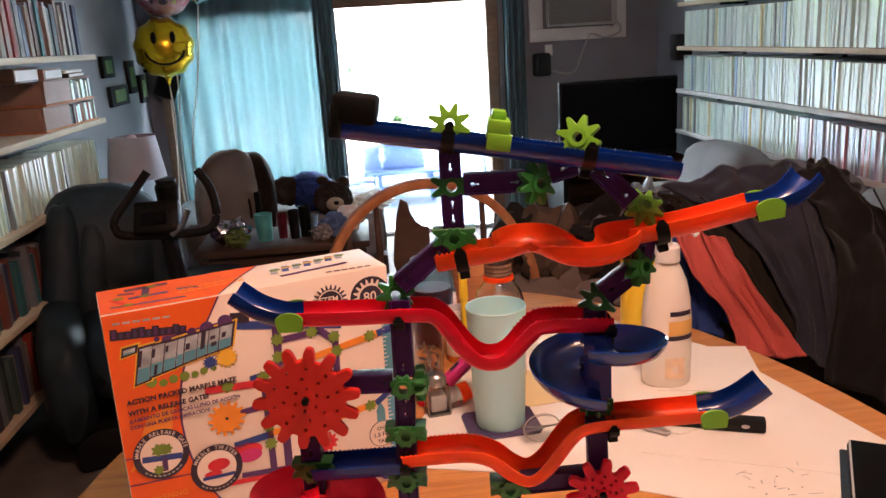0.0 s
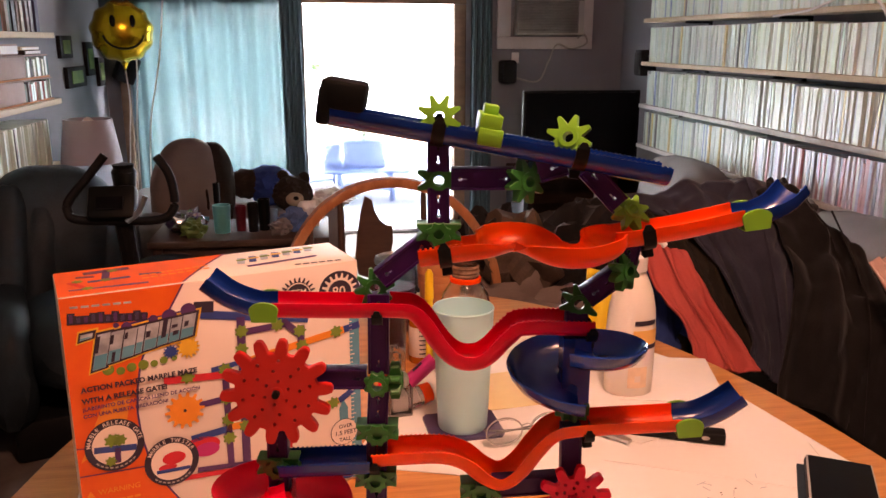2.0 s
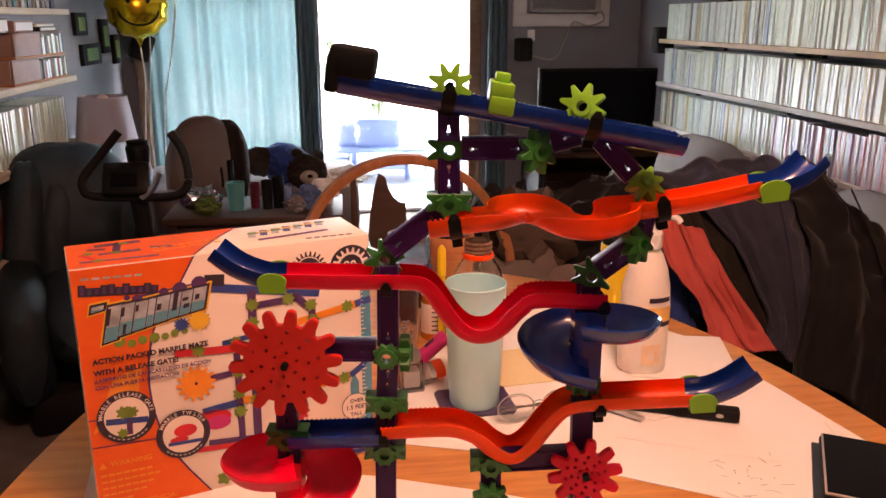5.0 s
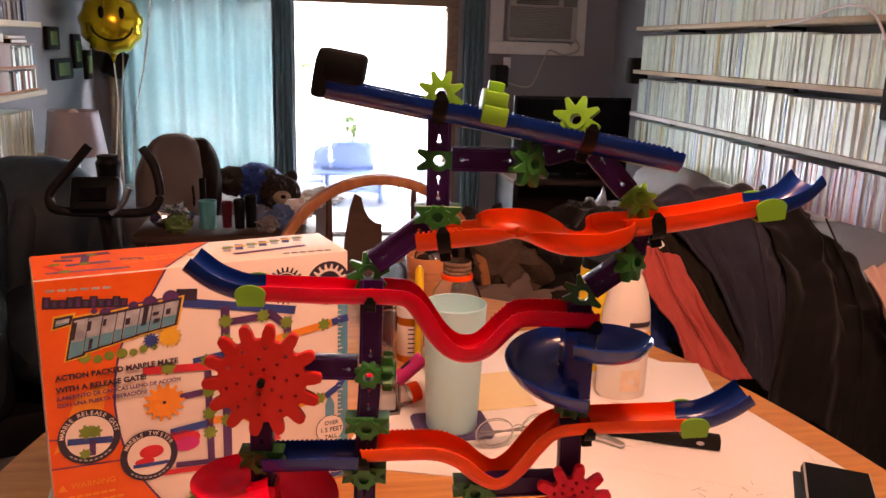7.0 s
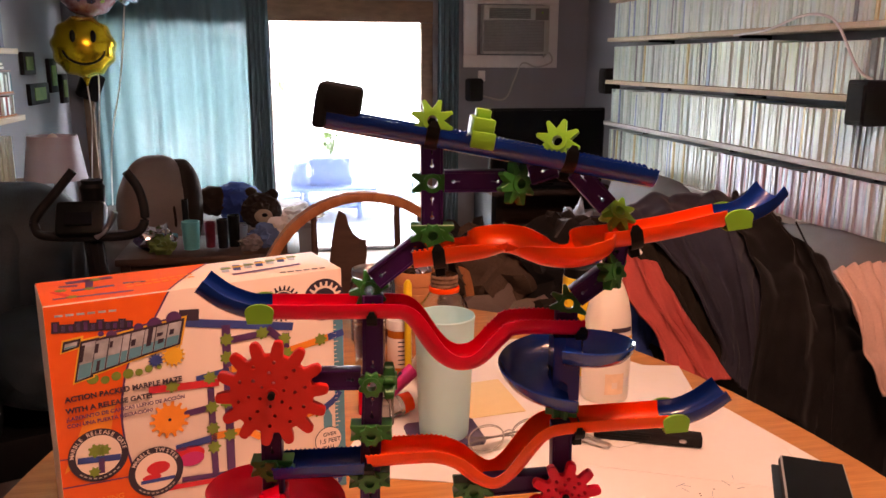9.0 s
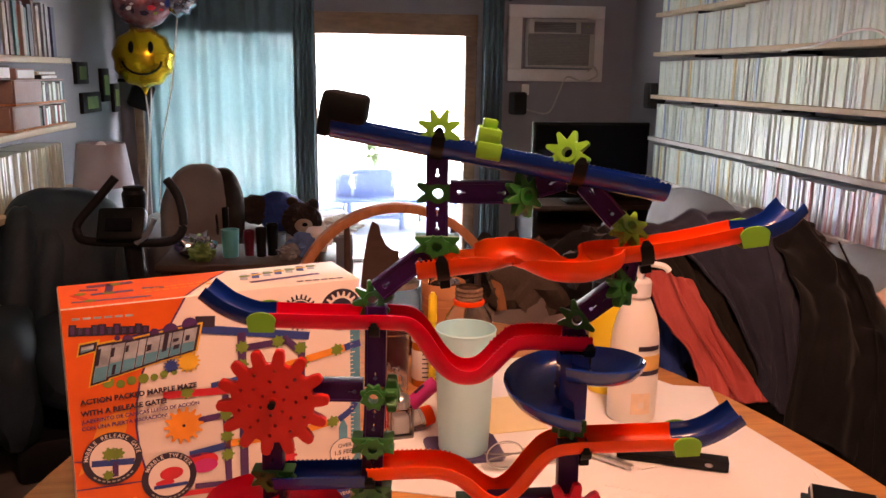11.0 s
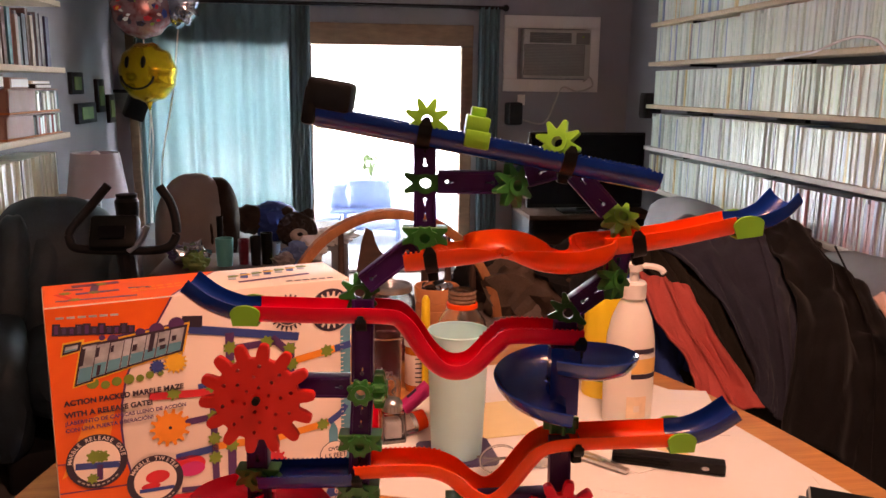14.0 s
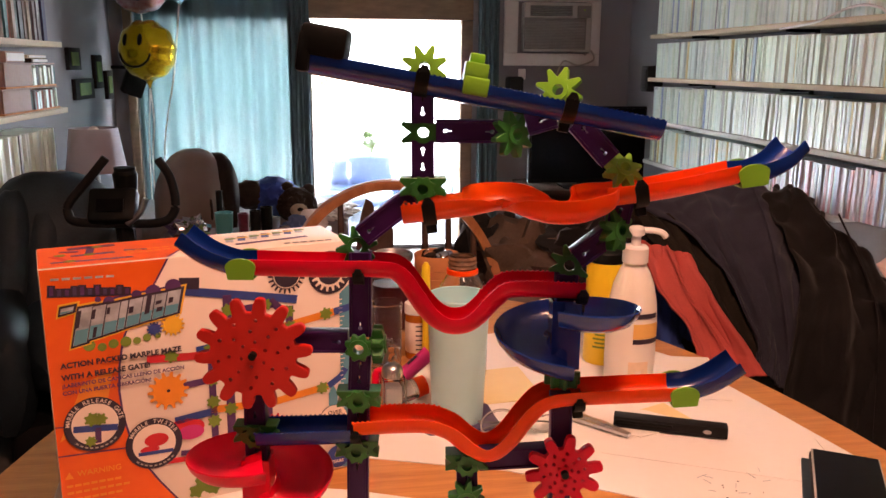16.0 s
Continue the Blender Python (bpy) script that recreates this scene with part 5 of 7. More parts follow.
for j in range(6):
    lid("small_print", bar(0.250 + 0.0095 * j, 0.012 - 0.0006 * j, 0.257 + 0.0095 * j, 0.0116 - 0.0006 * j, 0.004), 2, "inkdark")
for a, b, w, c in (((0.012, 0.020), (0.090, 0.016), 0.004, "inkblue"), ((0.030, 0.080), (0.078, 0.084), 0.010, "inkpurple"), ((0.050, 0.050), (0.055, 0.088), 0.008, "inkpurple"), ((0.014, 0.050), (0.030, 0.020), 0.006, "inkred"), ((0.032, 0.045), (0.075, 0.047), 0.006, "inkblue"), ((0.085, 0.052), (0.108, 0.048), 0.005, "inkblue"), ((0.022, 0.068), (0.040, 0.064), 0.006, "inkpurple")):
    lid("pictured_part", bar(*a, *b, w), 2, c)
for x, y in ((0.030, 0.020), (0.05, 0.045), (0.06, 0.08), (0.022, 0.05)):
    lid("pictured_star", gear_pts(x, y, 0.006, 7), 3, "inkgreen")

# ---------- papers and things on the table ----------
sheet("paper_sheet", "large white paper sheet spread over the table", [(0.16, 1.44), (-0.02, 1.02), (0.185, 0.955), (0.33, 0.87), (0.56, 0.74), (0.635, 0.93), (0.60, 1.10), (0.555, 1.30), (0.42, 1.50)], 0.7504)
sheet("paper_sheet", "large white paper sheet under the toy", [(-0.36, 1.10), (-0.30, 0.70), (-0.28, 0.20), (0.50, 0.20), (0.55, 0.66), (0.32, 0.79), (0.14, 0.875), (0.0, 0.93), (-0.20, 0.98)], 0.7504)
sheet("paper_sheet", "white sheet of writing paper on the table", [(0.45, 1.33), (0.605, 1.295), (0.56, 1.12), (0.40, 1.16)], 0.7520)
sheet("yellow_note", "pale yellow paper note lying on the table", [(0.155, 1.27), (0.275, 1.29), (0.285, 1.16), (0.165, 1.145)], 0.7524, "yellowpaper")
sheet("paper_sheet", "folded white letter lying on the table", [(0.30, 1.16), (0.42, 1.10), (0.47, 1.05), (0.38, 1.02), (0.28, 1.10)], 0.7520)
sheet("yellow_note", "yellow paper strip under the letter", [(0.40, 1.10), (0.455, 1.125), (0.475, 1.06), (0.43, 1.03)], 0.7512, "yellowpaper")
crumbs = bmesh.new()
for k in range(7):
    box(crumbs, 0.0022, 0.0008, 0.0005, pose(0.42 + 0.05 * rng.random(), 0.86 + 0.05 * rng.random(), 0.7522, 0, 0, rng.random() * 180))
tagged(part("crumbs", crumbs, "brown", smooth=False), "few dark crumbs scattered on the paper", "crumbs", kind="stuff")

strokes = bmesh.new()
srng = random.Random(21)
for k in range(16):
    x, y, a = srng.uniform(0.40, 0.50), srng.uniform(0.83, 0.93), srng.uniform(0, 180)
    box(strokes, srng.uniform(0.006, 0.018), 0.0007, 0.0003, pose(x, y, 0.75215, 0, 0, a))
tagged(part("pencil_strokes", strokes, "inksilver", smooth=False), "faint grey pencil strokes scribbled on the paper", "pencil marks", kind="stuff")
for x0, y0, x1, y1 in ((0.315, 0.985, 0.585, 0.860), (0.585, 0.860, 0.610, 0.990)):
    d = Vector((x1 - x0, y1 - y0))
    fold = box(bmesh.new(), d.length, 0.0012, 0.0008, pose((x0 + x1) / 2, (y0 + y1) / 2, 0.7519, 0, 0, math.degrees(math.atan2(d.y, d.x))))
    tagged(part("paper_fold", fold, "paper", smooth=False), "raised fold line crossing the white paper sheet", "paper")
cup = thing("tumbler", pose(0.1465, 1.104, 0.756), "tall mint green plastic tumbler standing on a dark base", "cup")
part("body", lathe(bmesh.new(), [(0, 0), (0.0340, 0), (0.0352, 0.003), (0.0419, 0.173), (0.0421, 0.175), (0.0413, 0.176), (0.0405, 0.173), (0.0340, 0.006), (0, 0.005)], seg=48), "cup", cup)
part("rim", lathe(bmesh.new(), [(0.0406, 0.1738), (0.0423, 0.1738), (0.0426, 0.1755), (0.0416, 0.1773), (0.0407, 0.1765), (0.0406, 0.1738)], seg=48), "cup", cup)
co = thing("coaster", pose(0.1470, 1.104, 0.7516, 0, 0, 4), "dark violet square coaster under the tumbler", "coaster")
part("body", plate(bmesh.new(), [(-0.052, -0.034), (-0.046, -0.042), (0.046, -0.042), (0.052, -0.034), (0.052, 0.034), (0.046, 0.042), (-0.046, 0.042), (-0.052, 0.034)], 0, 0.0045), "coaster", co)

lo = thing("lotion_bottle", pose(0.425, 1.192, 0.7522, 0, 0, -8), "white lotion pump bottle with an orange label", "bottle")
part("body", lathe(bmesh.new(), [(0, 0), (0.034, 0), (0.0372, 0.004), (0.0380, 0.05), (0.0378, 0.105), (0.0355, 0.138), (0.0300, 0.165), (0.0225, 0.184), (0.0185, 0.192), (0.0170, 0.197), (0, 0.197)], Matrix.Diagonal((1.0, 0.80, 1, 1)), 40), "cream", lo)
part("collar", lathe(bmesh.new(), [(0, 0.1975), (0.0190, 0.1975), (0.0190, 0.219), (0.0165, 0.2225), (0, 0.2225)]), "white", lo)
pump = part("pump_head", box(lathe(bmesh.new(), [(0, 0.222), (0.007, 0.222), (0.007, 0.236), (0.012, 0.239), (0.012, 0.248), (0.009, 0.251), (0, 0.251)]), 0.001, 0.001, 0.001, pose(0, 0, 0.24)), "white", lo)
part("spout", tube(bmesh.new(), [(0.004, 0, 0.245), (0.022, -0.003, 0.2455), (0.036, -0.006, 0.2425), (0.042, -0.007, 0.236)], 0.0048), "white", lo)


def wrap(name, a0, a1, z0, z1, material, off=0.0004):
    bm = bmesh.new()
    cols = []
    for i in range(13):
        a = math.radians(a0 + (a1 - a0) * i / 12)
        cols.append([bm.verts.new(((0.0381 + off) * math.cos(a), (0.0381 * 0.80 + off) * math.sin(a), z)) for z in (z0, (z0 + z1) / 2, z1)])
    for a, b in zip(cols, cols[1:]):
        for k in range(2):
            bm.faces.new((a[k], b[k], b[k + 1], a[k + 1]))
    return part(name, bm, material, lo)


wrap("label_band", -95, -22, 0.086, 0.109, "inkamber")
wrap("label_band", -95, -22, 0.078, 0.0855, "inkdark")
wrap("label_patch", -102, -55, 0.016, 0.050, "inkpeach")
wrap("brand_bar", -92, -34, 0.117, 0.1245, "inkdark", 0.0003)
wrap("label_mark", -86, -72, 0.026, 0.036, "boxwhite", 0.0008)

yb = thing("canister", pose(0.424, 1.310, 0.7522), "bright yellow plastic canister behind the lotion bottle", "canister")
part("body", lathe(bmesh.new(), [(0, 0), (0.031, 0), (0.0325, 0.003), (0.0325, 0.166), (0.0315, 0.170), (0, 0.170)], seg=40), "yellow", yb)
part("cap", lathe(bmesh.new(), [(0.0, 0.1705), (0.0310, 0.1705), (0.0310, 0.186), (0.0295, 0.188), (0, 0.188)], seg=40), "black", yb, "black screw cap")
for k in range(4):
    b = bmesh.new()
    cols = [[b.verts.new((0.0330 * math.cos(math.radians(a)), 0.0330 * math.sin(math.radians(a)), 0.030 + 0.007 * k + h)) for h in (0, 0.003)] for a in range(-140 + 6 * (k % 2), -70, 8)]
    for p, q in zip(cols, cols[1:]):
        b.faces.new((p[0], q[0], q[1], p[1]))
    part("print_line", b, "inkgreen", yb)

tp = thing("clay_pot", pose(0.164, 1.47, 0.7505), "stacked terracotta flower pots holding crumpled bits", "pot")
part("pot", lathe(bmesh.new(), [(0, 0), (0.029, 0), (0.036, 0.100), (0.0385, 0.100), (0.0385, 0.113), (0.0375, 0.114), (0.0385, 0.115), (0.0390, 0.127), (0.0380, 0.128), (0.0400, 0.129), (0.0408, 0.152), (0.0395, 0.154), (0.037, 0.150), (0.034, 0.107), (0.026, 0.006), (0, 0.006)], seg=40), "terracotta", tp)
for k in range(5):
    a = k * 1.3
    part("wrapper", blob(bmesh.new(), 0.012, 0.011, 0.009, pose(0.018 * math.cos(a), 0.018 * math.sin(a), 0.150), 0.6, 3, 2, 2, k), ("silver", "black", "glass", "brown", "silver")[k], tp)

gj = thing("glass_bottle", pose(0.178, 1.27, 0.7525), "clear glass bottle with an orange ring and rusty neck", "bottle")
part("body", lathe(bmesh.new(), [(0, 0), (0.038, 0), (0.040, 0.005), (0.040, 0.128), (0.036, 0.146), (0.024, 0.163), (0.0205, 0.168), (0.0205, 0.194), (0.0190, 0.194), (0.0190, 0.168), (0.0225, 0.162), (0.0345, 0.145), (0.0385, 0.127), (0.0385, 0.006), (0, 0.006)]), "glass", gj)
part("ring", lathe(bmesh.new(), [(0.0210, 0.1665), (0.0245, 0.1665), (0.0250, 0.1705), (0.0242, 0.1735), (0.0210, 0.174)]), "orange", gj)
part("neck_thread", lathe(bmesh.new(), [(0.0206, 0.175), (0.0225, 0.177), (0.0210, 0.180), (0.0225, 0.183), (0.0210, 0.187), (0.0222, 0.190), (0.0206, 0.194)]), "rust", gj)

pg = thing("plastic_container", pose(0.061, 1.30, 0.7505), "clear plastic tub half full of small metal bits", "container")
part("tub", lathe(bmesh.new(), [(0, 0), (0.0225, 0), (0.0235, 0.003), (0.0258, 0.108), (0.0272, 0.110), (0.0272, 0.116), (0.0262, 0.117), (0.0250, 0.110), (0.0226, 0.005), (0, 0.004)], seg=40), "clearplastic", pg)
bits = bmesh.new()
for k in range(40):
    a = rng.random() * 6.28
    rr = 0.018 * rng.random()
    box(bits, 0.010, 0.003, 0.002, pose(rr * math.cos(a), rr * math.sin(a), 0.012 + 0.045 * rng.random(), rng.random() * 90, rng.random() * 90, rng.random() * 180))
part("metal_bits", bits, "steel", pg)
jr = thing("preserve_jar", pose(0.088, 1.53, 0.7505), "glass jar of dark red preserve with a wire-rimmed lid", "jar")
part("contents", lathe(bmesh.new(), [(0, 0.004), (0.038, 0.004), (0.038, 0.085), (0, 0.085)]), "preserve", jr)
part("glass", lathe(bmesh.new(), [(0.0405, 0.0), (0.041, 0.003), (0.041, 0.112), (0.034, 0.124), (0.034, 0.130), (0.0325, 0.130), (0.0325, 0.123), (0.0395, 0.111), (0.0395, 0.003), (0.0405, 0.0)]), "clearplastic", jr)
part("lid", lathe(bmesh.new(), [(0.030, 0.1305), (0.037, 0.1305), (0.038, 0.135), (0.037, 0.142), (0.033, 0.144), (0.031, 0.139), (0.0, 0.138), (0.0, 0.1345), (0.030, 0.1345)]), "steel", jr)
rx = thing("pill_bottle", pose(0.1185, 1.365, 0.7505, 0, 0, 15), "amber pill bottle with white cap and printed label", "bottle")
part("body", lathe(bmesh.new(), [(0, 0), (0.0205, 0), (0.021, 0.002), (0.021, 0.078), (0, 0.078)]), "rx", rx)
part("cap", lathe(bmesh.new(), [(0, 0.0785), (0.0225, 0.0785), (0.0225, 0.093), (0.0215, 0.095), (0, 0.095)]), "white", rx)
part("label", lathe(bmesh.new(), [(0.0212, 0.012), (0.0215, 0.0125), (0.0215, 0.064), (0.0212, 0.0645)]), "inkwhite", rx)
for k in range(6):
    b = bmesh.new()
    cols = []
    for i in range(7):
        a = math.radians(-120 + (10 if k % 2 else 14) * i)
        cols.append([b.verts.new((0.0219 * math.cos(a), 0.0219 * math.sin(a), 0.018 + 0.008 * k + h)) for h in (0, 0.0022)])
    for p, q in zip(cols, cols[1:]):
        b.faces.new((p[0], q[0], q[1], p[1]))
    part("print_line", b, "inkdark", rx)
ss = thing("salt_shaker", pose(0.061, 1.165, 0.7508, 0, 0, 8), "square ribbed glass salt shaker half full of salt", "salt shaker")
SS_OUT = [(-0.0165, -0.0165), (0.0165, -0.0165), (0.0165, 0.0165), (-0.0165, 0.0165)]
part("glass", plate(bmesh.new(), SS_OUT, 0.003, 0.046, [[(x * 0.86, y * 0.86) for x, y in SS_OUT]]), "clearplastic", ss)
part("base", box(bmesh.new(), 0.034, 0.034, 0.0045, pose(0, 0, 0.0023), 0.001), "acdark", ss)
for x in (-0.0165, 0.0165):
    part("corner_rib", box(bmesh.new(), 0.0020, 0.0020, 0.042, pose(x, -0.0165, 0.0245), 0.0004), "acdark", ss)
part("salt", box(bmesh.new(), 0.024, 0.024, 0.026, pose(0, 0, 0.0190), 0.002), "salt", ss)
part("cap", lathe(bmesh.new(), [(0, 0.0465), (0.0155, 0.0465), (0.0155, 0.056), (0.012, 0.062), (0.006, 0.065), (0, 0.0655)]), "steel", ss)
for k in range(5):
    part("rib", box(bmesh.new(), 0.0012, 0.0012, 0.008, pose(-0.010 + 0.005 * k, -0.0158 + 0.0006 * abs(k - 2), 0.0515)), "acgrey", ss)
mk = thing("highlighter", pose(0.095, 1.22, 0.786, 0, 52, 12), "magenta highlighter pen leaning on its side", "pen")
part("barrel", cyl(bmesh.new(), 0.0115, 0.0115, 0.055, pose(0, 0, -0.02)), "pink", mk)
part("print_bar", box(bmesh.new(), 0.001, 0.006, 0.018, pose(-0.0114, -0.002, 0.008)), "inkdark", mk)
part("tip", cyl(bmesh.new(), 0.0095, 0.005, 0.014, pose(0, 0, -0.034)), "black", mk)
bt = thing("small_bottle", pose(0.086, 1.18, 0.7665, 0, 80, 20), "small clear bottle with an orange cap lying down", "bottle")
part("body", cyl(bmesh.new(), 0.015, 0.015, 0.04, pose(0, 0, -0.03)), "glass", bt)
part("cap", cyl(bmesh.new(), 0.0155, 0.0145, 0.016, pose(0, 0, 0.0105)), "orange", bt)
sp2 = thing("yellow_pen", pose(0.128, 1.33, 0.7505, 0, 0, 0), "yellow capped pen standing among the jars", "pen")
part("barrel", lathe(bmesh.new(), [(0, 0), (0.006, 0), (0.006, 0.12), (0.0075, 0.122), (0.0068, 0.165), (0.003, 0.172), (0, 0.172)]), "yellow", sp2)
rc = thing("bottle_cap", pose(0.045, 1.20, 0.7508), "small round red bottle cap on the table", "cap")
part("cap", lathe(bmesh.new(), [(0, 0), (0.012, 0), (0.012, 0.035), (0.008, 0.043), (0, 0.045)]), "red", rc)

gl = thing("eyeglasses", pose(0.225, 1.045, 0.7530, 0, 0, 8), "folded clear-framed eyeglasses lying on paper", "eyeglasses")
for x in (-0.032, 0.032):
    ringp = [(x + 0.026 * math.cos(a * 0.3142), 0.006 * math.sin(a * 0.3142) * 0.4, 0.020 + 0.019 * math.sin(a * 0.3142)) for a in range(21)]
    part("rim", tube(bmesh.new(), ringp, 0.0010, 6, 2, Vector((0.1, 1, 0.2))), "acgrey", gl)
    part("lens", lathe(bmesh.new(), [(0, -0.0006), (0.0245, -0.0006), (0.0245, 0.0006), (0, 0.0006)], pose(x, 0, 0.020, 90) @ Matrix.Diagonal((1, 0.73, 1, 1))), "glass", gl)
    part("temple", tube(bmesh.new(), [(x * 1.8, 0, 0.024), (x * 1.80, 0.010, 0.022), (x * 1.2, 0.014 + 0.003 * (x > 0), 0.016), (-x * 1.0, 0.018 + 0.003 * (x > 0), 0.008), (-x * 1.6, 0.018 + 0.003 * (x > 0), 0.003)], 0.0013, 6), "acdark", gl)
part("bridge", tube(bmesh.new(), [(-0.007, 0, 0.026), (0, -0.002, 0.029), (0.007, 0, 0.026)], 0.0010, 6), "acgrey", gl)

kn = thing("black_stapler_case", pose(0.426, 1.034, 0.7533, 0, 0, -22.5), "long flat black plastic case lying on paper", "case")
part("body", box(bmesh.new(), 0.148, 0.021, 0.016, pose(0, 0, 0.008), 0.002), "blackmatte", kn)
part("groove", box(bmesh.new(), 0.070, 0.001, 0.0035, pose(-0.036, -0.0107, 0.006)), "black", kn)
part("clip", box(bmesh.new(), 0.075, 0.003, 0.004, pose(-0.034, -0.0115, 0.0105), 0.001), "black", kn)
part("button", lathe(bmesh.new(), [(0, 0), (0.0042, 0), (0.0036, 0.001), (0, 0.001)], pose(0.048, -0.0105, 0.008, 90) @ Matrix.Diagonal((1.3, 0.7, 1, 1))), "steel", kn)
pn = thing("pliers", pose(0.345, 1.043, 0.7534, 0, 0, -50), "small steel tweezers pointing out beside the case", "pliers")
for s in (-1, 1):
    part("jaw", sweep(bmesh.new(), [Vector((-0.055, 0.008 * s, 0.004)), Vector((-0.01, 0.006 * s, 0.0045)), Vector((0.03, 0.0015 * s, 0.003))], [(-0.0028, -0.002), (0.0028, -0.002), (0.0028, 0.002), (-0.0028, 0.002)]), "steel", pn)
    part("grip", tube(bmesh.new(), [(-0.085, 0.012 * s, 0.0055), (-0.06, 0.0095 * s, 0.0055), (-0.05, 0.008 * s, 0.005)], 0.0042), "white", pn)
part("pivot", cyl(bmesh.new(), 0.004, 0.004, 0.009, pose(-0.008, 0, 0.0)), "steel", pn)

ph = thing("smartphone", pose(0.563, 0.848, 0.757, -2.0, 0, -30), "black smartphone in a case, screen up, on the table", "phone")
part("case", box(bmesh.new(), 0.080, 0.160, 0.011, pose(0, 0, 0.0055), 0.0035), "blackmatte", ph)
part("bezel", box(bmesh.new(), 0.077, 0.157, 0.003, pose(0, 0, 0.0120), 0.0012), "acgrey", ph, "pale metal edge")
part("screen", box(bmesh.new(), 0.0725, 0.1525, 0.001, pose(0, 0, 0.0138)), "screen", ph)
wl = thing("wallet", pose(0.556, 0.848, 0.7520, 0, 0, -30), "flat black leather wallet under the smartphone", "wallet")
part("body", box(bmesh.new(), 0.085, 0.150, 0.005, pose(0, 0, 0.0025), 0.0015), "leather", wl)

# ---------- wooden chair behind the table ----------
ch = thing("dining_chair", pose(0.125, 2.02, 0, 0, 0, 4), "worn wooden bow-back dining chair with a carved splat", "chair")
bow = [(-0.27, -0.02, 0.46), (-0.275, 0.0, 0.62), (-0.255, 0.02, 0.75), (-0.19, 0.035, 0.86), (-0.10, 0.045, 0.922), (0.0, 0.05, 0.942), (0.10, 0.045, 0.922), (0.19, 0.035, 0.86), (0.255, 0.02, 0.75), (0.275, 0.0, 0.62), (0.27, -0.02, 0.46)]
part("bow", sweep(bmesh.new(), spline(bow, 8), [(-0.011, -0.017), (-0.004, -0.019), (0.004, -0.019), (0.011, -0.017), (0.012, 0.0), (0.011, 0.017), (-0.011, 0.017), (-0.012, 0.0)], Vector((0, 1, 0.05))), "chairwood", ch, "worn orange-brown bow")
for x, top in ((-0.20, 0.85), (-0.125, 0.905), (0.085, 0.925), (0.145, 0.89), (0.21, 0.83)):
    part("spindle", lathe(bmesh.new(), [(0.0, 0), (0.008, 0), (0.011, (top - 0.45) * 0.4), (0.007, top - 0.45), (0, top - 0.45)], Matrix.Translation((x, 0.0, 0.45)) @ pose(0, 0, 0, -4.5)), "darkwood", ch)
spl = [(-0.030, 0.0), (0.034, 0.0), (0.040, 0.08), (0.022, 0.15), (0.024, 0.22), (0.046, 0.30), (0.056, 0.345), (0.056, 0.385), (0.040, 0.388), (0.024, 0.402), (0.012, 0.425), (0.006, 0.452), (-0.010, 0.462), (-0.022, 0.425), (-0.034, 0.36), (-0.040, 0.30), (-0.026, 0.24), (-0.022, 0.16), (-0.036, 0.08)]
part("splat", plate(bmesh.new(), [(x - 0.052, z) for x, z in spl], -0.006, 0.006, (), Matrix.Translation((0, 0.0, 0.45)) @ pose(0, 0, 0, 85.5)), "darkwood", ch, "dark carved vase-shaped splat")
part("seat", plate(bmesh.new(), [(0.26 * math.cos(a * 0.2094) * (1.05 if math.sin(a * 0.2094) > 0 else 1.0), 0.23 * math.sin(a * 0.2094) - 0.16) for a in range(30)], 0.42, 0.455), "chairwood", ch)
for sx in (-1, 1):
    for sy in (-0.33, 0.0):
        part("leg", tube(bmesh.new(), [(sx * 0.17, sy, 0.42), (sx * 0.20, sy + (0.04 if sy == 0 else -0.03), 0.2), (sx * 0.225, sy + (0.07 if sy == 0 else -0.05), 0.0)], 0.016), "chairwood", ch)
part("stretcher", tube(bmesh.new(), [(-0.19, -0.17, 0.2), (0, -0.17, 0.2), (0.19, -0.17, 0.2)], 0.011), "chairwood", ch)

# ---------- far seating and clutter ----------
rc = thing("recliner", pose(-0.97, 3.0, 0, 0, 0, 20), "black leather recliner, tinted teal for window sheen, with a puffy segmented back", "recliner")
part("backrest", blob(bmesh.new(), 0.25, 0.15, 0.335, pose(-0.02, 0.06, 0.525, -14, 6), 0.03, 3, 4, 2.5), "leather", rc)
for k in range(4):
    part("back_roll", blob(bmesh.new(), 0.070, 0.10, 0.27 - 0.015 * k, pose(-0.17 + 0.10 * k, -0.015 + 0.012 * k, 0.545 - 0.02 * k, -14, 8), 0.04, 3, 4, 2.6, k), "leather", rc)
part("seat", blob(bmesh.new(), 0.20, 0.34, 0.12, pose(0.05, -0.24, 0.34), 0.05, 3, 3, 4), "leather", rc)
for ax in (-0.20, 0.24):
    part("armrest", blob(bmesh.new(), 0.08, 0.36, 0.20, pose(ax, -0.18, 0.30), 0.04, 3, 3, 4), "leather", rc)
part("base", box(bmesh.new(), 0.46, 0.66, 0.14, pose(0.02, -0.13, 0.071), 0.02), "blackmatte", rc)

eb = thing("exercise_bike", pose(-0.602, 2.40, 0), "black exercise bike with looped foam handlebar and console", "exercise bike")
part("handlebar", tube(bmesh.new(), [(-0.040, 0.02, 0.975), (-0.085, 0.01, 0.92), (-0.138, -0.01, 0.855), (-0.140, -0.02, 0.825), (-0.115, -0.03, 0.805), (0, -0.03, 0.798), (0.105, -0.03, 0.800), (0.140, -0.02, 0.825), (0.144, -0.01, 0.870), (0.128, 0.01, 0.925), (0.098, 0.02, 0.970)], 0.0125, 12), "blackmatte", eb, "black foam-covered loop")
part("console", box(bmesh.new(), 0.13, 0.05, 0.10, pose(-0.02, -0.02, 0.845, -30), 0.015), "black", eb)
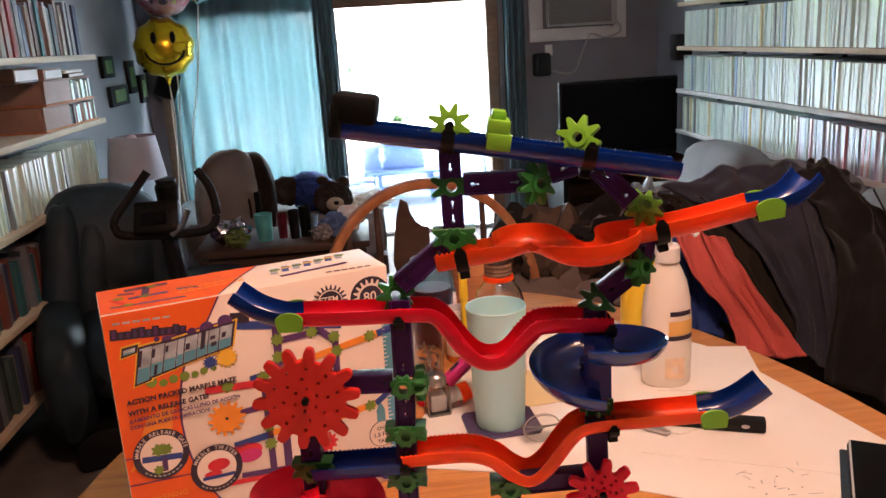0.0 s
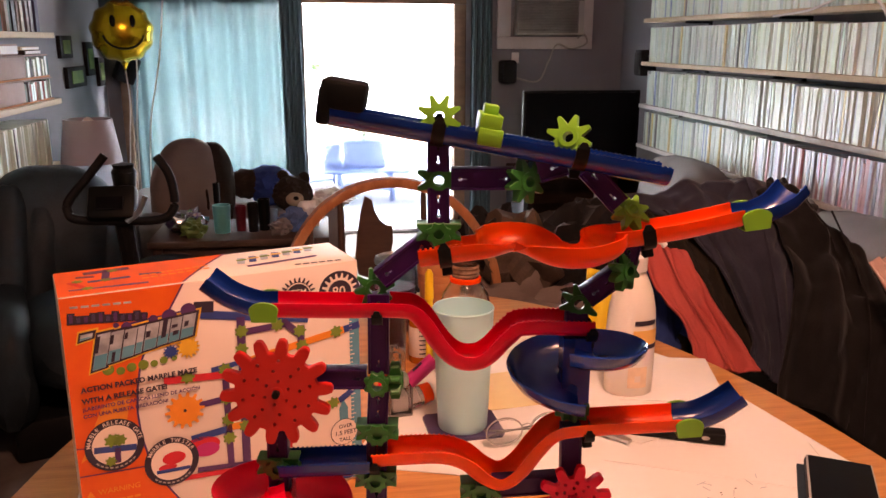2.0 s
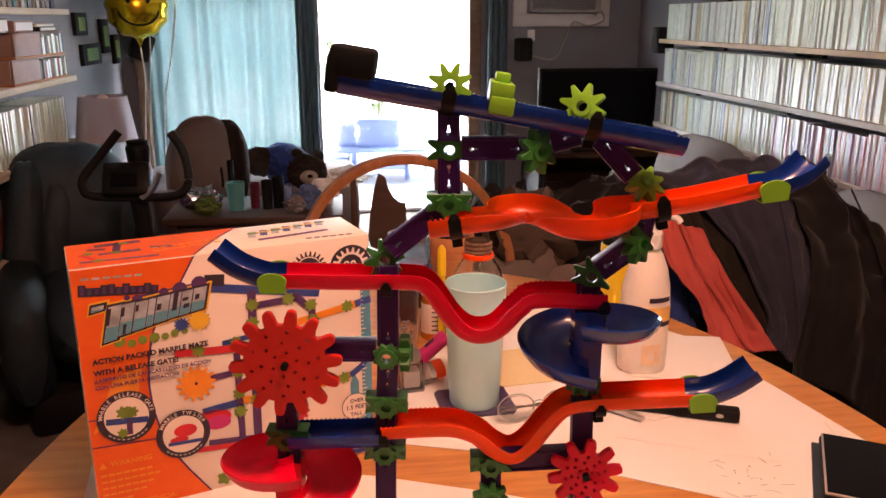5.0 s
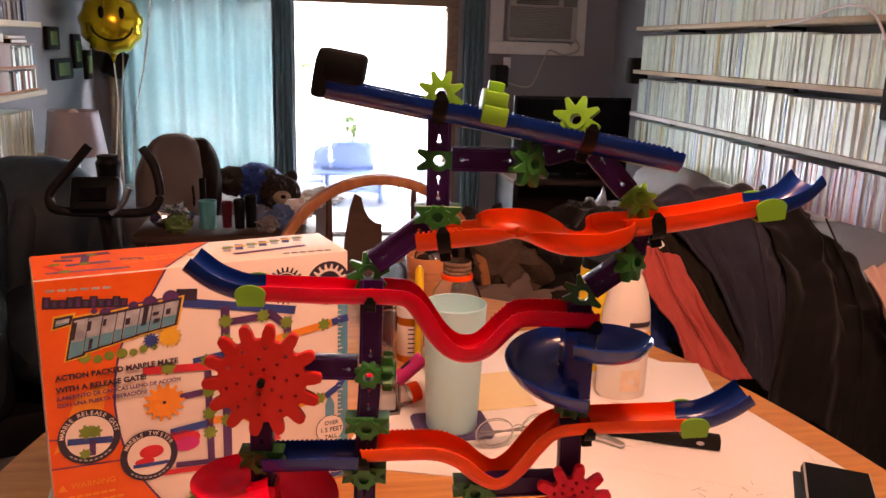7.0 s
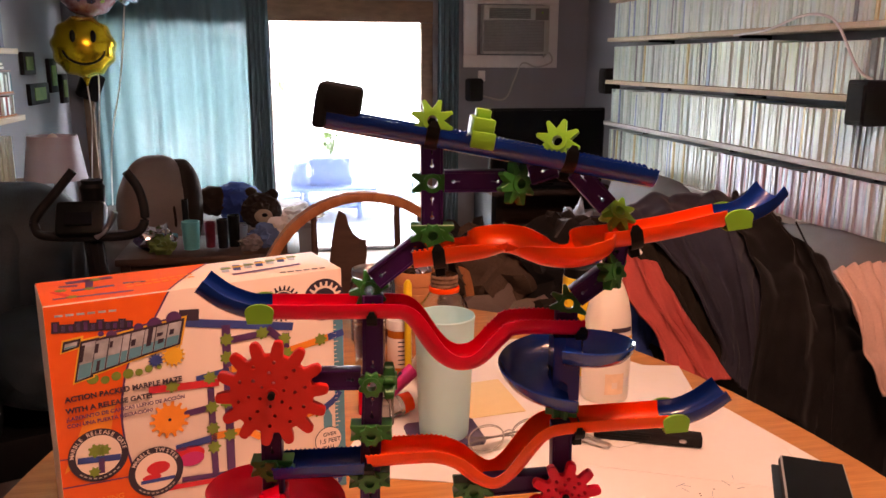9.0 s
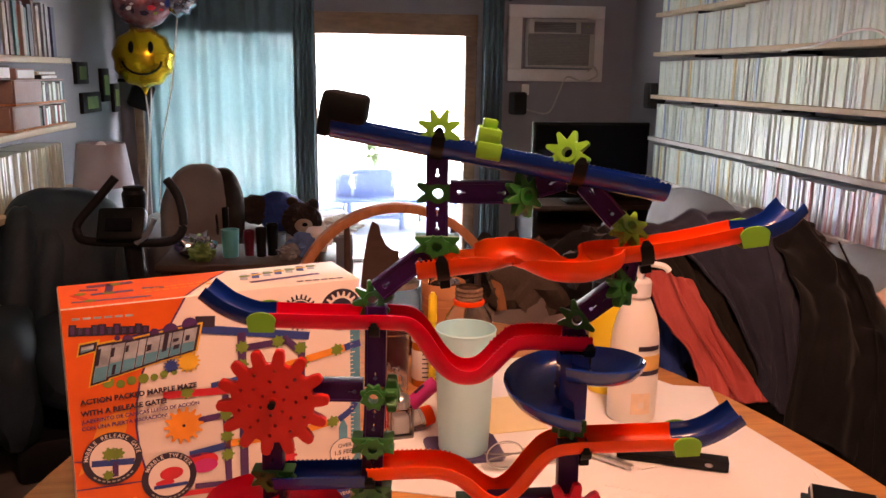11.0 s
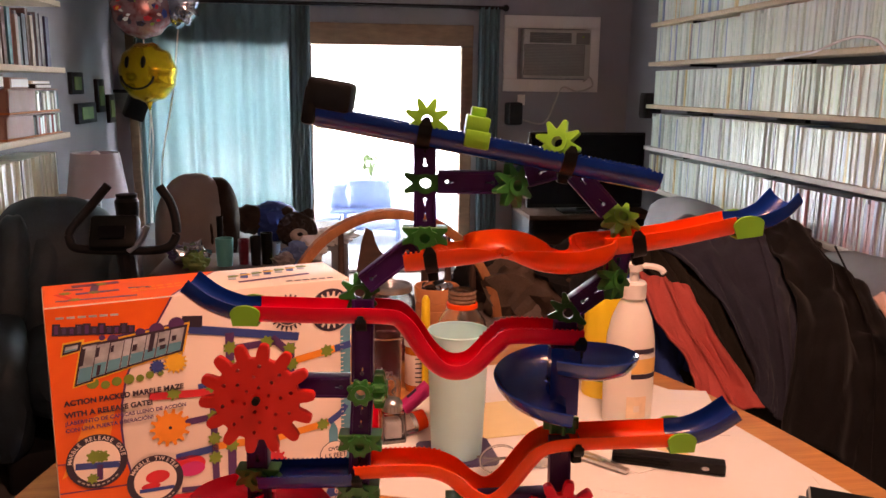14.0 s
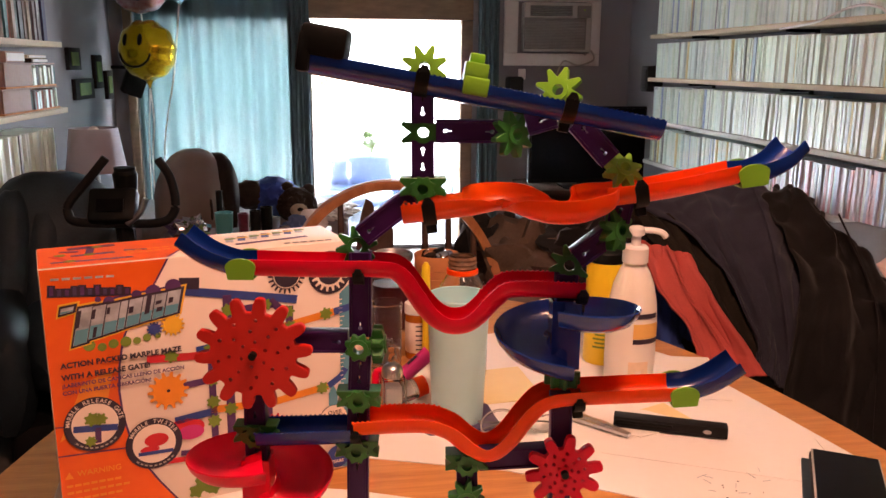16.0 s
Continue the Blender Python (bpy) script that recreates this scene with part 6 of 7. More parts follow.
part("console_screen", box(bmesh.new(), 0.07, 0.004, 0.035, pose(-0.02, -0.055, 0.855, -30)), "screen", eb)
part("console_trim", tube(bmesh.new(), [(0.02, -0.05, 0.80), (0.055, -0.05, 0.83), (0.075, -0.05, 0.87)], 0.008), "steel", eb)
part("bottle_holder", lathe(bmesh.new(), [(0, 0), (0.03, 0), (0.034, 0.05), (0.028, 0.06), (0.03, 0.07), (0, 0.072)], pose(0.0, 0.05, 0.875)), "black", eb)
part("stem", tube(bmesh.new(), [(0, 0, 0.80), (0.01, 0.04, 0.55), (0.02, 0.1, 0.3)], 0.026), "blackmatte", eb)
part("flywheel_cover", blob(bmesh.new(), 0.09, 0.26, 0.20, pose(0.02, 0.12, 0.30), 0.0, 3, 3, 2.6), "black", eb)
part("seat_post", tube(bmesh.new(), [(0.02, 0.3, 0.25), (0.02, 0.40, 0.50)], 0.025), "blackmatte", eb)
part("saddle", blob(bmesh.new(), 0.11, 0.13, 0.04, pose(0.02, 0.42, 0.53), 0.0, 3, 3, 2.6), "leather", eb)
for y in (-0.15, 0.45):
    part("foot", tube(bmesh.new(), [(-0.2, y, 0.03), (0.02, y, 0.03), (0.24, y, 0.03)], 0.028), "blackmatte", eb)

ar = thing("armchair", pose(-0.60, 3.75, 0, 0, 0, 25), "taupe upholstered armchair with a rounded high back", "armchair")
part("backrest", blob(bmesh.new(), 0.175, 0.11, 0.265, pose(-0.02, 0.05, 0.60, -12, 6), 0.03, 3, 4, 2.2), "beige", ar)
for x, w in ((0.020, 0.006), (0.070, 0.006)):
    part("welt", tube(bmesh.new(), [(x + 0.055 * k * k * 0.1, 0.05 - 0.118 * math.cos(k * 0.5) + 0.10 * abs(math.sin(k * 0.5)), 0.60 + 0.235 * math.sin(k * 0.5) - 0.012) for k in range(-2, 4)], w, 8), "brown", ar)
part("back_panel", blob(bmesh.new(), 0.105, 0.112, 0.250, pose(0.075, 0.062, 0.592, -12, 8), 0.02, 3, 4, 2.2), "brown", ar)
part("seat", blob(bmesh.new(), 0.20, 0.24, 0.12, pose(0, -0.15, 0.34), 0.04, 3, 3, 4), "beige", ar)
part("base", box(bmesh.new(), 0.36, 0.42, 0.23, pose(0, -0.12, 0.116), 0.02), "beige", ar)
for s in (-1, 1):
    part("armrest", blob(bmesh.new(), 0.06, 0.25, 0.14, pose(s * 0.2, -0.12, 0.42), 0.04, 3, 3, 4), "beige", ar)

lp = thing("floor_lamp", pose(-1.03, 3.72, 0), "floor lamp with a pale tapered linen shade", "lamp")
part("shade", lathe(bmesh.new(), [(0.125, 0.775), (0.098, 0.96), (0.094, 0.96), (0.121, 0.775), (0.125, 0.775)], seg=40), "shade", lp)
part("pole", cyl(bmesh.new(), 0.012, 0.012, 0.88, pose(0, 0, 0.02)), "steel", lp)
part("base", lathe(bmesh.new(), [(0, 0), (0.12, 0), (0.12, 0.012), (0.03, 0.025), (0, 0.025)]), "steel", lp)
part("bulb", blob(bmesh.new(), 0.028, 0.028, 0.04, pose(0, 0, 0.93), sub=2), "white", lp)

sd = thing("side_table", pose(-0.34, 3.05, 0), "small dark side table crowded with cups and bottles", "side table")
part("tabletop", box(bmesh.new(), 0.62, 0.36, 0.025, pose(0, 0, 0.60), 0.004), "darkwood", sd)
for x in (-0.28, 0.28):
    for y in (-0.15, 0.15):
        part("leg", box(bmesh.new(), 0.03, 0.03, 0.587, pose(x, y, 0.294)), "darkwood", sd)
part("drawer", box(bmesh.new(), 0.56, 0.30, 0.10, pose(0, 0, 0.535)), "darkwood", sd)
for x, y, r, h, c, lab in ((-0.41, 3.0, 0.032, 0.10, "tealcup", "teal plastic cup among the clutter"), (-0.345, 3.02, 0.020, 0.092, "preserve", "dark red drink can among the clutter"), (-0.30, 3.0, 0.020, 0.105, "blackmatte", "dark insulated cup among the clutter"), (-0.262, 3.02, 0.022, 0.115, "black", "dark steel flask among the clutter"), (-0.44, 3.12, 0.012, 0.16, "black", "slim dark bottle among the clutter"), (-0.235, 3.05, 0.020, 0.07, "steel", "small metal tin among the clutter")):
    c1 = thing("cup", pose(x, y, 0.613), lab, "cup", "clutter on the side table")
    part("body", lathe(bmesh.new(), [(0, 0), (r * 0.85, 0), (r, h * 0.9), (r, h), (r * 0.9, h), (r * 0.8, 0.005), (0, 0.005)]), c, c1)
for x, y, s, c in ((-0.52, 3.0, 0.055, "silver"), (-0.50, 2.93, 0.04, "foliage"), (-0.57, 3.05, 0.045, "coaster"), (-0.16, 3.0, 0.05, "patio"), (-0.10, 3.08, 0.055, "white"), (-0.20, 2.94, 0.035, "sofa")):
    w = thing("crumpled_wrapper", pose(x, y, 0.613), "crumpled plastic wrapper heaped on the side table", "wrapper", "clutter on the side table")
    part("wrapper", blob(bmesh.new(), s, s * 0.8, s * 0.8, pose(0, 0, s * 0.75), 0.7, 3, 3, 2, x * 9), c, w)

be = thing("plush_bear", pose(-0.28, 4.0, 0.0), "dark brown plush bear in a blue shirt lying forward", "plush toy")
bmb = blob(bmesh.new(), 0.13, 0.13, 0.095, pose(-0.02, 0.05, 0.60, 0, 15), 0.12, 6, 4)
part("body", bmb, "bluecloth", be, "royal blue shirt over the body")
bmb = blob(bmesh.new(), 0.095, 0.09, 0.085, pose(0.085, -0.06, 0.575), 0.15, 8, 4)
blob(bmb, 0.03, 0.02, 0.03, pose(0.04, -0.03, 0.655), 0.1)
blob(bmb, 0.03, 0.02, 0.03, pose(0.14, -0.03, 0.645), 0.1)
blob(bmb, 0.085, 0.08, 0.07, pose(-0.14, 0.0, 0.62), 0.2, 7, 3)
part("head", bmb, "fur", be)
part("muzzle", blob(bmesh.new(), 0.042, 0.035, 0.032, pose(0.098, -0.145, 0.565), 0.06, 8, 3), "furlight", be)
part("nose", blob(bmesh.new(), 0.014, 0.010, 0.010, pose(0.105, -0.178, 0.575), 0, 1, 2), "black", be)
bd = thing("daybed", pose(-0.50, 4.25, 0), "low daybed with crumpled white bedding below the curtain", "daybed")
part("mattress", box(bmesh.new(), 1.1, 0.75, 0.22, pose(0, 0, 0.40), 0.04), "sofa", bd)
part("frame", box(bmesh.new(), 1.1, 0.75, 0.10, pose(0, 0, 0.24), 0.01), "darkwood", bd)
for x in (-0.5, 0.5):
    part("leg", box(bmesh.new(), 0.05, 0.7, 0.19, pose(x, 0, 0.096)), "darkwood", bd)
for x, y, s in ((-0.06, 4.0, 0.09), (-0.02, 4.1, 0.08)):
    w = thing("crumpled_bedding", pose(x, y, 0.50), "crumpled white bedding lying on the daybed", "bedding", "bedding on the daybed")
    part("cloth", blob(bmesh.new(), s * 1.3, s, s * 0.5, pose(0, 0, s * 0.3), 0.6, 4, 4, 2, x * 7), "white", w)

# sofa against the long shelves
so2 = thing("sofa", pose(1.55, 2.75, 0), "grey upholstered sofa along the wall under the shelves", "sofa")
part("base", box(bmesh.new(), 0.62, 2.9, 0.24, pose(0.09, 0, 0.14), 0.04), "sofa", so2)
for k in range(4):
    part("back_cushion", blob(bmesh.new(), 0.15, 0.37, 0.24, pose(0.17, -1.08 + 0.72 * k, 0.485, 0, 12), 0.05, 3, 3, 3.2, k), "sofa", so2)
    part("seat_cushion", blob(bmesh.new(), 0.26, 0.37, 0.09, pose(0.0, -1.08 + 0.72 * k, 0.33), 0.04, 3, 3, 4, k + 5), "sofa", so2)
for y in (-1.5, 1.5):
    part("armrest", blob(bmesh.new(), 0.28, 0.11, 0.22, pose(0.12, y, 0.25), 0.03, 3, 3, 4), "sofa", so2)

# dark heap behind the chair
for x, y, z, sx, sy, sz, c, n, lab in ((0.52, 2.15, 0.70, 0.16, 0.14, 0.12, "knit", "knit_hat", "brown knitted hat on the heap of things"), (0.66, 2.10, 0.74, 0.13, 0.13, 0.12, "jacket", "black_bag", "black soft bag in the heap of things"), (0.44, 2.3, 0.62, 0.14, 0.14, 0.18, "jacket", "black_coat", "black coat bunched up in the heap"),
                                       (0.72, 2.25, 0.62, 0.18, 0.16, 0.20, "navy", "dark_sweater", "charcoal sweater bunched up in the heap"), (0.50, 2.05, 0.56, 0.20, 0.14, 0.14, "beige", "brown_scarf", "brown scarf tangled in the heap"), (0.70, 2.0, 0.50, 0.22, 0.14, 0.20, "olive", "olive_coat", "olive coat crumpled in the heap")):
    g = thing(n, pose(x, y, 0), lab, "clothes", "heap of clothes")
    b = blob(bmesh.new(), sx, sy, sz, pose(0, 0, z), 0.45, 3.2, 4, 2.4, x * 13)
    for v in b.verts:
        v.co += v.co.normalized() * 0.02 * noise.noise(v.co * 14)
    part("cloth", b, c, g)
gc = thing("cap", pose(0.50, 2.75, 0.517), "pale grey cap with a white brim on the heap", "cap")
part("crown", blob(bmesh.new(), 0.085, 0.09, 0.08, pose(0, 0, 0.08), 0.05), "sofa", gc)
part("brim", tube(bmesh.new(), [(-0.10, -0.05, 0.06), (-0.06, -0.10, 0.13), (0.0, -0.11, 0.15), (0.06, -0.10, 0.13), (0.10, -0.05, 0.06)], 0.014), "white", gc)
pb = thing("plastic_bag", pose(0.83, 2.60, 0.516), "crumpled bluish clear plastic bag lying on the heap", "plastic bag")
b = blob(blob(bmesh.new(), 0.080, 0.08, 0.125, pose(-0.03, 0, 0.120), 0.5, 3, 4, 2.2, 3), 0.075, 0.07, 0.145, pose(0.065, 0.02, 0.130), 0.5, 3, 4, 2.2, 6)
for v in b.verts:
    v.co += v.co.normalized() * 0.012 * noise.noise(v.co * 30)
part("film", b, "plasticfilm", pb)
hb = thing("hassock", pose(0.5, 2.55, 0), "dark square hassock carrying a heap of things", "hassock")
part("body", box(bmesh.new(), 0.85, 0.75, 0.515, pose(0, 0, 0.2585), 0.03), "brown", hb)
ac2 = thing("heap_chair", pose(0.98, 1.98, 0), "dark armchair buried under a heap of clothes", "armchair")
part("seat", box(bmesh.new(), 0.62, 0.62, 0.46, pose(0.05, 0.0, 0.231), 0.04), "brown", ac2)
part("backrest", box(bmesh.new(), 0.36, 0.14, 0.40, pose(-0.16, 0.16, 0.65), 0.05), "brown", ac2)

# ---------- balloons ----------
bal = thing("smiley_balloon", pose(-1.10, 4.9, 1.32), "yellow foil balloon with a simple smiling face on a ribbon", "balloon")


def foil(r, d, seg=40, wr=0.012):
    """A pillow-shaped foil balloon facing -y, with a wrinkled seam."""
    bm = bmesh.new()
    rings = []
    for side in (-1, 1):
        line = []
        for i in range(9):
            k = math.sin(i / 8 * math.pi / 2)
            h = d * math.sqrt(max(0, 1 - k ** 2.4)) * 0.5
            ring = []
            for j in range(seg):
                a = 2 * math.pi * j / seg
                w = 1 + wr * math.sin(j * 11 * 2 * math.pi / seg) * k ** 4
                pucker = wr * 0.6 * math.sin(j * 9 * 2 * math.pi / seg + side) * k ** 3 * r
                ring.append(bm.verts.new((r * k * w * math.cos(a), side * (h + pucker), r * k * w * math.sin(a))))
                if i == 0:
                    break
            line.append(ring)
        for i in range(8):
            for j in range(seg):
                q = (j + 1) % seg
                if i == 0:
                    bm.faces.new((line[0][0], line[1][j], line[1][q]))
                else:
                    bm.faces.new((line[i][j], line[i + 1][j], line[i + 1][q], line[i][q]))
        rings.append(line[-1])
    for j in range(seg):
        q = (j + 1) % seg
        bm.faces.new((rings[0][j], rings[0][q], rings[1][q], rings[1][j]))
    return bm


part("foil", foil(0.165, 0.25, 72, 0.034), "foil", bal)
for x in (-0.05, 0.05):
    part("eye", blob(bmesh.new(), 0.016, 0.008, 0.034, pose(x, -0.114, 0.055, -14), sub=2), "black", bal)
smile = [(0.105 * math.cos(math.radians(a)), -0.005 + 0.085 * math.sin(math.radians(a))) for a in range(190, 355, 10)]
part("mouth", tube(bmesh.new(), [(x, -0.125 * math.sqrt(1 - (math.hypot(x, z) / 0.165) ** 2.4) - 0.001, z) for x, z in smile], 0.006, 6, 2), "black", bal)
part("tail", lathe(bmesh.new(), [(0.002, -0.03), (0.012, 0.0), (0.026, 0.03), (0.024, 0.03), (0.010, 0.0)], pose(0, 0, -0.185)), "foil", bal)
part("ribbon", tube(bmesh.new(), [(0, 0, -0.20), (0.008, 0.004, -0.38), (-0.010, -0.005, -0.60), (-0.03, 0.008, -0.85), (-0.045, 0.0, -1.05), (-0.03, 0.02, -1.21)], 0.004, 6), "white", bal)
b2 = thing("patterned_balloon", pose(-1.09, 4.98, 1.70), "round foil balloon with a dark red printed pattern", "balloon")
part("foil", foil(0.165, 0.2, 40, 0.02), "foilred", b2)
part("ribbon", tube(bmesh.new(), [(0, 0, -0.16), (0.02, 0.02, -0.5), (-0.01, 0.03, -0.9), (-0.02, 0.03, -1.40)], 0.004, 6), "white", b2)
prng = random.Random(8)
for k in range(34):
    a, q = prng.uniform(0, 6.28), 0.145 * math.sqrt(prng.random())
    x, z = q * math.cos(a), q * math.sin(a)
    rr = prng.uniform(0.012, 0.030)
    c = ("inkred", "inkwhite", "inkdark", "inkred", "inkblue", "inkgreen", "white", "inkorange")[k % 8]
    shard = plate(bmesh.new(), [(rr, 0), (rr * 0.2, rr * 0.5), (-rr * 0.8, rr * 0.35), (-rr * 0.6, -rr * 0.4), (rr * 0.3, -rr * 0.55)], 0, 0.003, (), pose(x, -0.104 * math.sqrt(1 - (math.hypot(x, z) / 0.165) ** 2.4), z, 90 + math.degrees(-z * 4), 0, math.degrees(x * 4)) @ pose(0, 0, 0, 0, 0, prng.uniform(0, 180)))
    part("printed_patch", shard, c, b2)
b3 = thing("silver_balloon", pose(-0.895, 5.02, 1.69), "silver foil star balloon with creased corners", "balloon")
part("foil", foil(0.12, 0.14, 40, 0.10), "silver", b3)
part("ribbon", tube(bmesh.new(), [(0, 0, -0.11), (-0.05, -0.01, -0.5), (-0.13, -0.02, -0.9), (-0.16, -0.02, -1.40)], 0.004, 6), "white", b3)
bw = thing("balloon_weight", pose(-1.11, 4.93, 0), "small foil-wrapped balloon weight on the floor", "weight")
part("weight", blob(bmesh.new(), 0.05, 0.05, 0.06, pose(0, 0, 0.055), 0.2), "silver", bw)

# ceiling light over the table
clamp_lamp = thing("ceiling_light", pose(0.25, 0.45, TOP), "round frosted ceiling light over the dining table", "lamp")
M["lampglow"] = glow("lamp_glass", (1.0, 0.72, 0.46), 3.0)
part("plate", lathe(bmesh.new(), [(0, -0.003), (0.20, -0.003), (0.20, -0.02), (0, -0.02)]), "steel", clamp_lamp)
part("ring", lathe(bmesh.new(), [(0.185, -0.02), (0.20, -0.02), (0.20, -0.032), (0.185, -0.032)]), "lampglow", clamp_lamp)

# ---------- heap of clothes over an armchair beside the table ----------
g = thing("black_jacket", pose(0, 0, 0), "black fleece jacket hanging over the heap of clothes", "clothes", "heap of clothes")
drape("cloth", "jacket", g, [
    [(0.98, 1.85, 0.94), (1.04, 1.8, 0.96), (1.08, 1.7, 0.89), (1.15, 1.6, 0.81), (1.18, 1.5, 0.745)],
    [(0.97, 1.72, 0.89), (1.05, 1.68, 0.86), (1.09, 1.6, 0.785), (1.13, 1.5, 0.73), (1.17, 1.42, 0.69)],
    [(0.95, 1.6, 0.78), (1.01, 1.56, 0.76), (1.06, 1.5, 0.70), (1.1, 1.42, 0.66), (1.15, 1.36, 0.62)],
    [(0.88, 1.5, 0.57), (0.96, 1.47, 0.54), (1.03, 1.43, 0.49), (1.09, 1.38, 0.45), (1.14, 1.32, 0.42)],
], 3, 0.018, seed=7)
part("seam", tube(bmesh.new(), [(1.072, 1.678, 0.922), (1.082, 1.578, 0.812), (1.052, 1.478, 0.722), (1.022, 1.408, 0.502)], 0.0022, 6), "jacket", g)
g = thing("fleece_pullover", pose(0, 0, 0), "charcoal fleece pullover thrown over the heap of clothes", "clothes", "heap of clothes")
drape("cloth", "navy", g, [
    [(0.71, 1.98, 0.91), (0.86, 1.95, 0.94), (0.99, 1.92, 0.95), (1.07, 1.86, 0.93)],
    [(0.76, 1.82, 0.89), (0.85, 1.8, 0.9), (0.95, 1.76, 0.88), (1.02, 1.7, 0.82)],
    [(0.82, 1.7, 0.81), (0.86, 1.68, 0.8), (0.92, 1.64, 0.79), (0.98, 1.6, 0.75)],
    [(0.85, 1.6, 0.69), (0.88, 1.6, 0.67), (0.92, 1.58, 0.66), (0.96, 1.56, 0.63)],
    [(0.86, 1.56, 0.62), (0.88, 1.55, 0.6), (0.9, 1.54, 0.58), (0.92, 1.53, 0.55)],
], 2.5, 0.013, seed=16)
part("seam", tube(bmesh.new(), [(0.982, 1.898, 0.962), (0.942, 1.738, 0.892), (0.912, 1.618, 0.802), (0.912, 1.558, 0.672), (0.892, 1.518, 0.592)], 0.0022, 6), "navy", g)
g = thing("cargo_shirt", pose(0, 0, 0), "dark olive shirt crumpled in the heap of clothes", "clothes", "heap of clothes")
drape("cloth", "olive", g, [
    [(0.7, 1.9, 0.89), (0.77, 1.87, 0.88), (0.84, 1.83, 0.84)],
    [(0.71, 1.79, 0.84), (0.79, 1.77, 0.83), (0.86, 1.74, 0.79)],
    [(0.78, 1.68, 0.74), (0.82, 1.66, 0.72), (0.89, 1.64, 0.69)],
    [(0.81, 1.6, 0.62), (0.85, 1.59, 0.62), (0.88, 1.58, 0.61)],
], 4, 0.014, seed=7)
g = thing("red_shirt", pose(0, 0, 0), "faded red cotton shirt hanging from the heap", "clothes", "heap of clothes")
drape("cloth", "redcloth", g, [
    [(0.65, 1.74, 0.86), (0.71, 1.74, 0.84), (0.76, 1.72, 0.83)],
    [(0.67, 1.67, 0.77), (0.73, 1.67, 0.76), (0.79, 1.65, 0.74)],
    [(0.72, 1.61, 0.69), (0.78, 1.61, 0.67), (0.83, 1.59, 0.67)],
    [(0.72, 1.55, 0.62), (0.8, 1.55, 0.61), (0.86, 1.54, 0.61)],
], 2, 0.008, seed=14)
part("seam", tube(bmesh.new(), [(0.702, 1.718, 0.852), (0.722, 1.648, 0.772), (0.772, 1.588, 0.682), (0.792, 1.528, 0.622)], 0.0022, 6), "redcloth", g)
g = thing("dark_trousers", pose(0, 0, 0), "dark blue trousers folded in the heap of clothes", "clothes", "heap of clothes")
drape("cloth", "bluecloth", g, [
    [(0.66, 1.9, 0.83), (0.73, 1.86, 0.8), (0.8, 1.82, 0.75)],
    [(0.65, 1.78, 0.73), (0.72, 1.76, 0.7), (0.79, 1.74, 0.67)],
    [(0.63, 1.68, 0.64), (0.7, 1.67, 0.63), (0.78, 1.66, 0.6)],
], 3, 0.01, seed=4)
g = thing("brown_trousers", pose(0, 0, 0), "brown trousers at the bottom of the heap", "clothes", "heap of clothes")
drape("cloth", "brown", g, [
    [(0.6, 1.76, 0.69), (0.69, 1.73, 0.66), (0.77, 1.7, 0.63)],
    [(0.59, 1.68, 0.64), (0.68, 1.66, 0.61), (0.77, 1.64, 0.6)],
    [(0.58, 1.6, 0.6), (0.66, 1.58, 0.58), (0.75, 1.56, 0.58)],
], 3, 0.01, seed=10)
g = thing("pink_towel", pose(0, 0, 0), "dusty pink towel hanging over the sofa arm", "clothes", "heap of clothes")
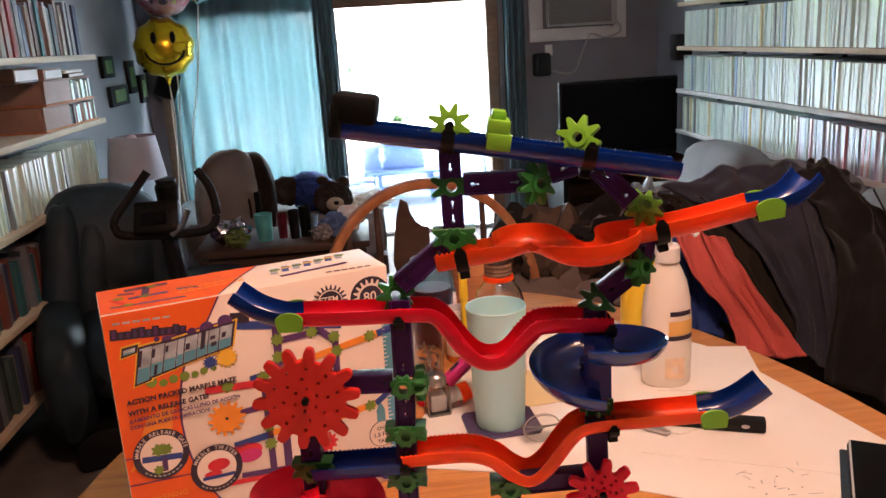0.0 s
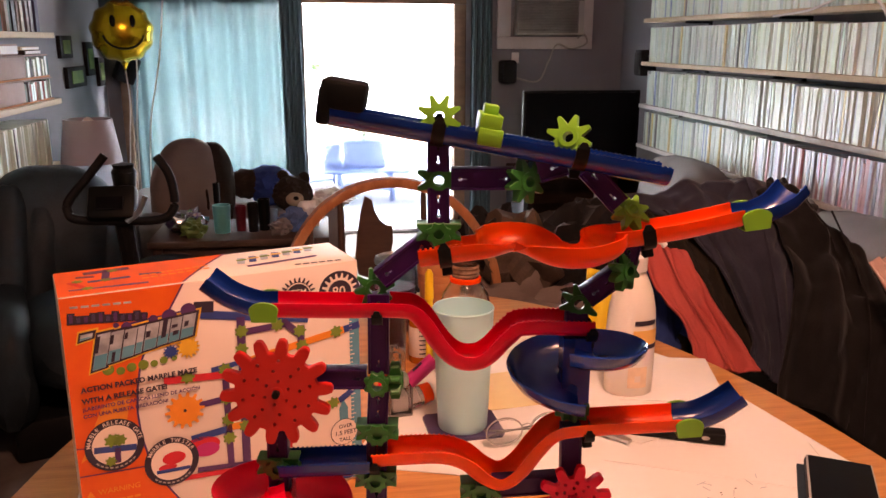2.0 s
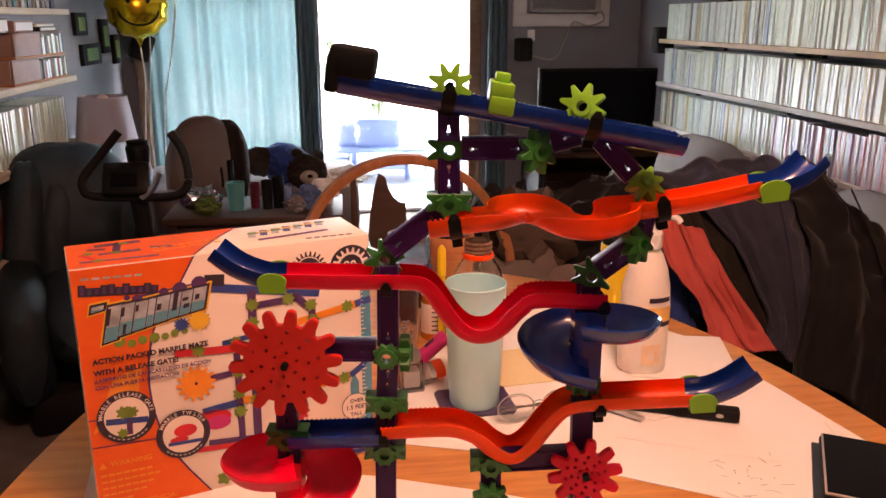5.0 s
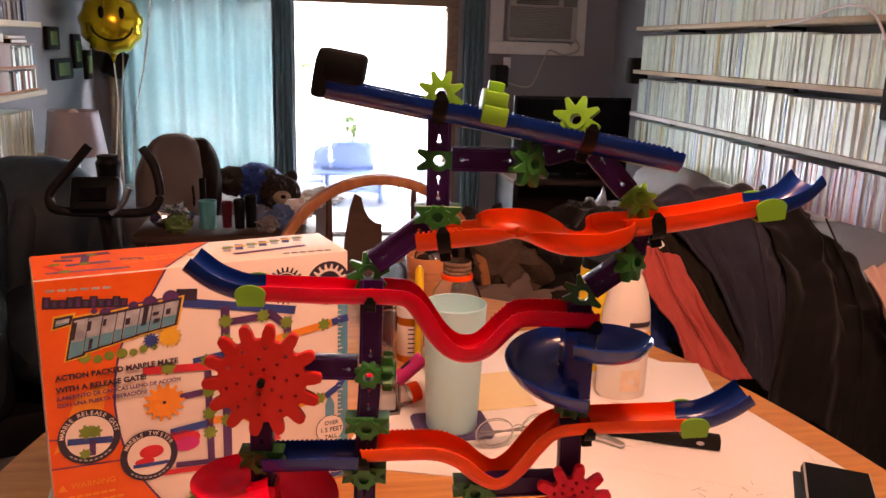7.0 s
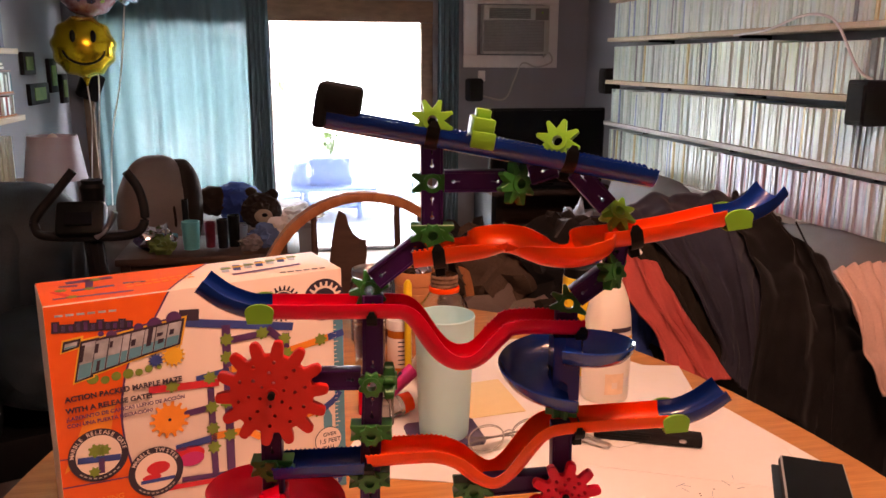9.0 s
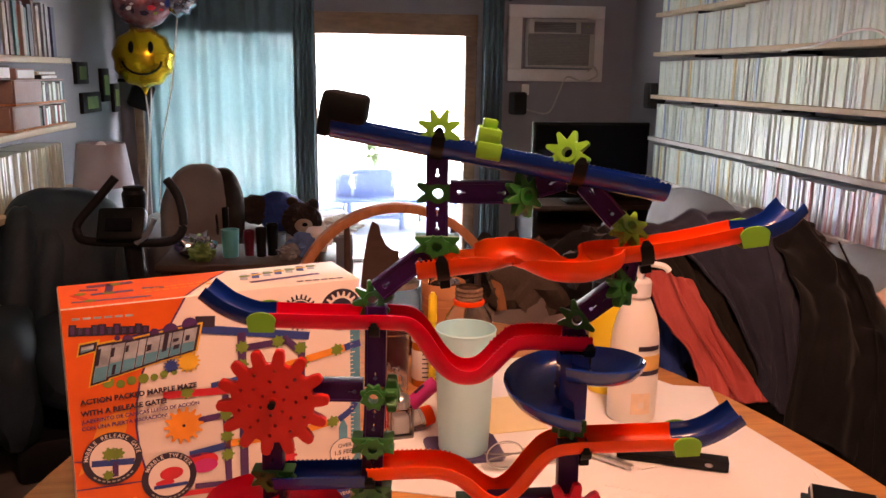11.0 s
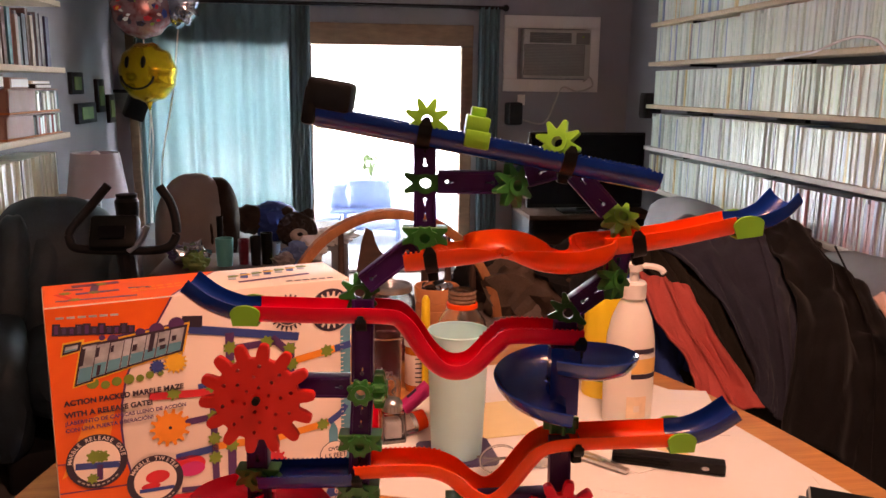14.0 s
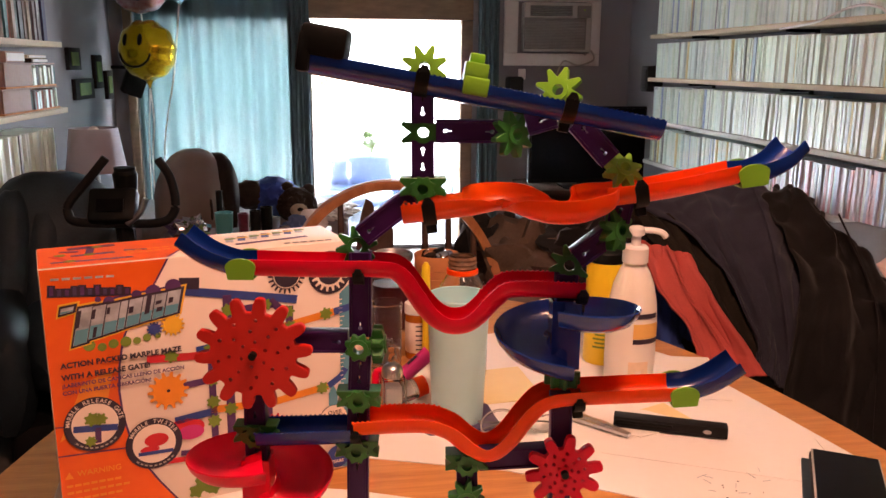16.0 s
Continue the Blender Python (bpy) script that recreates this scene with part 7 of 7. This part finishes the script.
drape("cloth", "pinkcloth", g, [
    [(1.01, 1.45, 0.87), (1.08, 1.45, 0.88), (1.17, 1.45, 0.88)],
    [(1.01, 1.38, 0.82), (1.08, 1.38, 0.81), (1.17, 1.38, 0.8)],
    [(1.02, 1.33, 0.73), (1.09, 1.33, 0.71), (1.2, 1.33, 0.68)],
    [(1.04, 1.3, 0.66), (1.1, 1.3, 0.65), (1.21, 1.3, 0.63)],
], 6, 0.01, seed=0)
g = thing("black_sweater", pose(0, 0, 0), "black sweater bunched up on top of the sofa", "clothes", "heap of clothes")
drape("cloth", "jacket", g, [
    [(1.19, 2.15, 0.89), (1.23, 2.1, 0.91), (1.26, 2.05, 0.85), (1.28, 2.0, 0.79)],
    [(1.16, 2.1, 0.92), (1.17, 2.0, 0.9), (1.21, 1.95, 0.84), (1.23, 1.9, 0.78)],
    [(1.06, 1.95, 0.89), (1.12, 1.9, 0.89), (1.15, 1.82, 0.84), (1.18, 1.78, 0.80)],
], 4, 0.014, seed=6)


def motions():
    """The balloons drift and turn slowly on their ribbons."""
    rows = []
    for t, x, z, turn in ((0.0, -1.103, 1.333, 0), (1.0, -1.117, 1.333, 2), (2.0, -1.122, 1.330, 3), (3.0, -1.125, 1.328, 4), (3.7, -1.128, 1.326, 4), (5.8, -1.117, 1.337, 3),
                          (7.0, -1.119, 1.336, 1), (8.0, -1.117, 1.335, 0), (9.0, -1.134, 1.337, -1), (10.2, -1.105, 1.336, -4), (11.5, -1.079, 1.336, -9), (12.0, -1.064, 1.333, -14), (12.5, -1.055, 1.326, -21),
                          (13.0, -1.045, 1.320, -27), (13.5, -1.044, 1.316, -32), (14.5, -1.043, 1.312, -36), (15.5, -1.040, 1.312, -39), (16.0, -1.033, 1.300, -42)):
        rows.append((t, pose(x, 4.9, z, 0, 0, 13 + turn)))
    walk(bal, rows)
    walk(b2, [(t, pose(-1.09 + dx, 4.98, 1.665, 0, 0, 12 + a)) for t, dx, a in ((0.0, 0.0, 0), (4.0, -0.01, 4), (9.0, -0.015, 8), (12.0, 0.005, 2), (16.0, 0.02, -8))])
    walk(b3, [(t, pose(-0.895 + dx, 5.02, 1.69, 0, 0, a)) for t, dx, a in ((0.0, -0.01, 0), (4.0, -0.01, 6), (9.0, -0.03, 10), (12.0, -0.01, 0), (16.0, 0.03, -12))])


motions()
